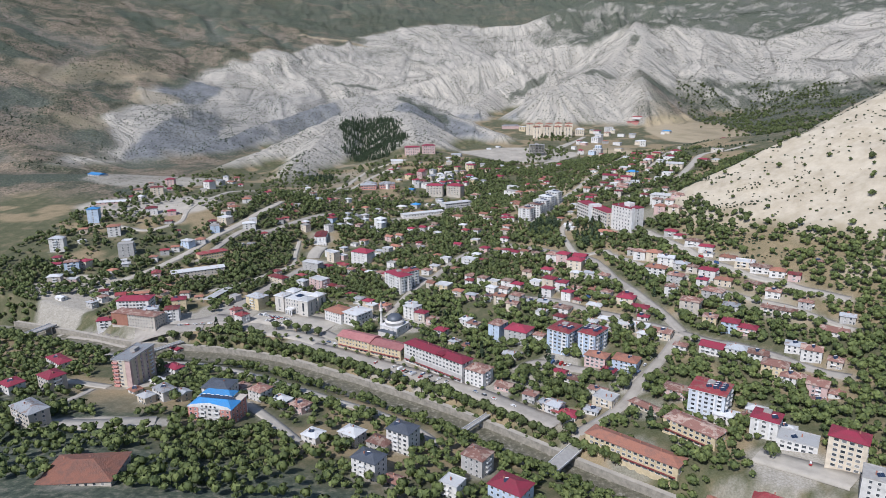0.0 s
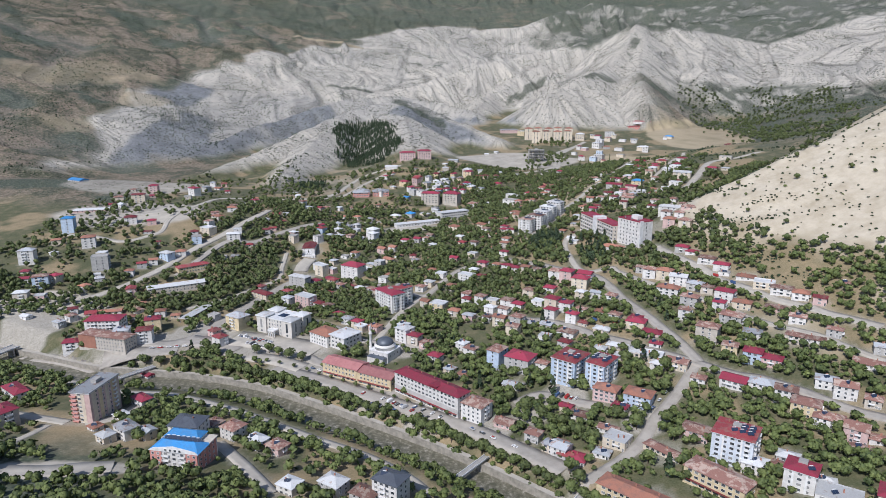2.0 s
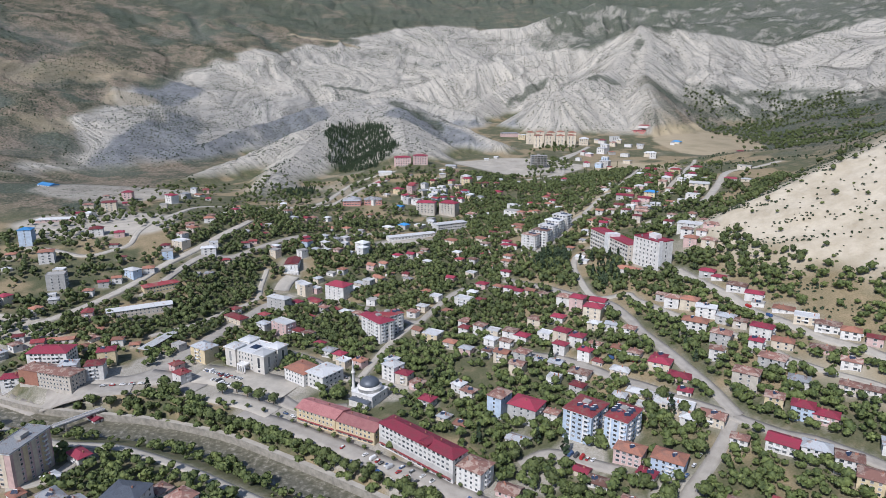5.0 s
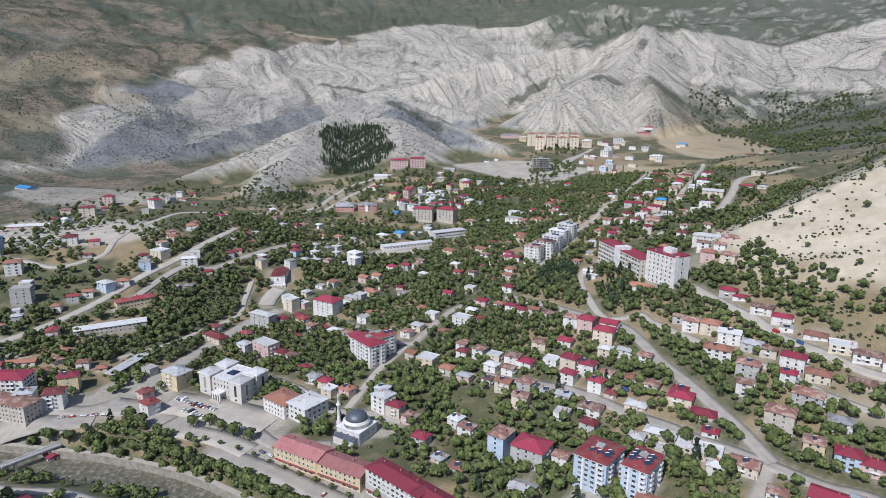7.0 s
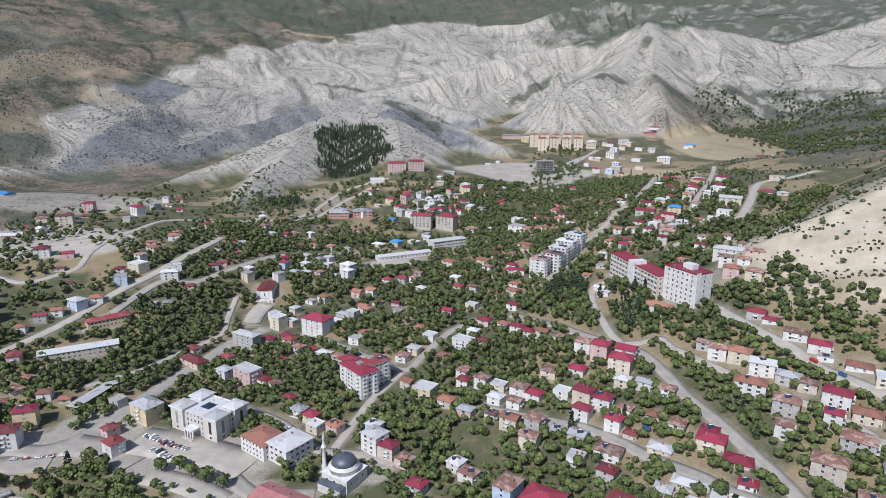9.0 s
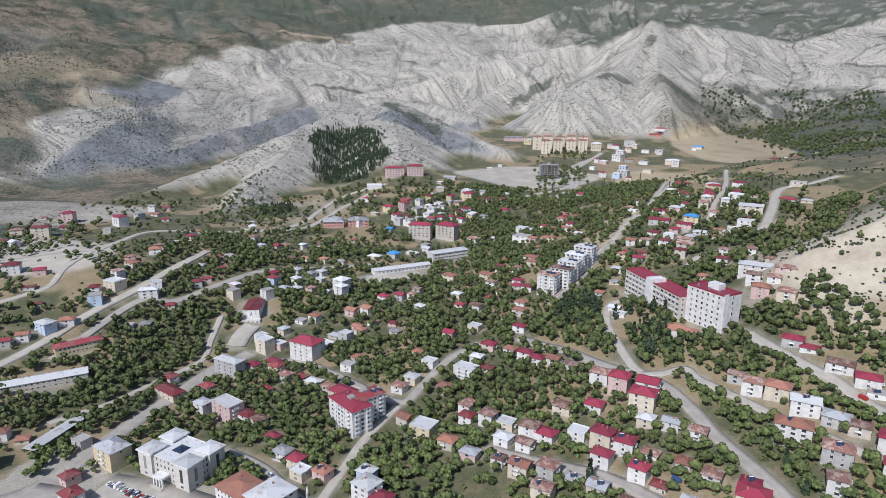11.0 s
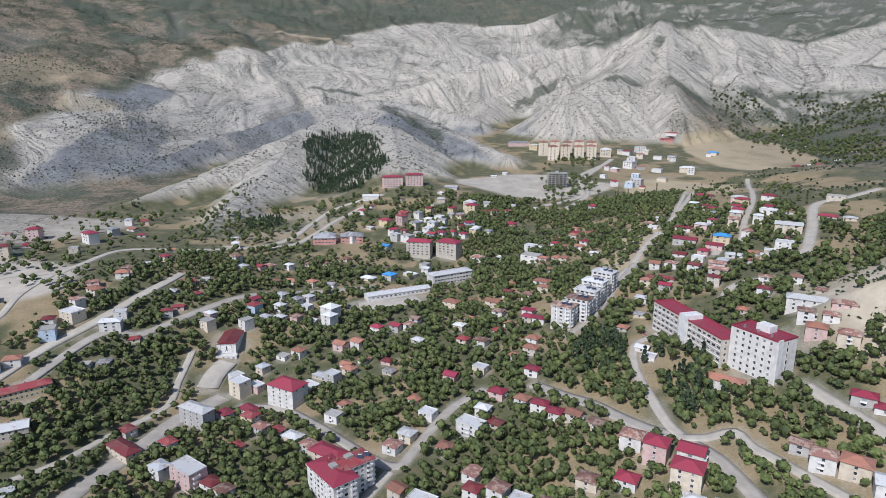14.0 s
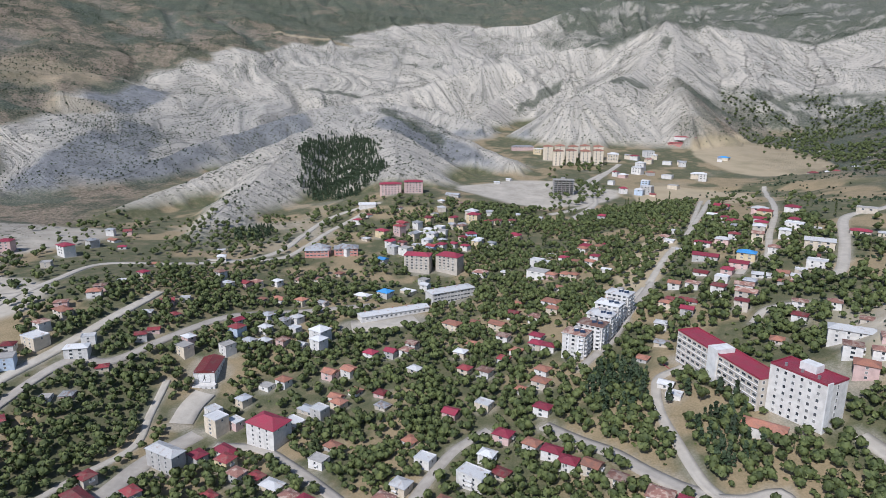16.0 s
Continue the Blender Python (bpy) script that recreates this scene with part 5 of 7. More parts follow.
house(80, 1042, -33, 16.0, 11.0, 3, "W")
house(32, 897, -33, 16.0, 11.0, 2, "O")
house(62, 894, -36, 11.4, 10.2, 2, "B")
house(273, 1098, -31, 12.3, 9.0, 2, "W")
house(311, 1060, -32, 18.0, 10.0, 3, "R")
house(288, 1015, -30, 14.0, 10.3, 3, "C")
house(270, 1028, -27, 11.2, 10.2, 2, "G")
house(226, 992, -33, 18.0, 8.0, 2, "C")
house(267, 941, -29, 10.9, 9.5, 2, "B")
house(214, 870, -28, 16.0, 10.0, 3, "B")
house(252, 891, -30, 11.0, 8.3, 1, "O")
house(208, 1047, -35, 11.2, 9.4, 1, "B")
house(223, 1060, -34, 9.7, 8.4, 1, "W")
house(174, 905, -31, 11.5, 8.9, 2, "O")
house(158, 872, -36, 11.6, 9.2, 2, "O")
house(236, 831, -28, 11.9, 8.9, 2, "B")
house(146, 842, -29, 10.9, 9.5, 2, "W")
house(331, 1609, -38, 18.3, 12.4, 5, "W")
house(421, 1652, 7, 13.3, 10.5, 3, "W")
house(253, 1410, 8, 13.2, 11.3, 3, "C")
house(250, 1479, -39, 12.5, 9.4, 2, "W")
house(299, 1455, -29, 14.0, 12.0, 4, "W")
house(412, 1517, -18, 14.1, 13.3, 4, "W")
house(294, 1392, -24, 10.9, 7.9, 1, "R")
house(513, 1711, -19, 11.5, 9.4, 2, "G")
house(274, 1555, -45, 12.1, 10.9, 3, "R")
house(61, 1478, 10, 10.7, 8.0, 1, "W")
house(83, 1504, -41, 11.1, 8.1, 1, "W")
house(339, 1736, -40, 14.2, 10.4, 3, "G")
house(392, 1735, -25, 14.0, 11.7, 3, "W")
house(-81, 800, -32, 11.5, 9.5, 2, "O")
house(-92, 790, -34, 12.5, 10.5, 3, "W")
house(-108, 787, -36, 16.0, 9.0, 1, "W")
house(-128, 728, -28, 11.5, 9.5, 2, "B")
house(-90, 701, -38, 11.5, 9.5, 2, "B")
house(-75, 690, -32, 30.0, 14.0, 2, "C")
house(-138, 739, -27, 12.5, 10.5, 3, "R")
house(57, 802, -37, 11.5, 9.5, 2, "O")
house(59, 857, -31, 11.5, 9.5, 2, "C")
house(126, 762, -31, 10.5, 8.5, 1, "W")
# more dwellings between the first ones
house(-471, 1044, 8, 15.2, 12.6, 4, "C")
house(-420, 1155, 8, 11.1, 10.5, 3, "G")
house(-405, 1166, 20, 11.5, 10.6, 2, "R")
house(-505, 1049, 14, 9.7, 9.7, 1, "B")
house(-458, 1011, 24, 10.1, 9.1, 1, "C")
house(-398, 994, 14, 11.7, 9.6, 2, "W")
house(-409, 1100, 20, 10.8, 9.5, 1, "W")
house(-372, 1087, 20, 10.5, 8.2, 1, "C")
house(-302, 1014, 8, 10.2, 8.3, 1, "O")
house(-305, 920, 14, 12.3, 8.8, 2, "B")
house(-318, 884, 20, 12.2, 9.1, 2, "B")
house(-255, 895, 8, 10.8, 9.2, 1, "W")
house(-235, 900, -34, 10.9, 9.3, 1, "R")
house(-246, 864, 24, 10.7, 9.5, 2, "R")
house(-278, 849, 20, 12.2, 9.3, 2, "W")
house(-314, 851, -30, 11.7, 10.8, 3, "B")
house(-323, 825, 14, 11.4, 10.2, 2, "R")
house(-257, 826, 24, 10.4, 8.4, 1, "R")
house(-213, 874, -36, 11.7, 8.9, 2, "W")
house(-185, 907, -36, 10.1, 10.4, 2, "C")
house(-228, 992, -36, 11.1, 9.9, 3, "B")
house(-264, 1094, 24, 9.7, 8.7, 1, "W")
house(-276, 788, 8, 9.5, 8.9, 1, "W")
house(-265, 795, 8, 10.5, 9.5, 1, "G")
house(-122, 1036, -28, 9.1, 9.8, 1, "O")
house(-35, 1024, -34, 11.9, 10.0, 2, "W")
house(-129, 1209, -28, 12.3, 9.1, 2, "C")
house(-38, 1205, -31, 11.2, 10.8, 3, "R")
house(-8, 1210, -36, 11.1, 11.1, 3, "C")
house(18, 1216, -28, 17.0, 12.9, 4, "C")
house(3, 1180, -36, 11.3, 11.6, 3, "B")
house(-79, 1122, -34, 11.3, 11.1, 3, "C")
house(-37, 1129, -34, 12.5, 11.2, 3, "W")
house(20, 1128, -31, 11.4, 10.3, 3, "W")
house(37, 1130, -31, 12.0, 9.4, 2, "G")
house(-110, 1146, -36, 10.8, 9.2, 1, "W")
house(0, 1286, -34, 11.0, 8.9, 1, "B")
house(-25, 1284, -36, 10.4, 8.7, 1, "W")
house(-113, 895, -34, 14.8, 13.8, 4, "W")
house(-36, 878, -28, 10.5, 9.8, 2, "B")
house(13, 917, -28, 9.1, 9.5, 1, "O")
house(35, 870, -28, 11.6, 10.1, 2, "B")
house(46, 912, -28, 10.9, 10.2, 2, "R")
house(77, 903, -28, 12.0, 9.3, 2, "O")
house(2, 852, -28, 10.8, 9.4, 2, "W")
house(57, 844, -28, 10.9, 10.1, 2, "C")
house(43, 845, -36, 9.7, 9.6, 1, "O")
house(107, 1042, -28, 12.2, 9.8, 2, "C")
house(92, 1043, -31, 10.4, 9.4, 1, "W")
house(101, 994, -34, 10.2, 9.8, 1, "O")
house(90, 958, -36, 9.6, 9.1, 1, "O")
house(47, 1037, -28, 10.4, 8.1, 1, "W")
house(129, 1062, -34, 11.4, 10.0, 2, "O")
house(134, 1022, -34, 10.6, 10.2, 2, "C")
house(126, 1009, -31, 12.3, 10.7, 2, "O")
house(106, 978, -34, 10.2, 9.1, 2, "O")
house(179, 1208, -31, 12.0, 10.3, 3, "C")
house(136, 979, -31, 10.2, 8.5, 1, "W")
house(205, 992, -28, 9.0, 8.8, 1, "W")
house(284, 1109, -28, 10.7, 9.7, 1, "R")
house(277, 1071, -28, 12.2, 9.9, 2, "C")
house(263, 1058, -28, 9.2, 9.1, 1, "B")
house(257, 999, -28, 12.2, 9.4, 2, "R")
house(293, 1030, -28, 13.0, 10.4, 3, "C")
house(269, 978, -28, 12.1, 9.9, 3, "B")
house(320, 1018, -36, 11.3, 10.7, 2, "C")
house(292, 975, -34, 12.5, 10.3, 3, "W")
house(324, 984, -31, 9.8, 8.7, 1, "W")
house(218, 912, -36, 11.0, 10.7, 2, "C")
house(223, 881, -36, 10.7, 10.7, 2, "G")
house(198, 877, -36, 11.9, 11.4, 3, "R")
house(165, 882, -34, 10.2, 8.6, 1, "R")
house(168, 855, -28, 11.2, 9.6, 2, "C")
house(139, 817, -28, 10.9, 8.7, 1, "G")
house(202, 844, -28, 11.3, 9.6, 3, "R")
house(257, 879, -36, 9.5, 8.2, 1, "W")
house(245, 873, -34, 10.7, 8.1, 1, "O")
house(287, 914, -28, 9.5, 9.0, 1, "R")
house(254, 821, -31, 10.6, 9.3, 2, "B")
house(254, 784, -34, 10.4, 8.6, 1, "B")
house(227, 812, -36, 11.4, 9.8, 2, "R")
house(224, 747, -28, 12.3, 10.3, 3, "B")
house(235, 738, -28, 11.7, 8.9, 2, "B")
house(203, 790, -28, 9.7, 9.4, 1, "O")
house(122, 800, -34, 9.1, 8.6, 1, "O")
house(-166, 796, -36, 12.7, 9.8, 3, "W")
house(-151, 813, -34, 10.1, 10.3, 2, "G")
house(-28, 748, -36, 9.8, 9.6, 1, "O")
house(24, 707, -34, 10.8, 8.9, 1, "R")
house(-128, 659, -36, 11.4, 10.1, 2, "B")
house(-138, 710, -36, 10.8, 8.4, 1, "R")
house(113, 629, -28, 16.1, 12.8, 4, "C")
house(127, 749, -31, 11.0, 9.4, 1, "W")
house(278, 533, -31, 11.7, 9.1, 2, "R")
house(208, 548, -34, 11.1, 10.0, 3, "C")
house(180, 544, -28, 11.1, 10.8, 3, "B")
house(149, 512, -28, 10.8, 8.3, 1, "C")
house(108, 514, -28, 10.4, 10.1, 2, "W")
house(121, 504, -28, 10.8, 9.1, 1, "W")
house(142, 483, -34, 10.7, 9.9, 2, "W")
house(302, 546, -36, 10.5, 8.4, 1, "B")
house(163, 460, -31, 11.5, 9.0, 2, "B")
house(107, 443, -36, 12.2, 9.0, 2, "C")
house(9, 647, -31, 11.3, 9.6, 2, "R")
house(30, 620, -34, 12.2, 9.7, 2, "W")
house(42, 612, -34, 11.8, 9.0, 2, "B")
house(81, 589, -36, 13.0, 9.8, 3, "C")
house(97, 574, -36, 11.8, 10.0, 3, "C")
house(47, 570, -28, 13.3, 11.0, 3, "B")
house(71, 550, -28, 11.5, 10.4, 2, "W")
house(85, 535, -36, 12.2, 9.5, 2, "R")
house(105, 565, -34, 9.8, 8.3, 1, "R")
house(-48, 595, -31, 11.4, 10.0, 3, "W")
house(-467, 779, 24, 12.1, 9.8, 2, "O")
house(-454, 751, -30, 9.0, 8.9, 1, "W")
house(-397, 747, 8, 13.2, 10.2, 3, "W")
house(-384, 709, 24, 9.2, 8.4, 1, "W")
house(-332, 676, 20, 11.2, 11.4, 3, "R")
house(-366, 630, 24, 10.4, 9.3, 2, "R")
house(-310, 641, -30, 10.6, 9.5, 1, "B")
house(-219, 597, -34, 10.2, 10.6, 2, "R")
house(-232, 633, -28, 12.2, 9.5, 2, "W")
house(-214, 723, -31, 11.6, 10.1, 2, "R")
house(-182, 711, -36, 12.0, 9.1, 2, "R")


# ---- parked cars ----
def car_paint():
    m, nt, b = shader("car paint", 0.25)
    info = nt.nodes.new("ShaderNodeObjectInfo")
    r = nt.nodes.new("ShaderNodeValToRGB")
    r.color_ramp.interpolation = "CONSTANT"
    for k, (p, c) in enumerate(((0.0, (0.75, 0.75, 0.74)), (0.45, (0.45, 0.46, 0.47)), (0.6, (0.06, 0.065, 0.07)), (0.75, (0.35, 0.03, 0.03)), (0.87, (0.05, 0.10, 0.22)))):
        e = r.color_ramp.elements[k] if k < 2 else r.color_ramp.elements.new(p)
        e.position, e.color = p, (*c, 1)
    nt.links.new(info.outputs["Random"], r.inputs["Fac"])
    link_color(nt, b, r.outputs["Color"])
    return m


def loft(name, rings, mat):
    """A closed shell through cross-sections of equal length."""
    bm = bmesh.new()
    vs = [[bm.verts.new(p) for p in ring] for ring in rings]
    n = len(vs[0])
    for a, b in zip(vs, vs[1:]):
        for i in range(n):
            bm.faces.new((a[i], a[(i + 1) % n], b[(i + 1) % n], b[i]))
    bm.faces.new(vs[0][::-1])
    bm.faces.new(vs[-1])
    bmesh.ops.recalc_face_normals(bm, faces=bm.faces)
    me = bpy.data.meshes.new(name)
    bm.to_mesh(me)
    bm.free()
    me.materials.append(mat)
    return me


def plan_ring(a, b, z):
    return [(x, y, z) for x, y in ((-a, -b * 0.75), (-a * 0.8, -b), (a * 0.8, -b), (a, -b * 0.75), (a, b * 0.75), (a * 0.8, b), (-a * 0.8, b), (-a, b * 0.75))]


CAR_PAINT = car_paint()
RUBBER = paint("tyre rubber", (0.02, 0.02, 0.02), 0.9)
CAR_BODY = loft("body", (plan_ring(2.0, 0.78, 0.25), plan_ring(2.15, 0.85, 0.45), plan_ring(2.1, 0.84, 0.8), plan_ring(1.95, 0.76, 0.92)), CAR_PAINT)
CAR_GLASS = loft("glasshouse", (plan_ring(1.35, 0.74, 0.92), plan_ring(1.0, 0.6, 1.36)), GLASS)
CAR_ROOF = loft("roof", (plan_ring(1.0, 0.62, 1.36), plan_ring(0.9, 0.55, 1.46)), CAR_PAINT)
VAN_BODY = loft("body", (plan_ring(2.5, 0.95, 0.3), plan_ring(2.6, 1.0, 0.6), plan_ring(2.55, 1.0, 1.3), plan_ring(2.2, 0.9, 2.2)), CAR_PAINT)
_bm = bmesh.new()
bmesh.ops.create_cone(_bm, cap_ends=True, segments=12, radius1=0.32, radius2=0.32, depth=0.22, matrix=pose(0, 0, 0.32, 90, 0, 0))
WHEEL = bpy.data.meshes.new("wheel")
_bm.to_mesh(WHEEL)
_bm.free()
WHEEL.materials.append(RUBBER)


def car(x, y, rot, van=False, lift=0.45):
    ob = root("van" if van else "car", x, y, gz(x, y) + lift, rot, "white delivery van parked by the street" if van else "small parked saloon car on the street", "van" if van else "car", "parked cars")
    if van:
        piece("body", VAN_BODY, ob)
    else:
        piece("body", CAR_BODY, ob)
        piece("glasshouse", CAR_GLASS, ob)
        piece("roof", CAR_ROOF, ob)
    for a in (-1.3, 1.3):
        for b in (-0.76, 0.76):
            piece("wheel", WHEEL, ob, pose(a, b, 0))


def row(x, y, dx, dy, n, rot, lift=0.45):
    """n cars side by side or nose to tail."""
    for i in range(n):
        if rng.random() < 0.86:
            car(x + dx * i + rng.uniform(-0.3, 0.3), y + dy * i + rng.uniform(-0.3, 0.3), rot + rng.uniform(-5, 5) + (180 if rng.random() < 0.5 else 0), rng.random() < 0.1, lift)


row(-185, 589, 2.7, -0.9, 9, 65)
row(-176, 575, 2.7, -0.9, 7, 65)
row(-60, 488, 5.6, -4.6, 8, 45)
row(-44, 466, 7.5, -5.6, 6, -36)
row(70, 471, 3.0, -1.8, 5, 50)
row(-92, 497, 6.0, -3.9, 7, 57)
row(-70, 492, 6.0, -3.9, 6, 57)
row(-140, 522, 6.5, -3.4, 5, -28)
row(10, 440, 6.5, -5.4, 5, -40)
row(-262, 566, 6.5, 1.5, 5, 12)
row(-105, 603, 7.5, -7.5, 4, -45)
row(140, 455, -6.0, -7.0, 3, 48)
row(190, 322, 3.0, -1.5, 5, 55)
row(226, 606, 4.0, -9.0, 3, -64)
row(100, 578, 14, -11, 3, -40)

row(-196, 596, 2.8, -1.2, 8, 65)
row(-190, 583, 2.8, -1.2, 6, 65)
row(-116, 532, 6.0, -3.6, 5, -32)
row(-30, 470, 6.2, -4.8, 5, 50)


# ---- landmark buildings ----
def canopy(x, y, rot, w, d, h):
    """An open market shelter: a thin pitched roof on two rows of posts."""
    site(x, y, d, d)
    ob = root("market_canopy", x, y, low_ground(x, y, rot, w, d), rot, "long open market shelter with a white metal roof on posts", "shelter")
    part("roof", hip_roof(w, d, 1.0, 0.4, 0.0), ROOF["W"][0], ob, "white sheet-metal roof", pose(0, 0, h))
    for i in range(6):
        for k in (-1, 1):
            part("post", box_bm(-0.14, 0.14, -0.14, 0.14, -4, h), STEEL, ob, "", pose(-w / 2 + 1 + i * (w - 2) / 5, k * (d / 2 - 0.6), 0))


canopy(-252, 640, 77, 42, 9, 5.0)
def hospital():
    ob = root("hospital", 182, 713, 66, -60, "white hospital tower and beige ward block with crimson roofs", "hospital")
    ob.scale = (1.13, 1.13, 1.16)
    w, d = 28, 15
    site(182, 713, 32, 20)
    for sx, sy in ((168, 735), (162, 750), (156, 765), (150, 780), (144, 792)):
        site(sx, sy, 14, 14)
    site(206, 730, 14, 30)
    tower = part("tower", box_bm(-w / 2, w / 2, -d / 2, d / 2, -8, 26), WALL["white"], ob, "white rendered tower")
    part("roof", flat_roof(w, d, 0.7), ROOF["C"][0], ob, "crimson flat roof with a parapet", pose(0, 0, 26))
    part("plant_room", box_bm(-4, 4, -1, 5, 26, 29.5), TRIM, ob)
    part("corner_pier", box_bm(w / 2 - 0.2, w / 2 + 0.35, -d / 2 - 0.35, -d / 2 + 3.2, -6, 27), TRIM, ob)
    for i in range(3):
        part("vent", box_bm(-9 + i * 8, -8 + i * 8, -4.5, -3.5, 26, 27.6), STEEL, ob)
    facade(ob, w, d, 0, 7, 2.6, 3.3, WIN, 4.0)
    facade(ob, w, d, 1, 7, 2.6, 3.3, WIN_TALL, 8.0)
    # ward block, set back and lower, joined at the tower's end
    ang = math.radians(-60)
    bw, bd = 66, 13
    blk = pose(-46, 2.5, -4, 0, 0, -14)
    ward = part("ward_block", box_bm(-bw / 2, bw / 2, -bd / 2, bd / 2, -6, 22), WALL["beige"], ob, "beige ward block", blk)
    part("ward_roof", flat_roof(bw, bd, 0.7), ROOF["C"][0], ob, "crimson roof", blk @ pose(0, 0, 22))
    part("stair_tower", box_bm(-3.5, 3.5, -bd / 2 - 1.2, bd / 2 - 3, -6, 24.5), TRIM, ob, "white stair tower", blk @ pose(-1, 0, 0))
    part("wing", box_bm(-12, 6, -4, 4, -5, 2.5), WALL["beige"], ob, "", blk @ pose(-24, -bd / 2 - 4, 0))
    part("wing_roof", flat_roof(18, 8, 0.3), ROOF["C"][0], ob, "crimson roof", blk @ pose(-27, -bd / 2 - 4, 2.5))
    for f in range(6):
        part("sun_shelf", box_bm(-bw / 2 + 0.5, -6, -bd / 2 - 0.5, -bd / 2, 1.4 + f * 3.4, 1.75 + f * 3.4), TRIM, ob, "", blk)
        part("sun_shelf", box_bm(4, bw / 2 - 0.5, -bd / 2 - 0.5, -bd / 2, 1.4 + f * 3.4, 1.75 + f * 3.4), TRIM, ob, "", blk)
        for i in range(15):
            x = -bw / 2 + 2.4 + i * 4.4
            if abs(x + 1) > 4.5:
                piece("window", WIN_BAND, ob, blk @ pose(x, -bd / 2 - 0.02, 3.2 + f * 3.4))
        for i in range(3):
            piece("window", WIN, ob, blk @ side(1, bw, bd) @ pose(-4 + i * 4, 0, 3.2 + f * 3.4))
    part("annex", box_bm(-15, 15, -6, 6, -6, 11), WALL["white"], ob, "white rear annex", pose(4, 24, -2, 0, 0, -5))
    part("annex_roof", hip_roof(30, 12, 2.2, 0.5, 0.0), ROOF["B"][0], ob, ROOF["B"][1], pose(4, 24, 9.05, 0, 0, -5))
    part("terrace_wall", box_bm(15, 27, -10, 4, -14, -1.5), STONE, ob, "curved stone terrace")
    part("ticket_lodge", box_bm(-24, -4, -22, -12, -14, -3), WALL["white"], ob)
    part("lodge_roof", hip_roof(20, 10, 1.8, 0.5, 0.0), ROOF["B"][0], ob, "rusty brown roof", pose(-14, -17, -2.9))


PALE_STONE = paint("pale stone cladding", (0.60, 0.57, 0.52), 0.8, 0.05, 1.2, 0.08)


def government_house():
    x, y, rot = -159, 610, -27
    site(x, y, 44, 30)
    ob = root("government_building", x, y, gz(x, y) - 0.5, rot, "pale stone four-storey government building with corner pavilions and arched windows", "public building")
    w, d, h = 40, 26, 15.5
    walls(ob, w - 2, d - 2, h - 1, PALE_STONE)
    part("roof", flat_roof(w - 2, d - 2, 0.6), ROOF["W"][0], ob, "flat pale grey roof", pose(0, 0, h - 1))
    part("skylight", hip_roof(7, 7, 1.6, 0.2), PANEL, ob, "glazed roof light", pose(0, 0, h - 0.6))
    arch = window_mesh(2.4, 8.5, False)
    for sx in (-1, 1):
        for sy in (-1, 1):
            cx, cy = sx * (w / 2 - 5), sy * (d / 2 - 5)
            pav = part("pavilion", box_bm(cx - 5.5, cx + 5.5, cy - 5.5, cy + 5.5, -4, h), PALE_STONE, ob)
            part("cornice", box_bm(cx - 6.4, cx + 6.4, cy - 6.4, cy + 6.4, h, h + 0.6), TRIM, ob)
            part("pavilion_roof", hip_roof(11.4, 11.4, 1.5, 0.4), ROOF["W"][0], ob, "", pose(cx, cy, h + 0.8))
            piece("window", arch, pav, pose(cx, cy - 5.5, 9.0))
            piece("window", arch, pav, pose(cx + 5.5, cy, 9.0, 0, 0, 90))
            piece("window", WIN_WIDE, pav, pose(cx, cy - 5.5, 2.2))
            piece("window", WIN_WIDE, pav, pose(cx + 5.5, cy, 2.2, 0, 0, 90))
    for f in range(4):
        for i in range(5):
            if f or i != 2:
                piece("window", WIN_TALL, ob, side(0, w - 2, d - 2) @ pose(-6.4 + i * 3.2, 0, 2.2 + f * 3.6))
        for i in range(4):
            piece("window", WIN_TALL, ob, side(1, w - 2, d - 2) @ pose(-3.9 + i * 2.6, 0, 2.2 + f * 3.6))
    part("portico_roof", box_bm(-4, 4, -d / 2 - 5, -d / 2 + 1, 5.2, 6.4), TRIM, ob)
    for px in (-3.5, -1.2, 1.2, 3.5):
        part("column", box_bm(px - 0.4, px + 0.4, -d / 2 - 4.8, -d / 2 - 4, -3, 5.2), TRIM, ob)
    part("steps", box_bm(-5, 5, -d / 2 - 7, -d / 2 - 5, -3, 0.6), STONE, ob)


def lathe(profile, seg=28):
    bm = bmesh.new()
    rings = [[bm.verts.new((r * math.cos(2 * math.pi * i / seg), r * math.sin(2 * math.pi * i / seg), z)) for i in range(seg)] for r, z in profile]
    for a, b in zip(rings, rings[1:]):
        for i in range(seg):
            j = (i + 1) % seg
            bm.faces.new((a[i], a[j], b[j], b[i])).smooth = True
    bm.faces.new(rings[0][::-1])
    bm.faces.new(rings[-1])
    return bm


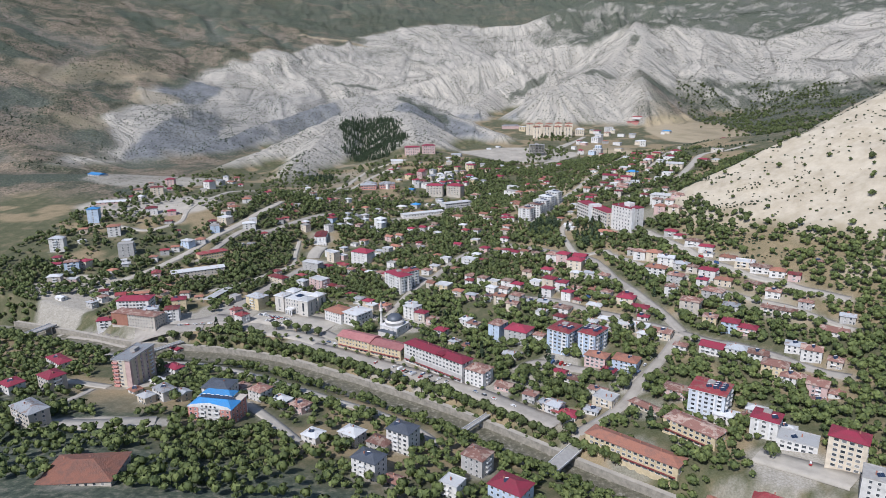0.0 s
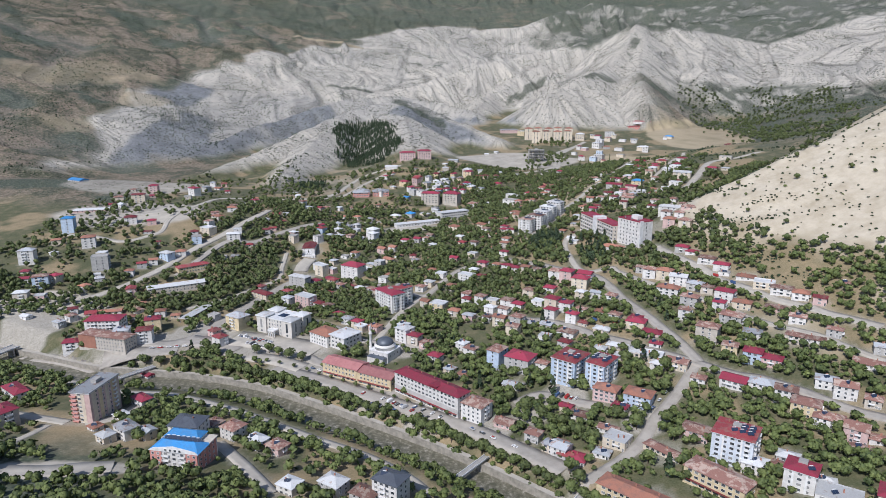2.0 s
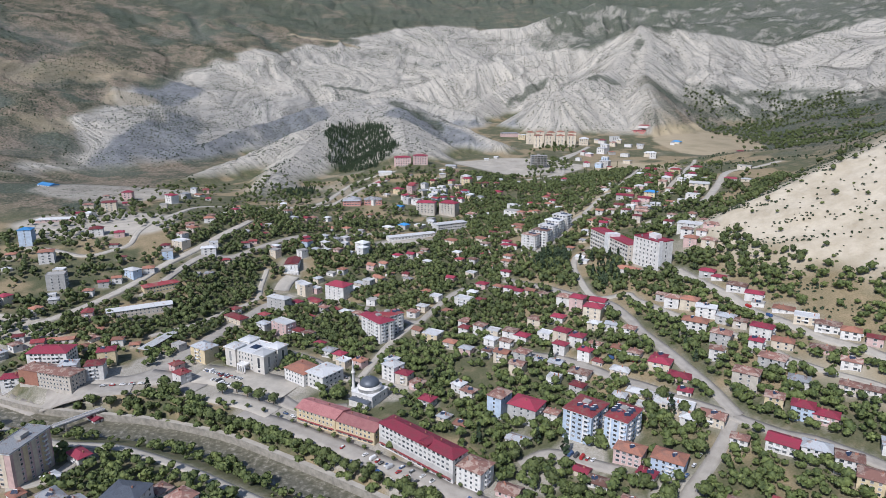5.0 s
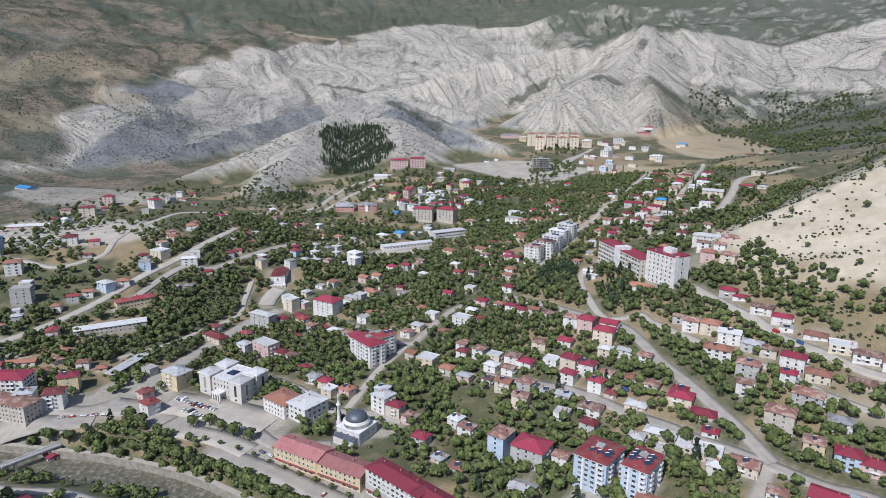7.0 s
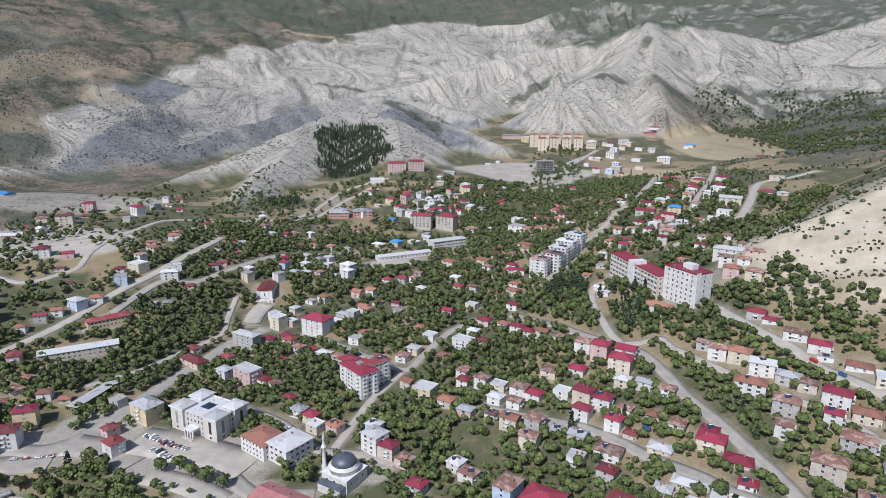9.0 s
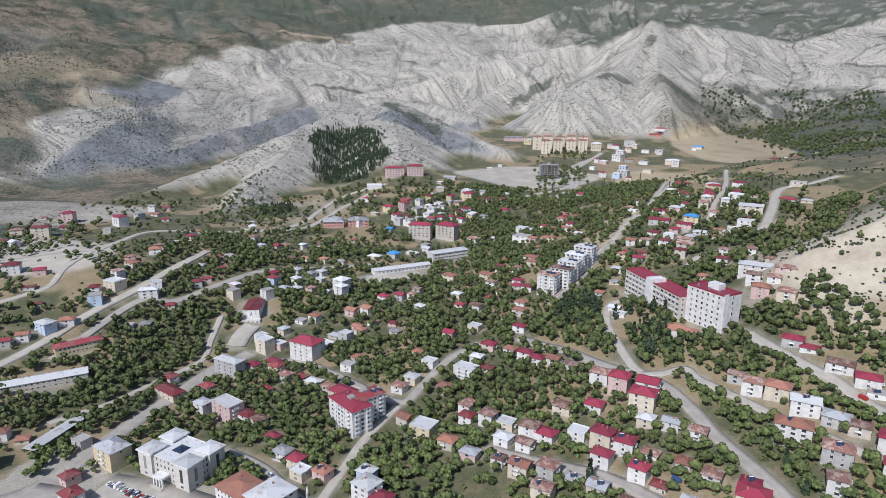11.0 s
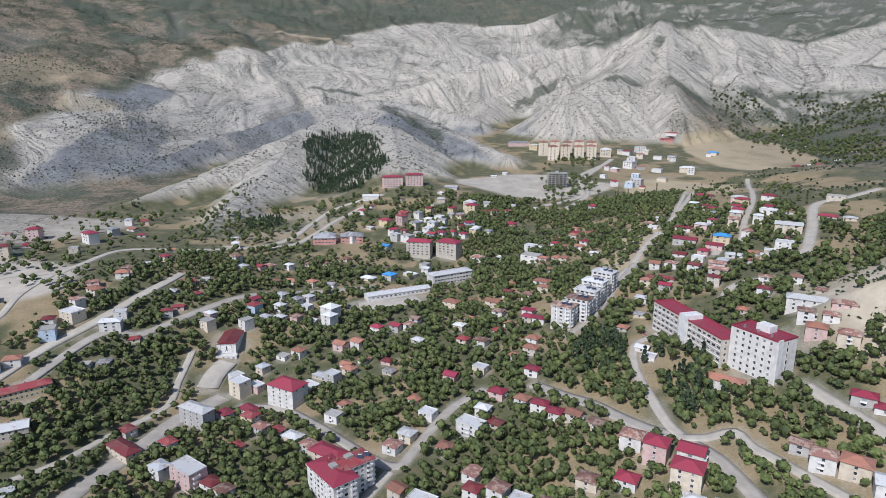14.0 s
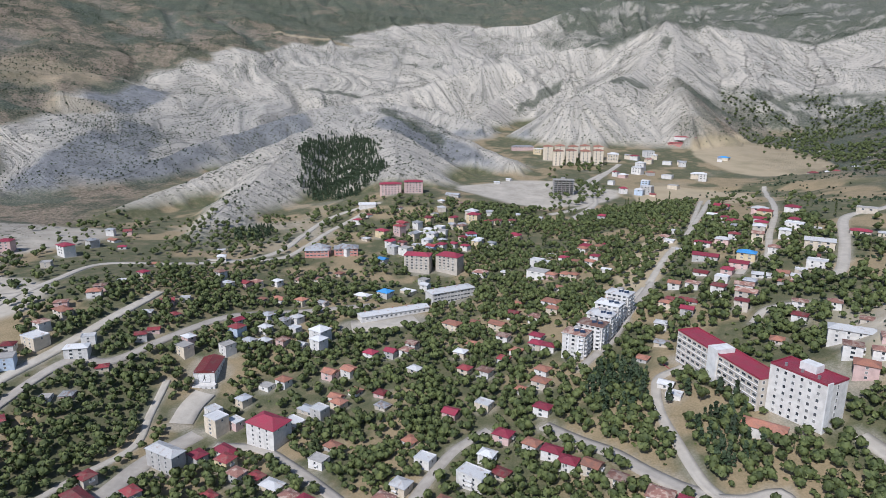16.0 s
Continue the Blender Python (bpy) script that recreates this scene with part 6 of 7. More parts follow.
def mosque():
    x, y = -60, 551
    site(x, y, 20, 20)
    site(-73, 556, 6, 6)
    ob = root("mosque", x, y, gz(x, y), -30, "white stone mosque with a dark lead dome and a slender minaret", "mosque")
    part("prayer_hall", box_bm(-9, 9, -9, 9, -4, 7.5), WALL["white"], ob)
    part("hall_cornice", box_bm(-9.5, 9.5, -9.5, 9.5, 7.5, 8.1), TRIM, ob)
    part("drum", lathe(((8.4, 8.1), (8.4, 10.4), (8.9, 10.5), (8.9, 10.9), (7.4, 11.0), (7.4, 12.2)), 32), WALL["white"], ob)
    part("dome", lathe([(7.2 * math.cos(a * math.pi / 20), 12.2 + 5.2 * math.sin(a * math.pi / 20)) for a in range(10)] + [(0.05, 17.4)], 32), LEAD, ob, "dark lead-covered dome")
    part("finial", lathe(((0.15, 17.3), (0.3, 17.8), (0.06, 18.4), (0.03, 19.4)), 8), STEEL, ob)
    for k in range(4):
        for i in (-1, 0, 1):
            piece("window", WIN_TALL, ob, side(k, 18, 18) @ pose(i * 5.2, 0, 4.2))
    m = part("minaret", lathe(((1.7, -4), (1.7, 6), (1.15, 7.2), (1.0, 17), (1.6, 17.6), (1.6, 18.6), (0.85, 18.7), (0.8, 22.5), (0.95, 22.6), (0.03, 27.5)), 14), WALL["white"], ob, "slender white minaret", pose(-14, -1, 0))
    part("porch", box_bm(-8, 8, -14, -9, -4, 4.2), WALL["white"], ob)
    part("porch_roof", hip_roof(16, 5, 1.0, 0.4), LEAD, ob, "", pose(0, -11.5, 4.2))


def sports_hall():
    x, y, rot = -187, 846, 5
    site(x, y, 22, 40)
    ob = root("sports_hall", x, y, gz(-190, 827) - 1, rot, "white sports hall with a red gabled roof and a wall painting", "sports hall")
    ob.scale = (0.8, 0.8, 0.86)
    w, d, h = 19, 36, 12.5
    walls(ob, w, d, h, WALL["white"], down=6)
    bm = hip_roof(w, d, 2.6, 0.5, 0.0)
    part("roof", bm, ROOF["R"][0], ob, "dark red gabled roof", pose(0, 0, h))
    part("gable", box_bm(-w / 2, w / 2, -d / 2, -d / 2 + 0.3, h - 0.5, h + 0.6), TRIM, ob)
    # picture on the front: a framed field with a plain striding shape
    part("wall_painting", box_bm(-5.4, 5.4, -d / 2 - 0.08, -d / 2, 3.2, 11.2), TRIM, ob, "white painted panel")
    ink = WALL_INK
    for x0, x1, z0, z1 in ((-5.5, 5.5, 3.05, 3.25), (-5.5, 5.5, 11.15, 11.35), (-5.5, -5.3, 3.25, 11.15), (5.3, 5.5, 3.25, 11.15)):
        part("panel_border", box_bm(x0, x1, -d / 2 - 0.12, -d / 2 - 0.085, z0, z1), ink, ob)
    bm = bmesh.new()
    for pts in (((-0.5, 6.6), (0.9, 6.8), (0.8, 9.2), (-0.1, 9.1)), ((0.0, 9.4), (0.7, 9.4), (0.75, 10.2), (0.1, 10.2)), ((-0.5, 6.7), (0.3, 6.7), (-0.6, 5.2), (-1.9, 4.2), (-1.9, 4.6), (-1.1, 5.4)), ((0.2, 6.7), (0.9, 6.7), (1.5, 5.3), (1.4, 4.1), (1.0, 4.1), (1.0, 5.3)), ((0.7, 8.9), (0.8, 8.4), (2.0, 7.6), (2.1, 7.9))):
        bm.faces.new([bm.verts.new((px, -d / 2 - 0.12, pz)) for px, pz in pts])
    part("painted_figure", bm, ink, ob, "plain dark painted shape")
    for i in range(6):
        part("pilaster", box_bm(w / 2 - 0.1, w / 2 + 0.3, -14 + i * 5.6, -12.4 + i * 5.6, -4, h - 0.3), TRIM, ob)
        piece("window", WIN_TALL, ob, side(1, w, d) @ pose(-10.6 + i * 5.6, 0, 8))
    part("entrance", box_bm(-9.5, 11, -d / 2 - 6, -d / 2, -6, 2.6), WALL["white"], ob)
    for i in range(4):
        piece("window", WIN_WIDE, ob, pose(-7 + i * 5, -d / 2 - 6, 0.6))


WALL_INK = paint("dark paint", (0.03, 0.03, 0.035), 0.7)


def long_block(name, x, y, rot, w, d, n, roof, tone, label, category, mesh=None, pitch=3.2, st=3.1, flat=False, rise=2.2, shops=False, panels=0, base=None, hip=0.5):
    site(x, y, w * 0.75, d)
    z = low_ground(x, y, rot, w, d) if base is None else base
    ob = root(name, x, y, z, rot, label, category)
    h = n * st + 0.4
    walls(ob, w, d, h, WALL[tone], down=5)
    if flat:
        part("roof", flat_roof(w, d, 0.7), ROOF[roof][0], ob, ROOF[roof][1], pose(0, 0, h))
    else:
        part("roof", hip_roof(w, d, rise, 0.7, hip), ROOF[roof][0], ob, ROOF[roof][1], pose(0, 0, h))
    first = 1 if shops else 0
    facade(ob, w, d, 0, n, 0.3, st, mesh or WIN, pitch, first=first)
    facade(ob, w, d, 1, n, 0.3, st, mesh or WIN, pitch, first=first)
    if shops:
        facade(ob, w, d, 0, 1, 0.0, st, WIN_SHOP, 4.0)
        part("awning", box_bm(-w / 2 + 1, w / 2 - 1, -d / 2 - 1.4, -d / 2, 2.75, 2.95), ROOF["R"][0], ob, "red awning")
    for i in range(max(1, int(w // 14))):
        piece("chimney", CHIMNEY, ob, pose(-w / 2 + 6 + i * 13, 0.2 * d, h + (0 if flat else rise * 0.3)))
    for i in range(panels):
        piece("solar_heater", SOLAR, ob, pose(w * 0.5 - 3 - (i % 3) * 4.2, -0.2 * d + (i // 3) * 3.5, h + (0.1 if flat else rise * 0.5), 0, 0, -rot))
    return ob


def tall_block(x, y, rot, w, d, n, roof, tone, label, panels=4, bal=True, base=None):
    ob = long_block("apartment_tower", x, y, rot, w, d, n, roof, tone, label, "apartment tower", WIN_WIDE, 3.9, 3.0, False, 2.0, False, panels, base)
    h = n * 3.0 + 0.4
    part("roof_house", box_bm(-2.2, 2.2, -1, 2.8, h + 0.5, h + 3.0), CONCRETE, ob)
    part("eave_band", box_bm(-w / 2 - 0.7, w / 2 + 0.7, -d / 2 - 0.7, d / 2 + 0.7, h - 0.55, h - 0.24), TRIM, ob)
    for k, ln in ((0, w), (1, d)):
        for s in (-1, 1):
            part("pilaster", box_bm(-0.5, 0.5, -0.18, 0.05, -4, h), TRIM, ob, "", side(k, w, d) @ pose(s * ln * 0.22, 0, 0))
    if bal:
        balconies(ob, w, d, 1, n, 0.3, 3.0, (-d * 0.28, d * 0.28))
        balconies(ob, w, d, 0, n, 0.3, 3.0, (w * 0.36,))
    return ob


hospital()
government_house()
mosque()
sports_hall()
h = long_block("hotel", -19, 479, -41, 62, 13, 5, "C", "white", "long white five-storey block with a bright crimson roof and shops", "commercial block", WIN_WIDE, 3.6, 3.1, False, 2.4, True)
part("roof_gable", hip_roof(8, 7, 1.6, 0.3, 0.0), ROOF["C"][0], h, "", pose(8, -3.5, 17.4, 0, 0, 90))
part("plinth_band", box_bm(-31.1, 31.1, -6.7, -6.5, 3.2, 6.2), WALL["grey"], h, "grey lower storey")
long_block("market_hall", -88, 523, -28, 33, 16, 3, "F", "yellow", "yellow three-storey market building under a faded crimson roof", "commercial block", WIN, 3.3, 3.3, False, 2.6, True, hip=0.0)
long_block("market_hall", -60, 508, -28, 31, 15, 3, "F", "yellow", "lower yellow market wing under a faded crimson roof", "commercial block", WIN, 3.3, 3.0, False, 2.4, True, hip=0.0)
long_block("guest_house", -115, 582, -36, 22, 18, 3, "O", "white", "white three-storey guest house with an orange tiled roof", "guest house", WIN, 3.2, 3.2)
long_block("assembly_hall", -97, 575, -36, 18, 21, 3, "W", "white", "white assembly hall with a pale curved metal roof", "hall", WIN_WIDE, 4.2, 3.6, False, 1.6)
tall_block(82, 492, -38, 19, 23, 6, "R", "sky", "light-blue six-storey apartment tower with a red hipped roof")
tall_block(102, 480, -38, 14, 22, 6, "R", "sky", "light-blue six-storey apartment tower with rows of solar panels", 9)
tall_block(159, 388, -34, 22, 20, 6, "R", "ice", "white and blue six-storey apartment tower with a red roof", 9)
tall_block(181, 357, -36, 15, 14, 4, "C", "white", "white four-storey apartment block with a crimson roof", 1, False)
long_block("commercial_block", 142, 365, -48, 34, 14, 3, "B", "yellow", "yellow-walled three-storey block under a rusty brown roof with red awnings", "commercial block", WIN_WIDE, 3.8, 3.1, False, 2.4, True)


def blue_block():
    x, y, rot, w, d, st, n = -161, 390, -10, 30, 21, 3.0, 4
    site(x, y, w, d)
    z = low_ground(x, y, rot, w, d)
    h = n * st + 0.4
    ob = root("apartment_block", x, y, z, rot, "white and salmon apartment block under a stepped bright blue roof", "apartment block", "apartment blocks")
    walls(ob, w, d, h, WALL["white"])
    # salmon end bays on the front and a salmon flank
    for s in (-1, 1):
        bay = part("bay", box_bm(s * (w / 2 - 3.6) - 3.6, s * (w / 2 - 3.6) + 3.6, -d / 2 - 0.5, -d / 2 + 0.2, -4, h - 0.2), WALL["salmon"], ob, "salmon rendered bay")
        for f in range(n):
            for u in (-1.7, 1.7):
                piece("window", WIN, bay, pose(s * (w / 2 - 3.6) + u, -d / 2 - 0.5, f * st + 1.8))
    flank = part("flank", box_bm(w / 2 - 0.1, w / 2 + 0.15, -d / 2 + 1, d / 2 - 1, -4, h - 0.4), WALL["salmon"], ob, "salmon rendered flank")
    for f in range(n):
        for u in (-7.5, -3.0, 1.5, 6.0):
            piece("window", WIN, flank, pose(w / 2 + 0.15, u, f * st + 1.8, 0, 0, 90))
        piece("window", WIN_WIDE, ob, pose(0, -d / 2, f * st + 1.8))
        for u in (-5.2, 5.2):
            piece("balcony", BALCONY[4.5], ob, pose(u, -d / 2, f * st + 0.4))
            piece("window", WIN_WIDE, ob, pose(u, -d / 2, f * st + 1.8))
    # attic with a white gabled front under the lower blue slopes
    bm = bmesh.new()
    lo = [bm.verts.new((px, -d / 2 - 0.7, pz)) for px, pz in ((-w / 2 - 0.8, h), (w / 2 + 0.8, h), (w / 2 - 2, h + 1.6), (0, h + 3.6), (-w / 2 + 2, h + 1.6))]
    hi = [bm.verts.new((v.co.x, -d / 2 + 0.1, v.co.z)) for v in lo]
    bm.faces.new(lo)
    bm.faces.new(hi[::-1])
    for i in range(5):
        bm.faces.new((lo[i], hi[i], hi[(i + 1) % 5], lo[(i + 1) % 5]))
    bmesh.ops.recalc_face_normals(bm, faces=bm.faces)
    gable = part("gable", bm, TRIM, ob, "white gabled attic front")
    for u in (-4.5, -1.5, 1.5, 4.5):
        piece("window", WIN, gable, pose(u, -d / 2 - 0.7, h + 1.2))
    part("roof", hip_roof(w, 12.5, 3.4, 0.8, 0.42), ROOF["U"][0], ob, "bright blue sheet-metal roof", pose(0, -d / 2 + 6.5, h + 0.1))
    part("upper_roof", hip_roof(w - 8, 9.5, 2.8, 0.6, 0.42), ROOF["U"][0], ob, "raised blue sheet-metal roof", pose(-2, d / 2 - 4.6, h + 2.4))
    part("upper_wall", box_bm(-w / 2 + 3, w / 2 - 6, d / 2 - 9, d / 2 - 0.3, h - 0.2, h + 2.2), TRIM, ob)
    part("terrace", box_bm(w / 2 - 6, w / 2 + 0.9, d / 2 - 9, d / 2 + 0.5, h + 0.1, h + 0.5), WALL["beige"], ob, "beige terrace deck")
    part("terrace", box_bm(-w / 2 - 0.9, -w / 2 + 2.5, d / 2 - 9, d / 2 + 0.5, h + 0.1, h + 0.5), WALL["beige"], ob, "beige terrace deck")
    for i in range(7):
        piece("solar_heater", SOLAR, ob, pose(-w / 2 + 5 + i * 3.2, -d / 2 + 10.6 + 0.4 * (i % 2), h + 1.9, 0, 0, -rot))


blue_block()


def striped_tower():
    x, y, rot, w, d, n = -247, 452, -8, 14, 30, 8
    site(x, y, w, d)
    z = low_ground(x, y, rot, w, d)
    h = n * 3.0 + 0.4
    ob = root("apartment_tower", x, y, z, rot, "eight-storey cream and pink apartment tower with a pale flat roof", "apartment tower")
    walls(ob, w, d, h, WALL["pink"])
    part("roof", flat_roof(w + 1.2, d + 1.2, 0.4), ROOF["G"][0], ob, "pale flat metal roof", pose(0, 0, h))
    part("parapet_band", box_bm(-w / 2 - 0.75, w / 2 + 0.75, -d / 2 - 0.75, d / 2 + 0.75, h - 0.5, h - 0.22), TRIM, ob)
    part("stair_house", box_bm(-2, 2, -1, 5, h, h + 2.4), CONCRETE, ob)
    for u, ww, tone in ((-11, 4, "cream"), (-4.5, 3.2, "yellow"), (2, 3.2, "cream"), (8, 3.2, "yellow"), (12.6, 2.6, "cream")):
        part("stripe", box_bm(-ww / 2, ww / 2, -0.12, 0.05, -4, h - 0.5), WALL[tone], ob, "", side(1, w, d) @ pose(u, 0, 0))
        part("stripe", box_bm(-ww / 2, ww / 2, -0.12, 0.05, -4, h - 0.5), WALL[tone], ob, "", side(3, w, d) @ pose(u, 0, 0))
    part("stripe", box_bm(-3, 3, -0.12, 0.05, -4, h - 0.5), WALL["cream"], ob, "", side(0, w, d))
    facade(ob, w, d, 1, n, 0.3, 3.0, WIN, 3.3)
    for f in range(n):
        piece("window", WIN_WIDE, ob, pose(-0.5, -d / 2 - 0.1, f * 3 + 1.9))
    red = balcony_mesh(4.5, 1.5)
    red.materials[0] = WALL["salmon"]
    for f in range(1, n):
        piece("balcony", red, ob, pose(-w / 2 + 2.4, -d / 2, f * 3 + 0.4), None, "salmon-red balcony")
        piece("balcony", BALCONY[3.0], ob, side(1, w, d) @ pose(9.5, 0, f * 3 + 0.4))


striped_tower()
r = long_block("apartment_block", -302, 570, -15, 48, 14, 4, "B", "beige", "long riverside apartment block in brick and grey render", "apartment block", WIN, 3.0)
part("brick_bay", box_bm(-24.15, -6, -7.12, 7.1, -4, 12.4), WALL["brick"], r, "orange brick half")
part("plinth", box_bm(-24.3, 24.3, -7.3, -6.9, -5, 1.0), STONE, r)
a = long_block("apartment_block", -314, 592, 4, 30, 17, 5, "C", "white", "five-storey white apartment block with dark trim and a crimson roof", "apartment block", WIN_WIDE, 3.2)
balconies(a, 30, 17, 0, 5, 0.3, 3.1, (-7, 7), 4.5)
c = tall_block(-66, 652, -49, 28, 15, 6, "C", "white", "white six-storey apartment block with a crimson roof and tall bays", 0)
tall_block(-58, 660, 41, 24, 13, 6, "R", "white", "rear wing of a white apartment block with a red roof", 2)
for i, (sx, sy) in enumerate(((82, 822), (95, 832), (104, 846), (113, 862), (124, 878))):
    s = tall_block(sx, sy, -30 - i, 16 + 2 * (i > 0), 13, 6 if i else 6, "B" if i < 2 else "W", "white", "white six-storey terrace block stepping up the slope", 2)
long_block("student_dormitory", -98, 1312, 6, 30, 15, 5, "C", "pink", "pink and white five-storey dormitory with a crimson roof", "dormitory", WIN_WIDE, 4.4, 3.1)
long_block("student_dormitory", -66, 1318, 6, 26, 15, 5, "C", "pink", "pink and white five-storey dormitory wing with a crimson roof", "dormitory", WIN_WIDE, 4.4, 3.1)
for i in range(4):
    long_block("housing_tower", 188 + i * 26, 1668 + (i % 2) * 8, -6, 19, 18, 9, "O", "cream", "cream nine-storey housing tower in a row", "housing tower", WIN_WIDE, 7.5, 3.0, False, 3.2)
for i in range(5):
    long_block("housing_tower", 176 + i * 25, 1726 + (i % 2) * 8, -6, 19, 18, 9, "O", "cream", "cream nine-storey housing tower in the back row", "housing tower", WIN_WIDE, 14.0, 3.0, False, 3.2)
long_block("school", -157, 1094, 8, 26, 17, 2, "G", "salmon", "salmon two-storey school under a pale blue-grey hipped roof", "school", WIN_BAND, 4.0, 3.6, False, 3.6)
long_block("school", -126, 1101, 8, 26, 17, 2, "G", "salmon", "salmon school wing under a pale blue-grey hipped roof", "school", WIN_BAND, 4.0, 3.6, False, 3.6)
long_block("stable_block", 499, 1908, 4, 60, 12, 1, "R", "salmon", "long low salmon farm building with a red roof", "farm building", WIN_WIDE, 9.0, 4.0, False, 2.0)
long_block("school", -8, 988, 31, 46, 14, 3, "W", "white", "white three-storey school with a pale metal roof", "school", WIN_BAND, 3.6, 3.5, False, 1.6)
long_block("depot_hall", -58, 948, 27, 64, 12, 1, "W", "white", "long low white depot hall with a pale metal roof", "hall", WIN_WIDE, 4.5, 5.0, False, 1.6, hip=0.0)
long_block("school", -297, 748, 40, 34, 11, 2, "R", "yellow", "yellow two-storey school with a red roof", "school", WIN, 3.0, 3.4)
long_block("barracks", -296, 700, 29, 56, 12, 2, "W", "beige", "long stone barracks under a pale rusty roof", "public building", WIN, 3.6, 3.2, hip=0.0)
long_block("commercial_block", 104, 356, -40, 59, 13, 3, "O", "yellow", "long yellow three-storey block with an orange roof and shops", "commercial block", WIN_WIDE, 3.6, 3.1, False, 2.2, True)
long_block("villa", -193, 292, 6, 36, 26, 2, "O", "beige", "large low building with a broad orange hipped roof", "villa", WIN, 4.0, 3.0, False, 5.0)


def unfinished_frame():
    x, y = 159, 1402
    site(x, y, 34, 18)
    ob = root("unfinished_building", x, y, gz(x, y), -2, "grey concrete frame of an unfinished seven-storey building", "building shell")
    for f in range(8):
        part("slab", box_bm(-16, 16, -9, 9, f * 3.2, f * 3.2 + 0.35), CONCRETE, ob)
    for i in range(6):
        for j in (-8, 0, 8):
            part("column", box_bm(-15 + i * 6 - 0.3, -15 + i * 6 + 0.3, j - 0.3, j + 0.3, -4, 22.4), CONCRETE, ob)
    part("core", box_bm(-3, 3, 2, 8, -4, 25), CONCRETE, ob)


unfinished_frame()

# ---- trees and scrub ----
def leaf_material(name, a, b_, c_):
    m, nt, b = shader(name, 0.75)
    geo = nt.nodes.new("ShaderNodeNewGeometry")
    n = noise_tex(nt, 0.13, 4, coords(nt), 0.7)
    col = ramp(nt, geo.outputs["Random Per Island"], (0.0, a), (0.55, b_), (1.0, c_))
    info = nt.nodes.new("ShaderNodeObjectInfo")
    col = mix(nt, 0.5, col, ramp(nt, n, (0.35, a), (0.65, c_)))
    hsv = nt.nodes.new("ShaderNodeHueSaturation")
    mr = node(nt, "ShaderNodeMapRange")
    mr.inputs["To Min"].default_value, mr.inputs["To Max"].default_value = 0.75, 1.25
    nt.links.new(info.outputs["Random"], mr.inputs["Value"])
    nt.links.new(mr.outputs["Result"], hsv.inputs["Value"])
    nt.links.new(col, hsv.inputs["Color"])
    link_color(nt, b, hsv.outputs["Color"])
    b.inputs["Subsurface Weight"].default_value = 0.0
    return m


LEAF = leaf_material("broad leaves", (0.022, 0.038, 0.011), (0.070, 0.100, 0.027), (0.155, 0.185, 0.056))
NEEDLE = leaf_material("needles", (0.014, 0.03, 0.014), (0.028, 0.05, 0.022), (0.05, 0.075, 0.032))
BARK = paint("bark", (0.13, 0.10, 0.075), 0.95, 0.15, 2.0)


def leaves(seed, lobes, per, size, core=0.0):
    """Leaf clumps: small bent blades strewn over and inside lobes (x, y, z, rx, rz). Returns verts and quads."""
    r = np.random.RandomState(seed)
    vs = []
    for lx, ly, lz, rx, rz in lobes:
        d = r.normal(size=(per, 3))
        d /= np.linalg.norm(d, axis=1)[:, None]
        d[:, 2] = np.where(d[:, 2] < -0.35, -d[:, 2], d[:, 2])
        rad = r.uniform(0.75, 1.05, per)[:, None]
        c = np.array([lx, ly, lz]) + d * rad * np.array([rx, rx, rz])
        nrm = d + r.normal(size=(per, 3)) * 0.28
        nrm /= np.linalg.norm(nrm, axis=1)[:, None]
        u = np.cross(nrm, r.normal(size=(per, 3)))
        u /= np.linalg.norm(u, axis=1)[:, None]
        v = np.cross(nrm, u)
        s = (size * r.uniform(0.6, 1.25, per))[:, None]
        q = np.stack([c - u * s - v * s * 0.7, c + u * s * 0.8 - v * s - nrm * s * 0.35, c + u * s + v * s * 0.8, c - u * s * 0.75 + v * s - nrm * s * 0.3], 1)
        vs.append(q.reshape(-1, 3))
    v = np.concatenate(vs)
    f = np.arange(len(v)).reshape(-1, 4)
    if core:
        # a lumpy, closed heart of foliage behind the outer leaves
        lx, ly, lz, rx, rz = lobes[0]
        ph, th = np.meshgrid(np.linspace(0.12, 0.93, 4) * math.pi, np.arange(6) * math.pi / 3, indexing="ij")
        q = np.stack([np.sin(ph) * np.cos(th), np.sin(ph) * np.sin(th), np.cos(ph)], -1).reshape(-1, 3)
        q *= 0.9 + 0.25 * np.sin(q[:, :1] * 5.1 + seed) * np.sin(q[:, 1:2] * 4.3 + 2 * seed) * np.cos(q[:, 2:] * 3.7)
        b = len(v)
        v = np.concatenate([v, q * np.array([rx, rx, rz]) * core + np.array([lx, ly, lz])])
        f = np.concatenate([f, np.array([(b + i * 6 + k, b + i * 6 + (k + 1) % 6, b + i * 6 + 6 + (k + 1) % 6, b + i * 6 + 6 + k) for i in range(3) for k in range(6)])])
    return v, f


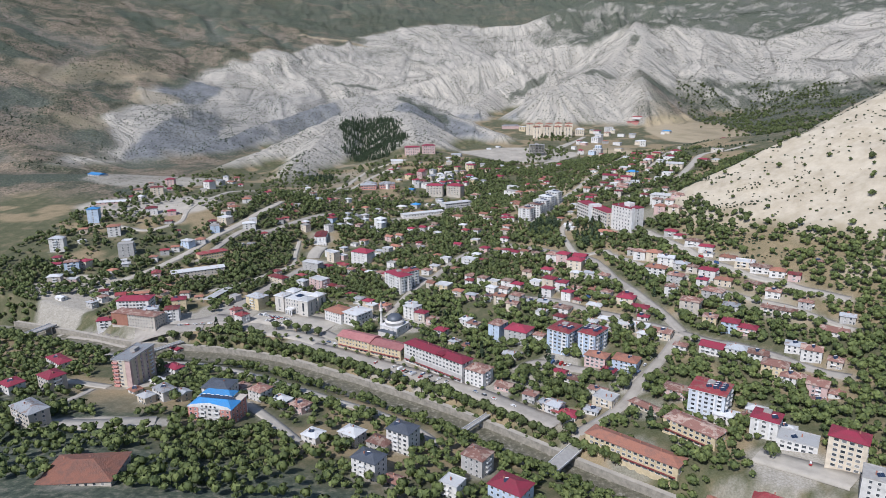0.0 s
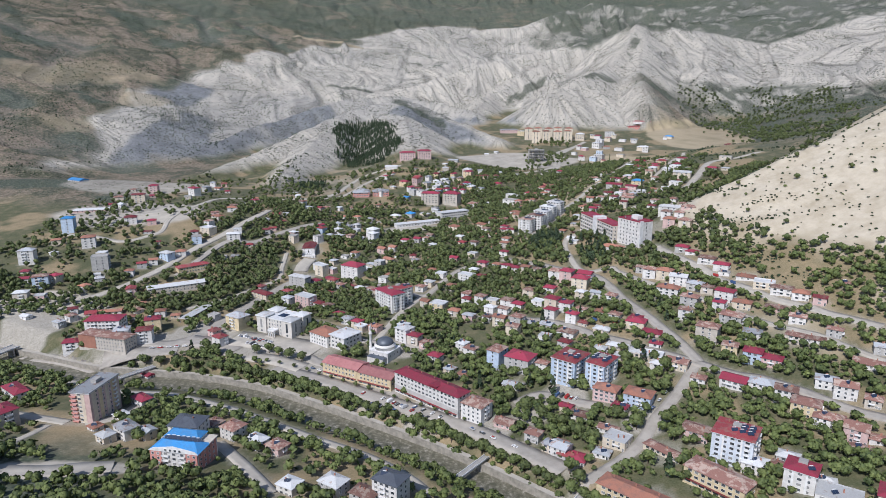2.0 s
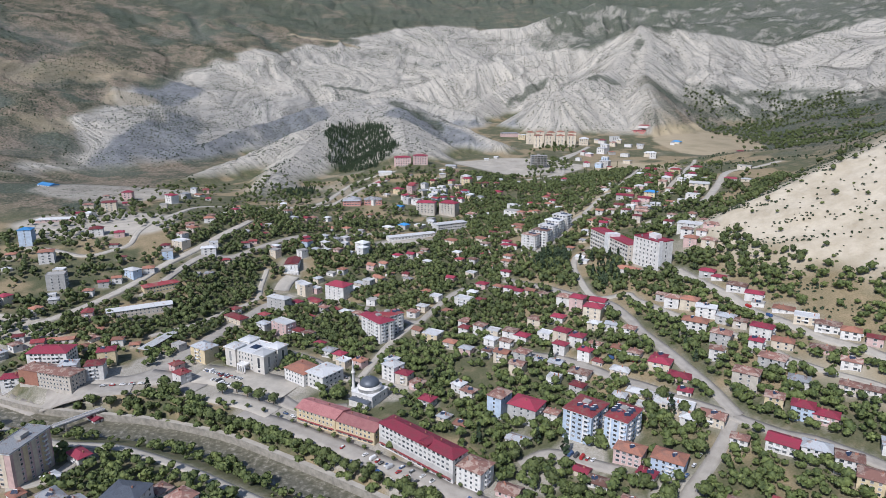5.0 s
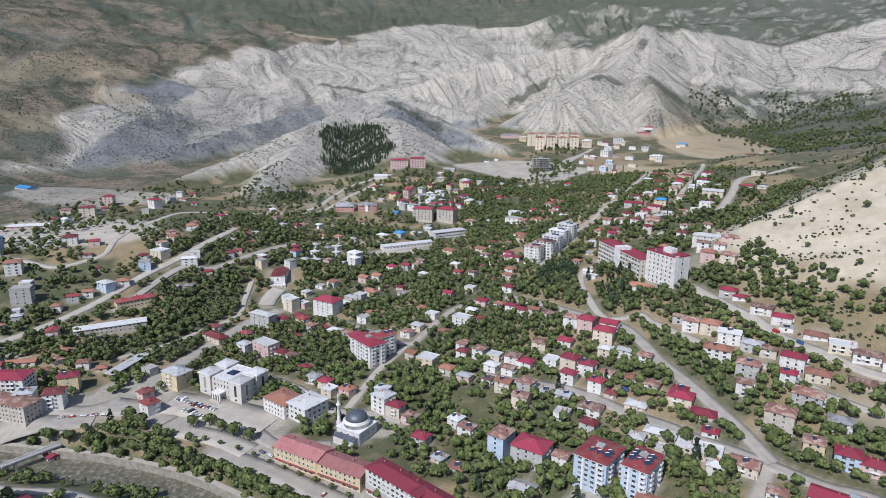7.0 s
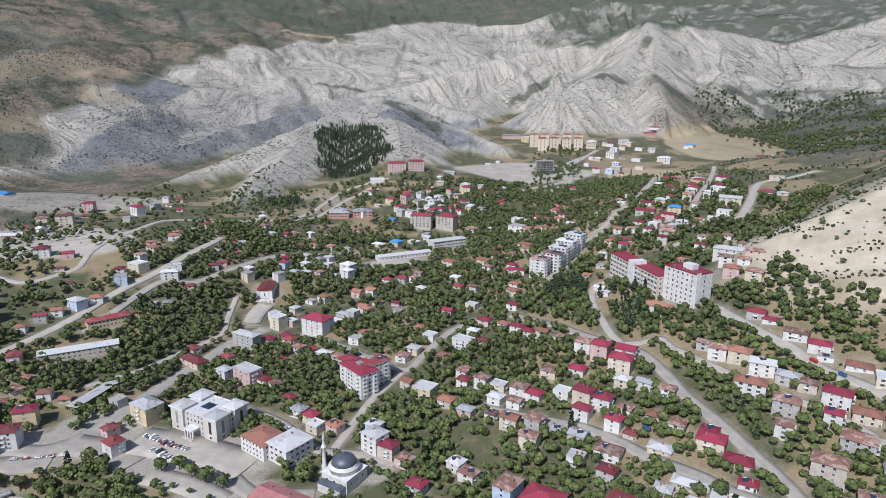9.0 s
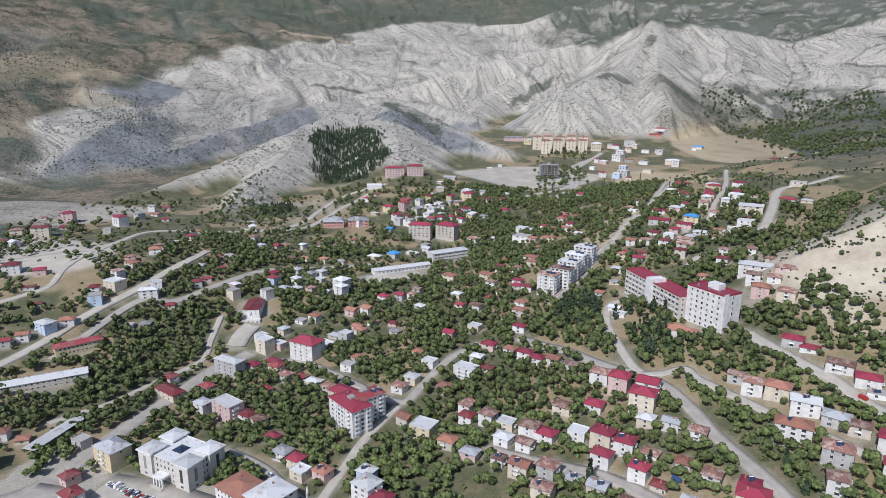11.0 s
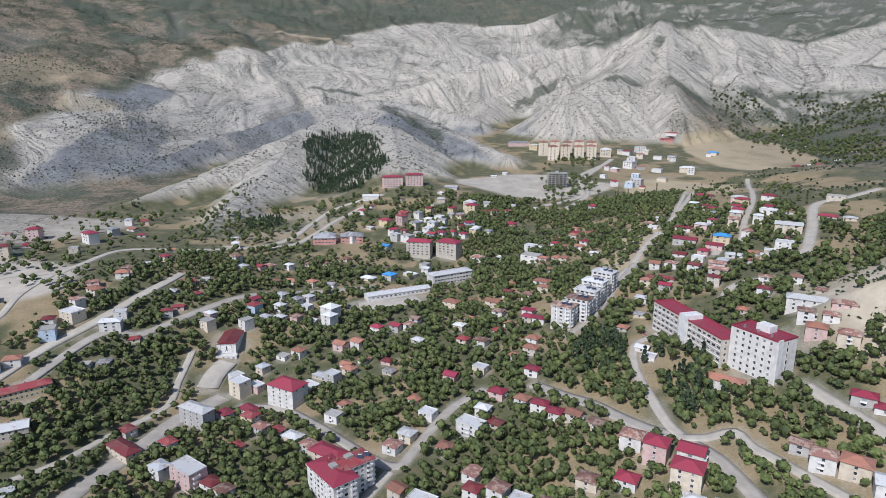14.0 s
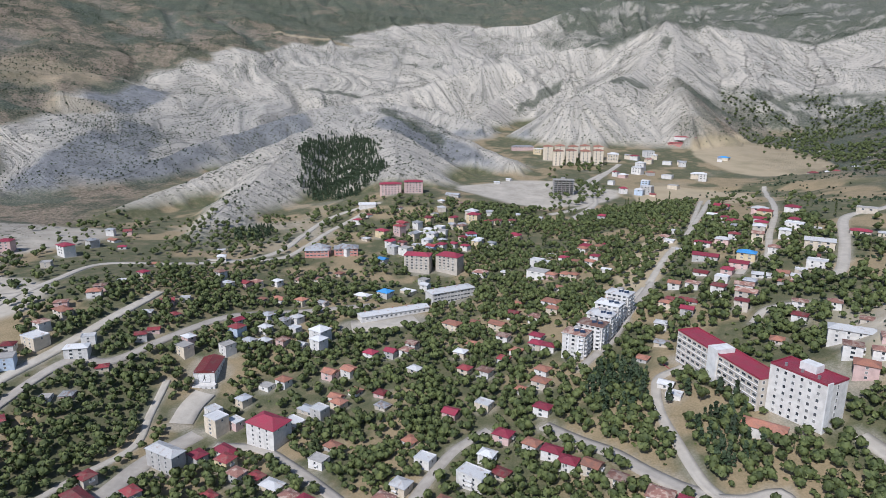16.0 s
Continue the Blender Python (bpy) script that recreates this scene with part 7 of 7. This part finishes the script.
def limb_mesh(seed, height, spread):
    bm = bmesh.new()
    r = random.Random(seed)

    def tube(p, q, a, b):
        d = (q - p).normalized()
        s = d.orthogonal().normalized()
        t = d.cross(s)
        r0 = [bm.verts.new(p + (s * math.cos(k * 1.2566) + t * math.sin(k * 1.2566)) * a) for k in range(5)]
        r1 = [bm.verts.new(q + (s * math.cos(k * 1.2566) + t * math.sin(k * 1.2566)) * b) for k in range(5)]
        for k in range(5):
            bm.faces.new((r0[k], r0[(k + 1) % 5], r1[(k + 1) % 5], r1[k]))
    fork = Vector((r.uniform(-0.2, 0.2), r.uniform(-0.2, 0.2), height * 0.45))
    tube(Vector((0, 0, -0.6)), fork, height * 0.035, height * 0.024)
    for k in range(5):
        a = k * 1.2566 + r.uniform(-0.4, 0.4)
        tube(fork - Vector((0, 0, 0.15 * k)), fork + Vector((math.cos(a) * spread, math.sin(a) * spread, height * r.uniform(0.2, 0.4))), height * 0.018, height * 0.006)
    me = bpy.data.meshes.new("trunk")
    bm.to_mesh(me)
    bm.free()
    me.materials.append(BARK)
    return me


def quads_mesh(name, v, f, mat):
    me = bpy.data.meshes.new(name)
    me.vertices.add(len(v))
    me.vertices.foreach_set("co", v.astype(np.float32).ravel())
    me.loops.add(f.size)
    me.loops.foreach_set("vertex_index", f.ravel().astype(np.int32))
    me.polygons.add(len(f))
    me.polygons.foreach_set("loop_start", (np.arange(len(f)) * 4).astype(np.int32))
    me.update(calc_edges=True)
    me.materials.append(mat)
    return me


def broad(seed, h=8.0):
    r = random.Random(seed)
    lobes = [(0, 0, h * 0.62, h * 0.30, h * 0.32)]
    for k in range(6):
        a = k * 1.05 + r.uniform(-0.4, 0.4)
        s = r.uniform(0.18, 0.30) * h
        lobes.append((math.cos(a) * s, math.sin(a) * s, h * r.uniform(0.42, 0.72), h * r.uniform(0.16, 0.25), h * r.uniform(0.15, 0.24)))
    return lobes


BROAD = [leaves(s, broad(s), 52, 0.44, 1.1) for s in range(6)]
CLUMP = [leaves(s, broad(s), 14, 0.72, 1.15) for s in range(6)]
CLUMP_FAR = [leaves(s, broad(s), 5, 1.0, 1.2) for s in range(6)]
DOT = [leaves(70 + s, [(0, 0, 0.7, 1.0, 0.8)], 4, 0.9) for s in range(3)]
BUSH = [leaves(30 + s, [(0, 0, 0.8, 1.2, 0.9), (0.9, 0.4, 0.6, 0.8, 0.6)], 12, 0.55) for s in range(3)]
CONE = [leaves(40 + s, [(0, 0, 1.8 + k * 1.5, 2.2 - k * 0.34, 1.1) for k in range(6)], 6, 0.95) for s in range(2)]
POPLAR = [leaves(50 + s, [(0, 0, 2.5 + k * 2.0, 1.2 - 0.13 * k, 1.6) for k in range(6)], 15, 0.5) for s in range(2)]
TRUNK = [limb_mesh(s, 8.0, 1.9) for s in range(3)]
CROWN = [quads_mesh("crown", v, f, LEAF) for v, f in BROAD]
CROWN_CONE = [quads_mesh("crown", v, f, NEEDLE) for v, f in CONE]

# ground that is taken: a coarse map of streets, buildings and water
MX0, MY0, CELL = -640.0, 120.0, 2.0
TAKEN = np.zeros((620, 620), bool)


def block_out(x, y, r):
    i0, i1 = int((x - r - MX0) / CELL), int((x + r - MX0) / CELL) + 1
    j0, j1 = int((y - r - MY0) / CELL), int((y + r - MY0) / CELL) + 1
    if i1 <= 0 or j1 <= 0 or i0 >= TAKEN.shape[1] or j0 >= TAKEN.shape[0]:
        return
    i0, j0 = max(i0, 0), max(j0, 0)
    I, J = np.meshgrid(np.arange(i0, min(i1, TAKEN.shape[1])), np.arange(j0, min(j1, TAKEN.shape[0])))
    TAKEN[J, I] |= (MX0 + I * CELL - x) ** 2 + (MY0 + J * CELL - y) ** 2 < r * r


for _x, _y, _r in SITES:
    block_out(_x, _y, _r * 0.86 + 1.8)
for _ln, _h in ROADS:
    for _x, _y in _ln:
        block_out(_x, _y, _h + 3.2)
for _x, _y in resample(RIVER[1:16], 3.0):
    block_out(_x, _y, 11.5)
for _x, _y, _r in ((-175, 575, 20), (-150, 566, 18), (-60, 480, 12), (-35, 463, 12), (0, 455, 9), (20, 440, 7), (70, 478, 9), (112, 470, 8), (-260, 600, 14), (-225, 640, 12),
                   (-230, 405, 24), (-190, 400, 12), (-255, 415, 22), (-140, 376, 10), (185, 320, 16), (170, 330, 10), (-370, 590, 26), (-400, 600, 24), (-222, 371, 14), (-195, 372, 12), (-250, 368, 14), (-222, 412, 22), (135, 735, 14), (120, 790, 10)):
    block_out(_x, _y, _r)


# trodden, paved yards round the buildings and dusty verges by the streets
_yard = np.zeros(GX.shape)
_wob = 5 * (fbm(GX / 11, GY / 11, 3, 111) - 0.5)


def yard_round(x, y, r, k):
    i0, i1 = np.searchsorted(gx_, (x - r - 8, x + r + 8))
    j0, j1 = np.searchsorted(gy_, (y - r - 8, y + r + 8))
    d = np.hypot(GX[j0:j1, i0:i1] - x, GY[j0:j1, i0:i1] - y) + _wob[j0:j1, i0:i1]
    _yard[j0:j1, i0:i1] = np.maximum(_yard[j0:j1, i0:i1], k * np.clip((r - d) / 3 + 0.5, 0, 1))


for _i, (_x, _y, _r) in enumerate(SITES):
    yard_round(_x, _y, min(_r, 17) + (-0.5, -1.5, 1.0)[_i % 3], 0.5)
for _ln, _h in ROADS:
    for _x, _y in _ln:
        yard_round(_x, _y, _h + 0.6, 0.6)
for _x, _y, _r in ((-175, 575, 26), (-230, 600, 30), (-265, 575, 24), (-60, 490, 20), (-20, 462, 20), (-110, 530, 22), (20, 445, 18), (75, 470, 16), (-390, 600, 30), (-300, 545, 18), (180, 325, 20), (-130, 575, 24), (50, 455, 14), (-45, 560, 14), (120, 430, 14)):
    yard_round(_x, _y, _r, 0.95)
ground_mesh.attributes.new("yard", "FLOAT", "POINT").data.foreach_set("value", _yard.astype(np.float32).ravel())


def is_free(x, y):
    i, j = ((x - MX0) / CELL).astype(int), ((y - MY0) / CELL).astype(int)
    ok = (i >= 0) & (j >= 0) & (i < TAKEN.shape[1]) & (j < TAKEN.shape[0])
    return np.where(ok, ~TAKEN[np.clip(j, 0, TAKEN.shape[0] - 1), np.clip(i, 0, TAKEN.shape[1] - 1)], True)


# thick groves: middle, half axes
GROVES = ((-250, 775, 40, 75), (-215, 730, 22, 40), (-280, 850, 40, 30), (40, 466, 26, 24), (20, 478, 14, 26), (128, 500, 22, 20), (-130, 550, 26, 14), (-175, 435, 50, 22), (-120, 420, 30, 22), (-225, 470, 22, 14),
          (-105, 690, 28, 30), (-120, 665, 26, 24), (60, 430, 26, 16), (100, 395, 16, 14), (145, 720, 14, 26), (130, 752, 14, 18), (150, 425, 22, 12), (215, 400, 24, 20), (240, 525, 24, 16), (255, 500, 18, 14),
          (0, 850, 36, 18), (60, 940, 18, 24), (40, 1010, 30, 16), (120, 1050, 13, 40), (190, 1180, 15, 60), (-160, 880, 60, 26), (-240, 950, 50, 30), (215, 800, 24, 34), (240, 850, 30, 40), (-330, 660, 26, 26), (-20, 760, 30, 40),
          (-40, 600, 16, 16), (100, 520, 14, 22), (10, 540, 22, 20), (190, 560, 14, 24), (-100, 500, 30, 5), (-60, 480, 26, 5))


def grove(x, y):
    out = np.zeros(np.shape(x))
    for cx, cy, a, b in GROVES:
        out = np.maximum(out, np.clip(1.5 - ((x - cx) / a) ** 2 - ((y - cy) / b) ** 2, 0, 1))
    return out


def scatter(n, x0, x1, y0, y1, density, seed, gap):
    """Places at random, thinned by density (0..1) and kept gap metres apart."""
    r = np.random.RandomState(seed)
    x, y = r.uniform(x0, x1, n), r.uniform(y0, y1, n)
    keep = (r.uniform(0, 1, n) < density(x, y)) & is_free(x, y)
    x, y = x[keep], y[keep]
    seen, out = set(), []
    for a, b in zip(x, y):
        c = (int(a / gap), int(b / gap))
        if c not in seen:
            seen.add(c)
            out.append((a, b))
    return np.array(out)


def town_density(x, y):
    z = lie(x, y) - town_base(x, y)
    n = fbm(x / 45, y / 45, 3, 61)
    d = np.clip((n - 0.31) * 4.6, 0.08, 0.95)
    d = np.where((x < -330) & (y > 700), d * 0.25, d)
    d = np.where((y > 960) & (x < -60), d * np.where((y > 1010) & (x < -90), 0.15, 0.45), d)
    d = np.where((x > 215) & (y < 700) & (z > 4), d * 0.7, d)
    d = np.where((x > 30) & (y < 720) & (y > 430) & (z < 30) & (x < 262), np.clip(d + 0.4, 0, 0.95), d)
    d = np.where((y > 560) & (y < 1000) & (x > -230) & (x < 260), np.clip(d + 0.08, 0, 0.95), d)
    d = np.where((x > 130) & (x < 345) & (y > 800) & (y < 1250), np.clip(d * 0.7, 0, 0.5), d)
    upper = (y > 800) & (y < 1250) & (x < 345) & (z < 34)
    d = np.where((z > 14) & ((x > 262) | (y > 720) | (y < 430)) & ~upper, 0.015, d)
    south = -river_gap(x, y)
    d = np.where(south > 100, np.clip((n - 0.30) * 4.5, 0.15, 0.9), np.where(south > 10, d * 0.7, d))
    d = np.where((y > 840) & (x > -80) & (x < 260), d * 0.8, d)
    return np.maximum(d, grove(x, y) * (z < 20))


def place_all(name, label, spots, kinds, mat, seed, lo, hi):
    """One joined mesh of many crowns."""
    r = np.random.RandomState(seed)
    V, F, base = [], [], 0
    z = lie(spots[:, 0], spots[:, 1])
    for (x, y), zz in zip(spots, z):
        v, f = kinds[r.randint(len(kinds))]
        s, a = r.uniform(lo, hi), r.uniform(0, 6.283)
        c, q = math.cos(a) * s, math.sin(a) * s
        w = np.empty_like(v)
        w[:, 0] = v[:, 0] * c - v[:, 1] * q + x
        w[:, 1] = v[:, 0] * q + v[:, 1] * c + y
        w[:, 2] = v[:, 2] * s * r.uniform(0.85, 1.1) + zz
        V.append(w)
        F.append(f + base)
        base += len(v)
    ob = new(name, quads_mesh(name, np.concatenate(V), np.concatenate(F), mat))
    return tagged(ob, label, "trees", kind="stuff")


def tree(x, y, s, k, cone=False):
    ob = root("tree", x, y, gz(x, y), (x * 37 + y * 17) % 360, "dark green conifer beside the street" if cone else "leafy green broadleaf tree in full summer leaf", "tree", "street trees")
    ob.scale = (s, s, s * (0.9 + 0.2 * ((x * 7.3) % 1)))
    piece("trunk", TRUNK[k % 3], ob)
    piece("crown", (CROWN_CONE if cone else CROWN)[k % (2 if cone else 6)], ob)


# the avenue along the river wall, then garden trees nearest the flight
_k = 0
for _off, _gap in ((18.5, 7.0), (37.0, 11.0), (-13.5, 6.0), (-23.0, 8.0)):
    _ln = resample(RIVER[5:14], _gap)
    _t = np.gradient(_ln, axis=0)
    _t /= np.linalg.norm(_t, axis=1)[:, None]
    for _i, (_p, _q) in enumerate(zip(_ln, _t)):
        if _p[0] < -200 and (_i % 2 or _off > 30):
            continue
        tree(_p[0] - _q[1] * _off, _p[1] + _q[0] * _off, {18.5: 1.25, 37.0: 0.5, -13.5: 0.42, -23.0: 0.5}[_off] * rng.uniform(0.85, 1.15), _k)
        _k += 1
for _x, _y in ((111, 391), (119, 378), (131, 408), (70, 382), (66, 390), (84, 418), (104, 437), (113, 424), (131, 424), (5, 499), (16, 492), (28, 468), (37, 473), (47, 460), (56, 448), (65, 460), (68, 436), (76, 424), (60, 486), (67, 472),
               (128, 372), (174, 334), (142, 491), (133, 506), (139, 455), (130, 480), (122, 494), (124, 510), (134, 492), (146, 478), (-150, 555), (-140, 550), (-160, 562), (-128, 545), (-170, 560), (-205, 560), (-215, 566), (-225, 560)):
    tree(_x, _y, rng.uniform(1.15, 1.5), _k, cone=_k % 9 == 0)
    _k += 1
for _x, _y in ((122, 743), (134, 748), (139, 740), (150, 742), (156, 734), (146, 718), (138, 716), (143, 704), (156, 696), (104, 764), (108, 750), (95, 754), (89, 762), (112, 784), (80, 746)):
    tree(_x, _y, rng.uniform(0.9, 1.4), _k, cone=_k % 3 != 0)
    _k += 1
spots = scatter(70000, -520, 440, 280, 1300, town_density, 5, 5.2)
_near = [i for i, (a, b) in enumerate(spots) if -150 < a < 215 and 400 < b < 600][: 290 - _k]
for _i in _near:
    tree(spots[_i][0], spots[_i][1], rng.uniform(0.7, 1.3), _i, cone=_i % 11 == 0)
_rest = np.delete(spots, _near, axis=0)
_low = -river_gap(_rest[:, 0], _rest[:, 1]) > 70
place_all("garden_trees", "leafy green garden trees among the nearer houses", _rest[~_low & (_rest[:, 1] < 640)], CLUMP, LEAF, 3, 0.5, 1.1)
place_all("garden_trees", "leafy green garden trees across the upper town", _rest[~_low & (_rest[:, 1] >= 640)], CLUMP_FAR, LEAF, 3, 0.5, 1.1)
place_all("hillside_woods", "mixed green scrub woods on the near hillside", _rest[_low & (_rest[:, 1] > 270)], CLUMP_FAR, LEAF, 19, 0.5, 1.1)
place_all("shrubs", "low green shrubs and vines between the houses", scatter(22000, -520, 440, 280, 1300, lambda x, y: 0.55 * np.clip(town_density(x, y) + 0.1, 0, 1), 6, 4.0), BUSH, LEAF, 4, 0.5, 1.3)


def pine_density(x, y):
    a = np.clip(1.3 - ((x - 100) / 20) ** 2 - ((y - 768) / 30) ** 2, 0, 1)
    b = np.clip(1.3 - ((x - 140) / 18) ** 2 - ((y - 705) / 26) ** 2, 0, 0.5)
    c = np.clip(1.4 - ((x + 205 + 0.25 * (y - 1500)) / 62) ** 2 - ((y - 1515) / 150) ** 2 + 1.2 * (fbm(x / 40, y / 40, 3, 66) - 0.5), 0, 1)
    d = np.clip(1.2 - ((x + 255) / 20) ** 2 - ((y - 1183) / 35) ** 2 + 1.2 * (fbm(x / 40, y / 40, 3, 67) - 0.5), 0, 0.3)
    return np.maximum(np.maximum(a, b), np.maximum(c, d))


place_all("pines", "dark green planted pines on the slopes", scatter(90000, -330, 200, 660, 1700, pine_density, 8, 5.0), CONE, NEEDLE, 9, 0.6, 1.05)
place_all("poplars", "tall narrow poplars along the stream", scatter(1900, 10, 420, 820, 1290, lambda x, y: 0.12 * (fbm(x / 60, y / 60, 3, 71) > 0.56), 10, 6.0), POPLAR, LEAF, 11, 0.8, 1.3)


def scrub_density(x, y):
    n = fbm(x / 90, y / 90, 4, 81)
    over = lie(x, y) - town_base(x, y)
    d = np.clip((n - 0.44) * 1.6, 0.02, 0.5)
    d = np.where((x < -500 - 0.1 * (y - 1500)) | (y > 2700), np.clip((n - 0.45) * 6, 0.03, 1), d)
    return d * (over > 8)


place_all("hill_scrub", "scattered dark scrub on the bare hills", scatter(130000, -1700, 1500, 1000, 3500, scrub_density, 12, 6.0), DOT, NEEDLE, 13, 0.7, 1.8)
def sand_density(x, y):
    rows = (np.sin((y + 0.55 * x) / 5.5 + 2.5 * vnoise(x / 30, y / 30, 93)) > 0.55) * (fbm(x / 38, y / 38, 3, 91) > 0.5)
    edge = np.clip(1 - (x - 240 - 0.22 * (y - 640)) / 75, 0, 1)
    return np.clip(rows * (0.12 + 0.85 * edge) + 0.03, 0, 1)


place_all("sand_scrub", "rows of dark scrub on the sandy slope", scatter(22000, 235, 470, 560, 960, sand_density, 14, 3.0), BUSH, NEEDLE, 15, 0.45, 1.0)


def valley_density(x, y):
    n = fbm(x / 110, y / 110, 4, 101)
    over = lie(x, y) - town_base(x, y)
    e = np.clip((x - 620 - 0.1 * (y - 1700)) / 160, 0, 1) * (over < 90)
    m = np.clip(1 - np.abs(x - 130 - 0.17 * (y - 1100)) / 60, 0, 1) * (y > 1200) * (y < 1750)
    return np.clip((n - 0.40) * 4, 0, 1) * np.maximum(e, m)


place_all("valley_trees", "green woods along the far valley floor", scatter(30000, 60, 1900, 1200, 2700, valley_density, 16, 8.0), CLUMP_FAR[:3], LEAF, 17, 0.7, 1.3)
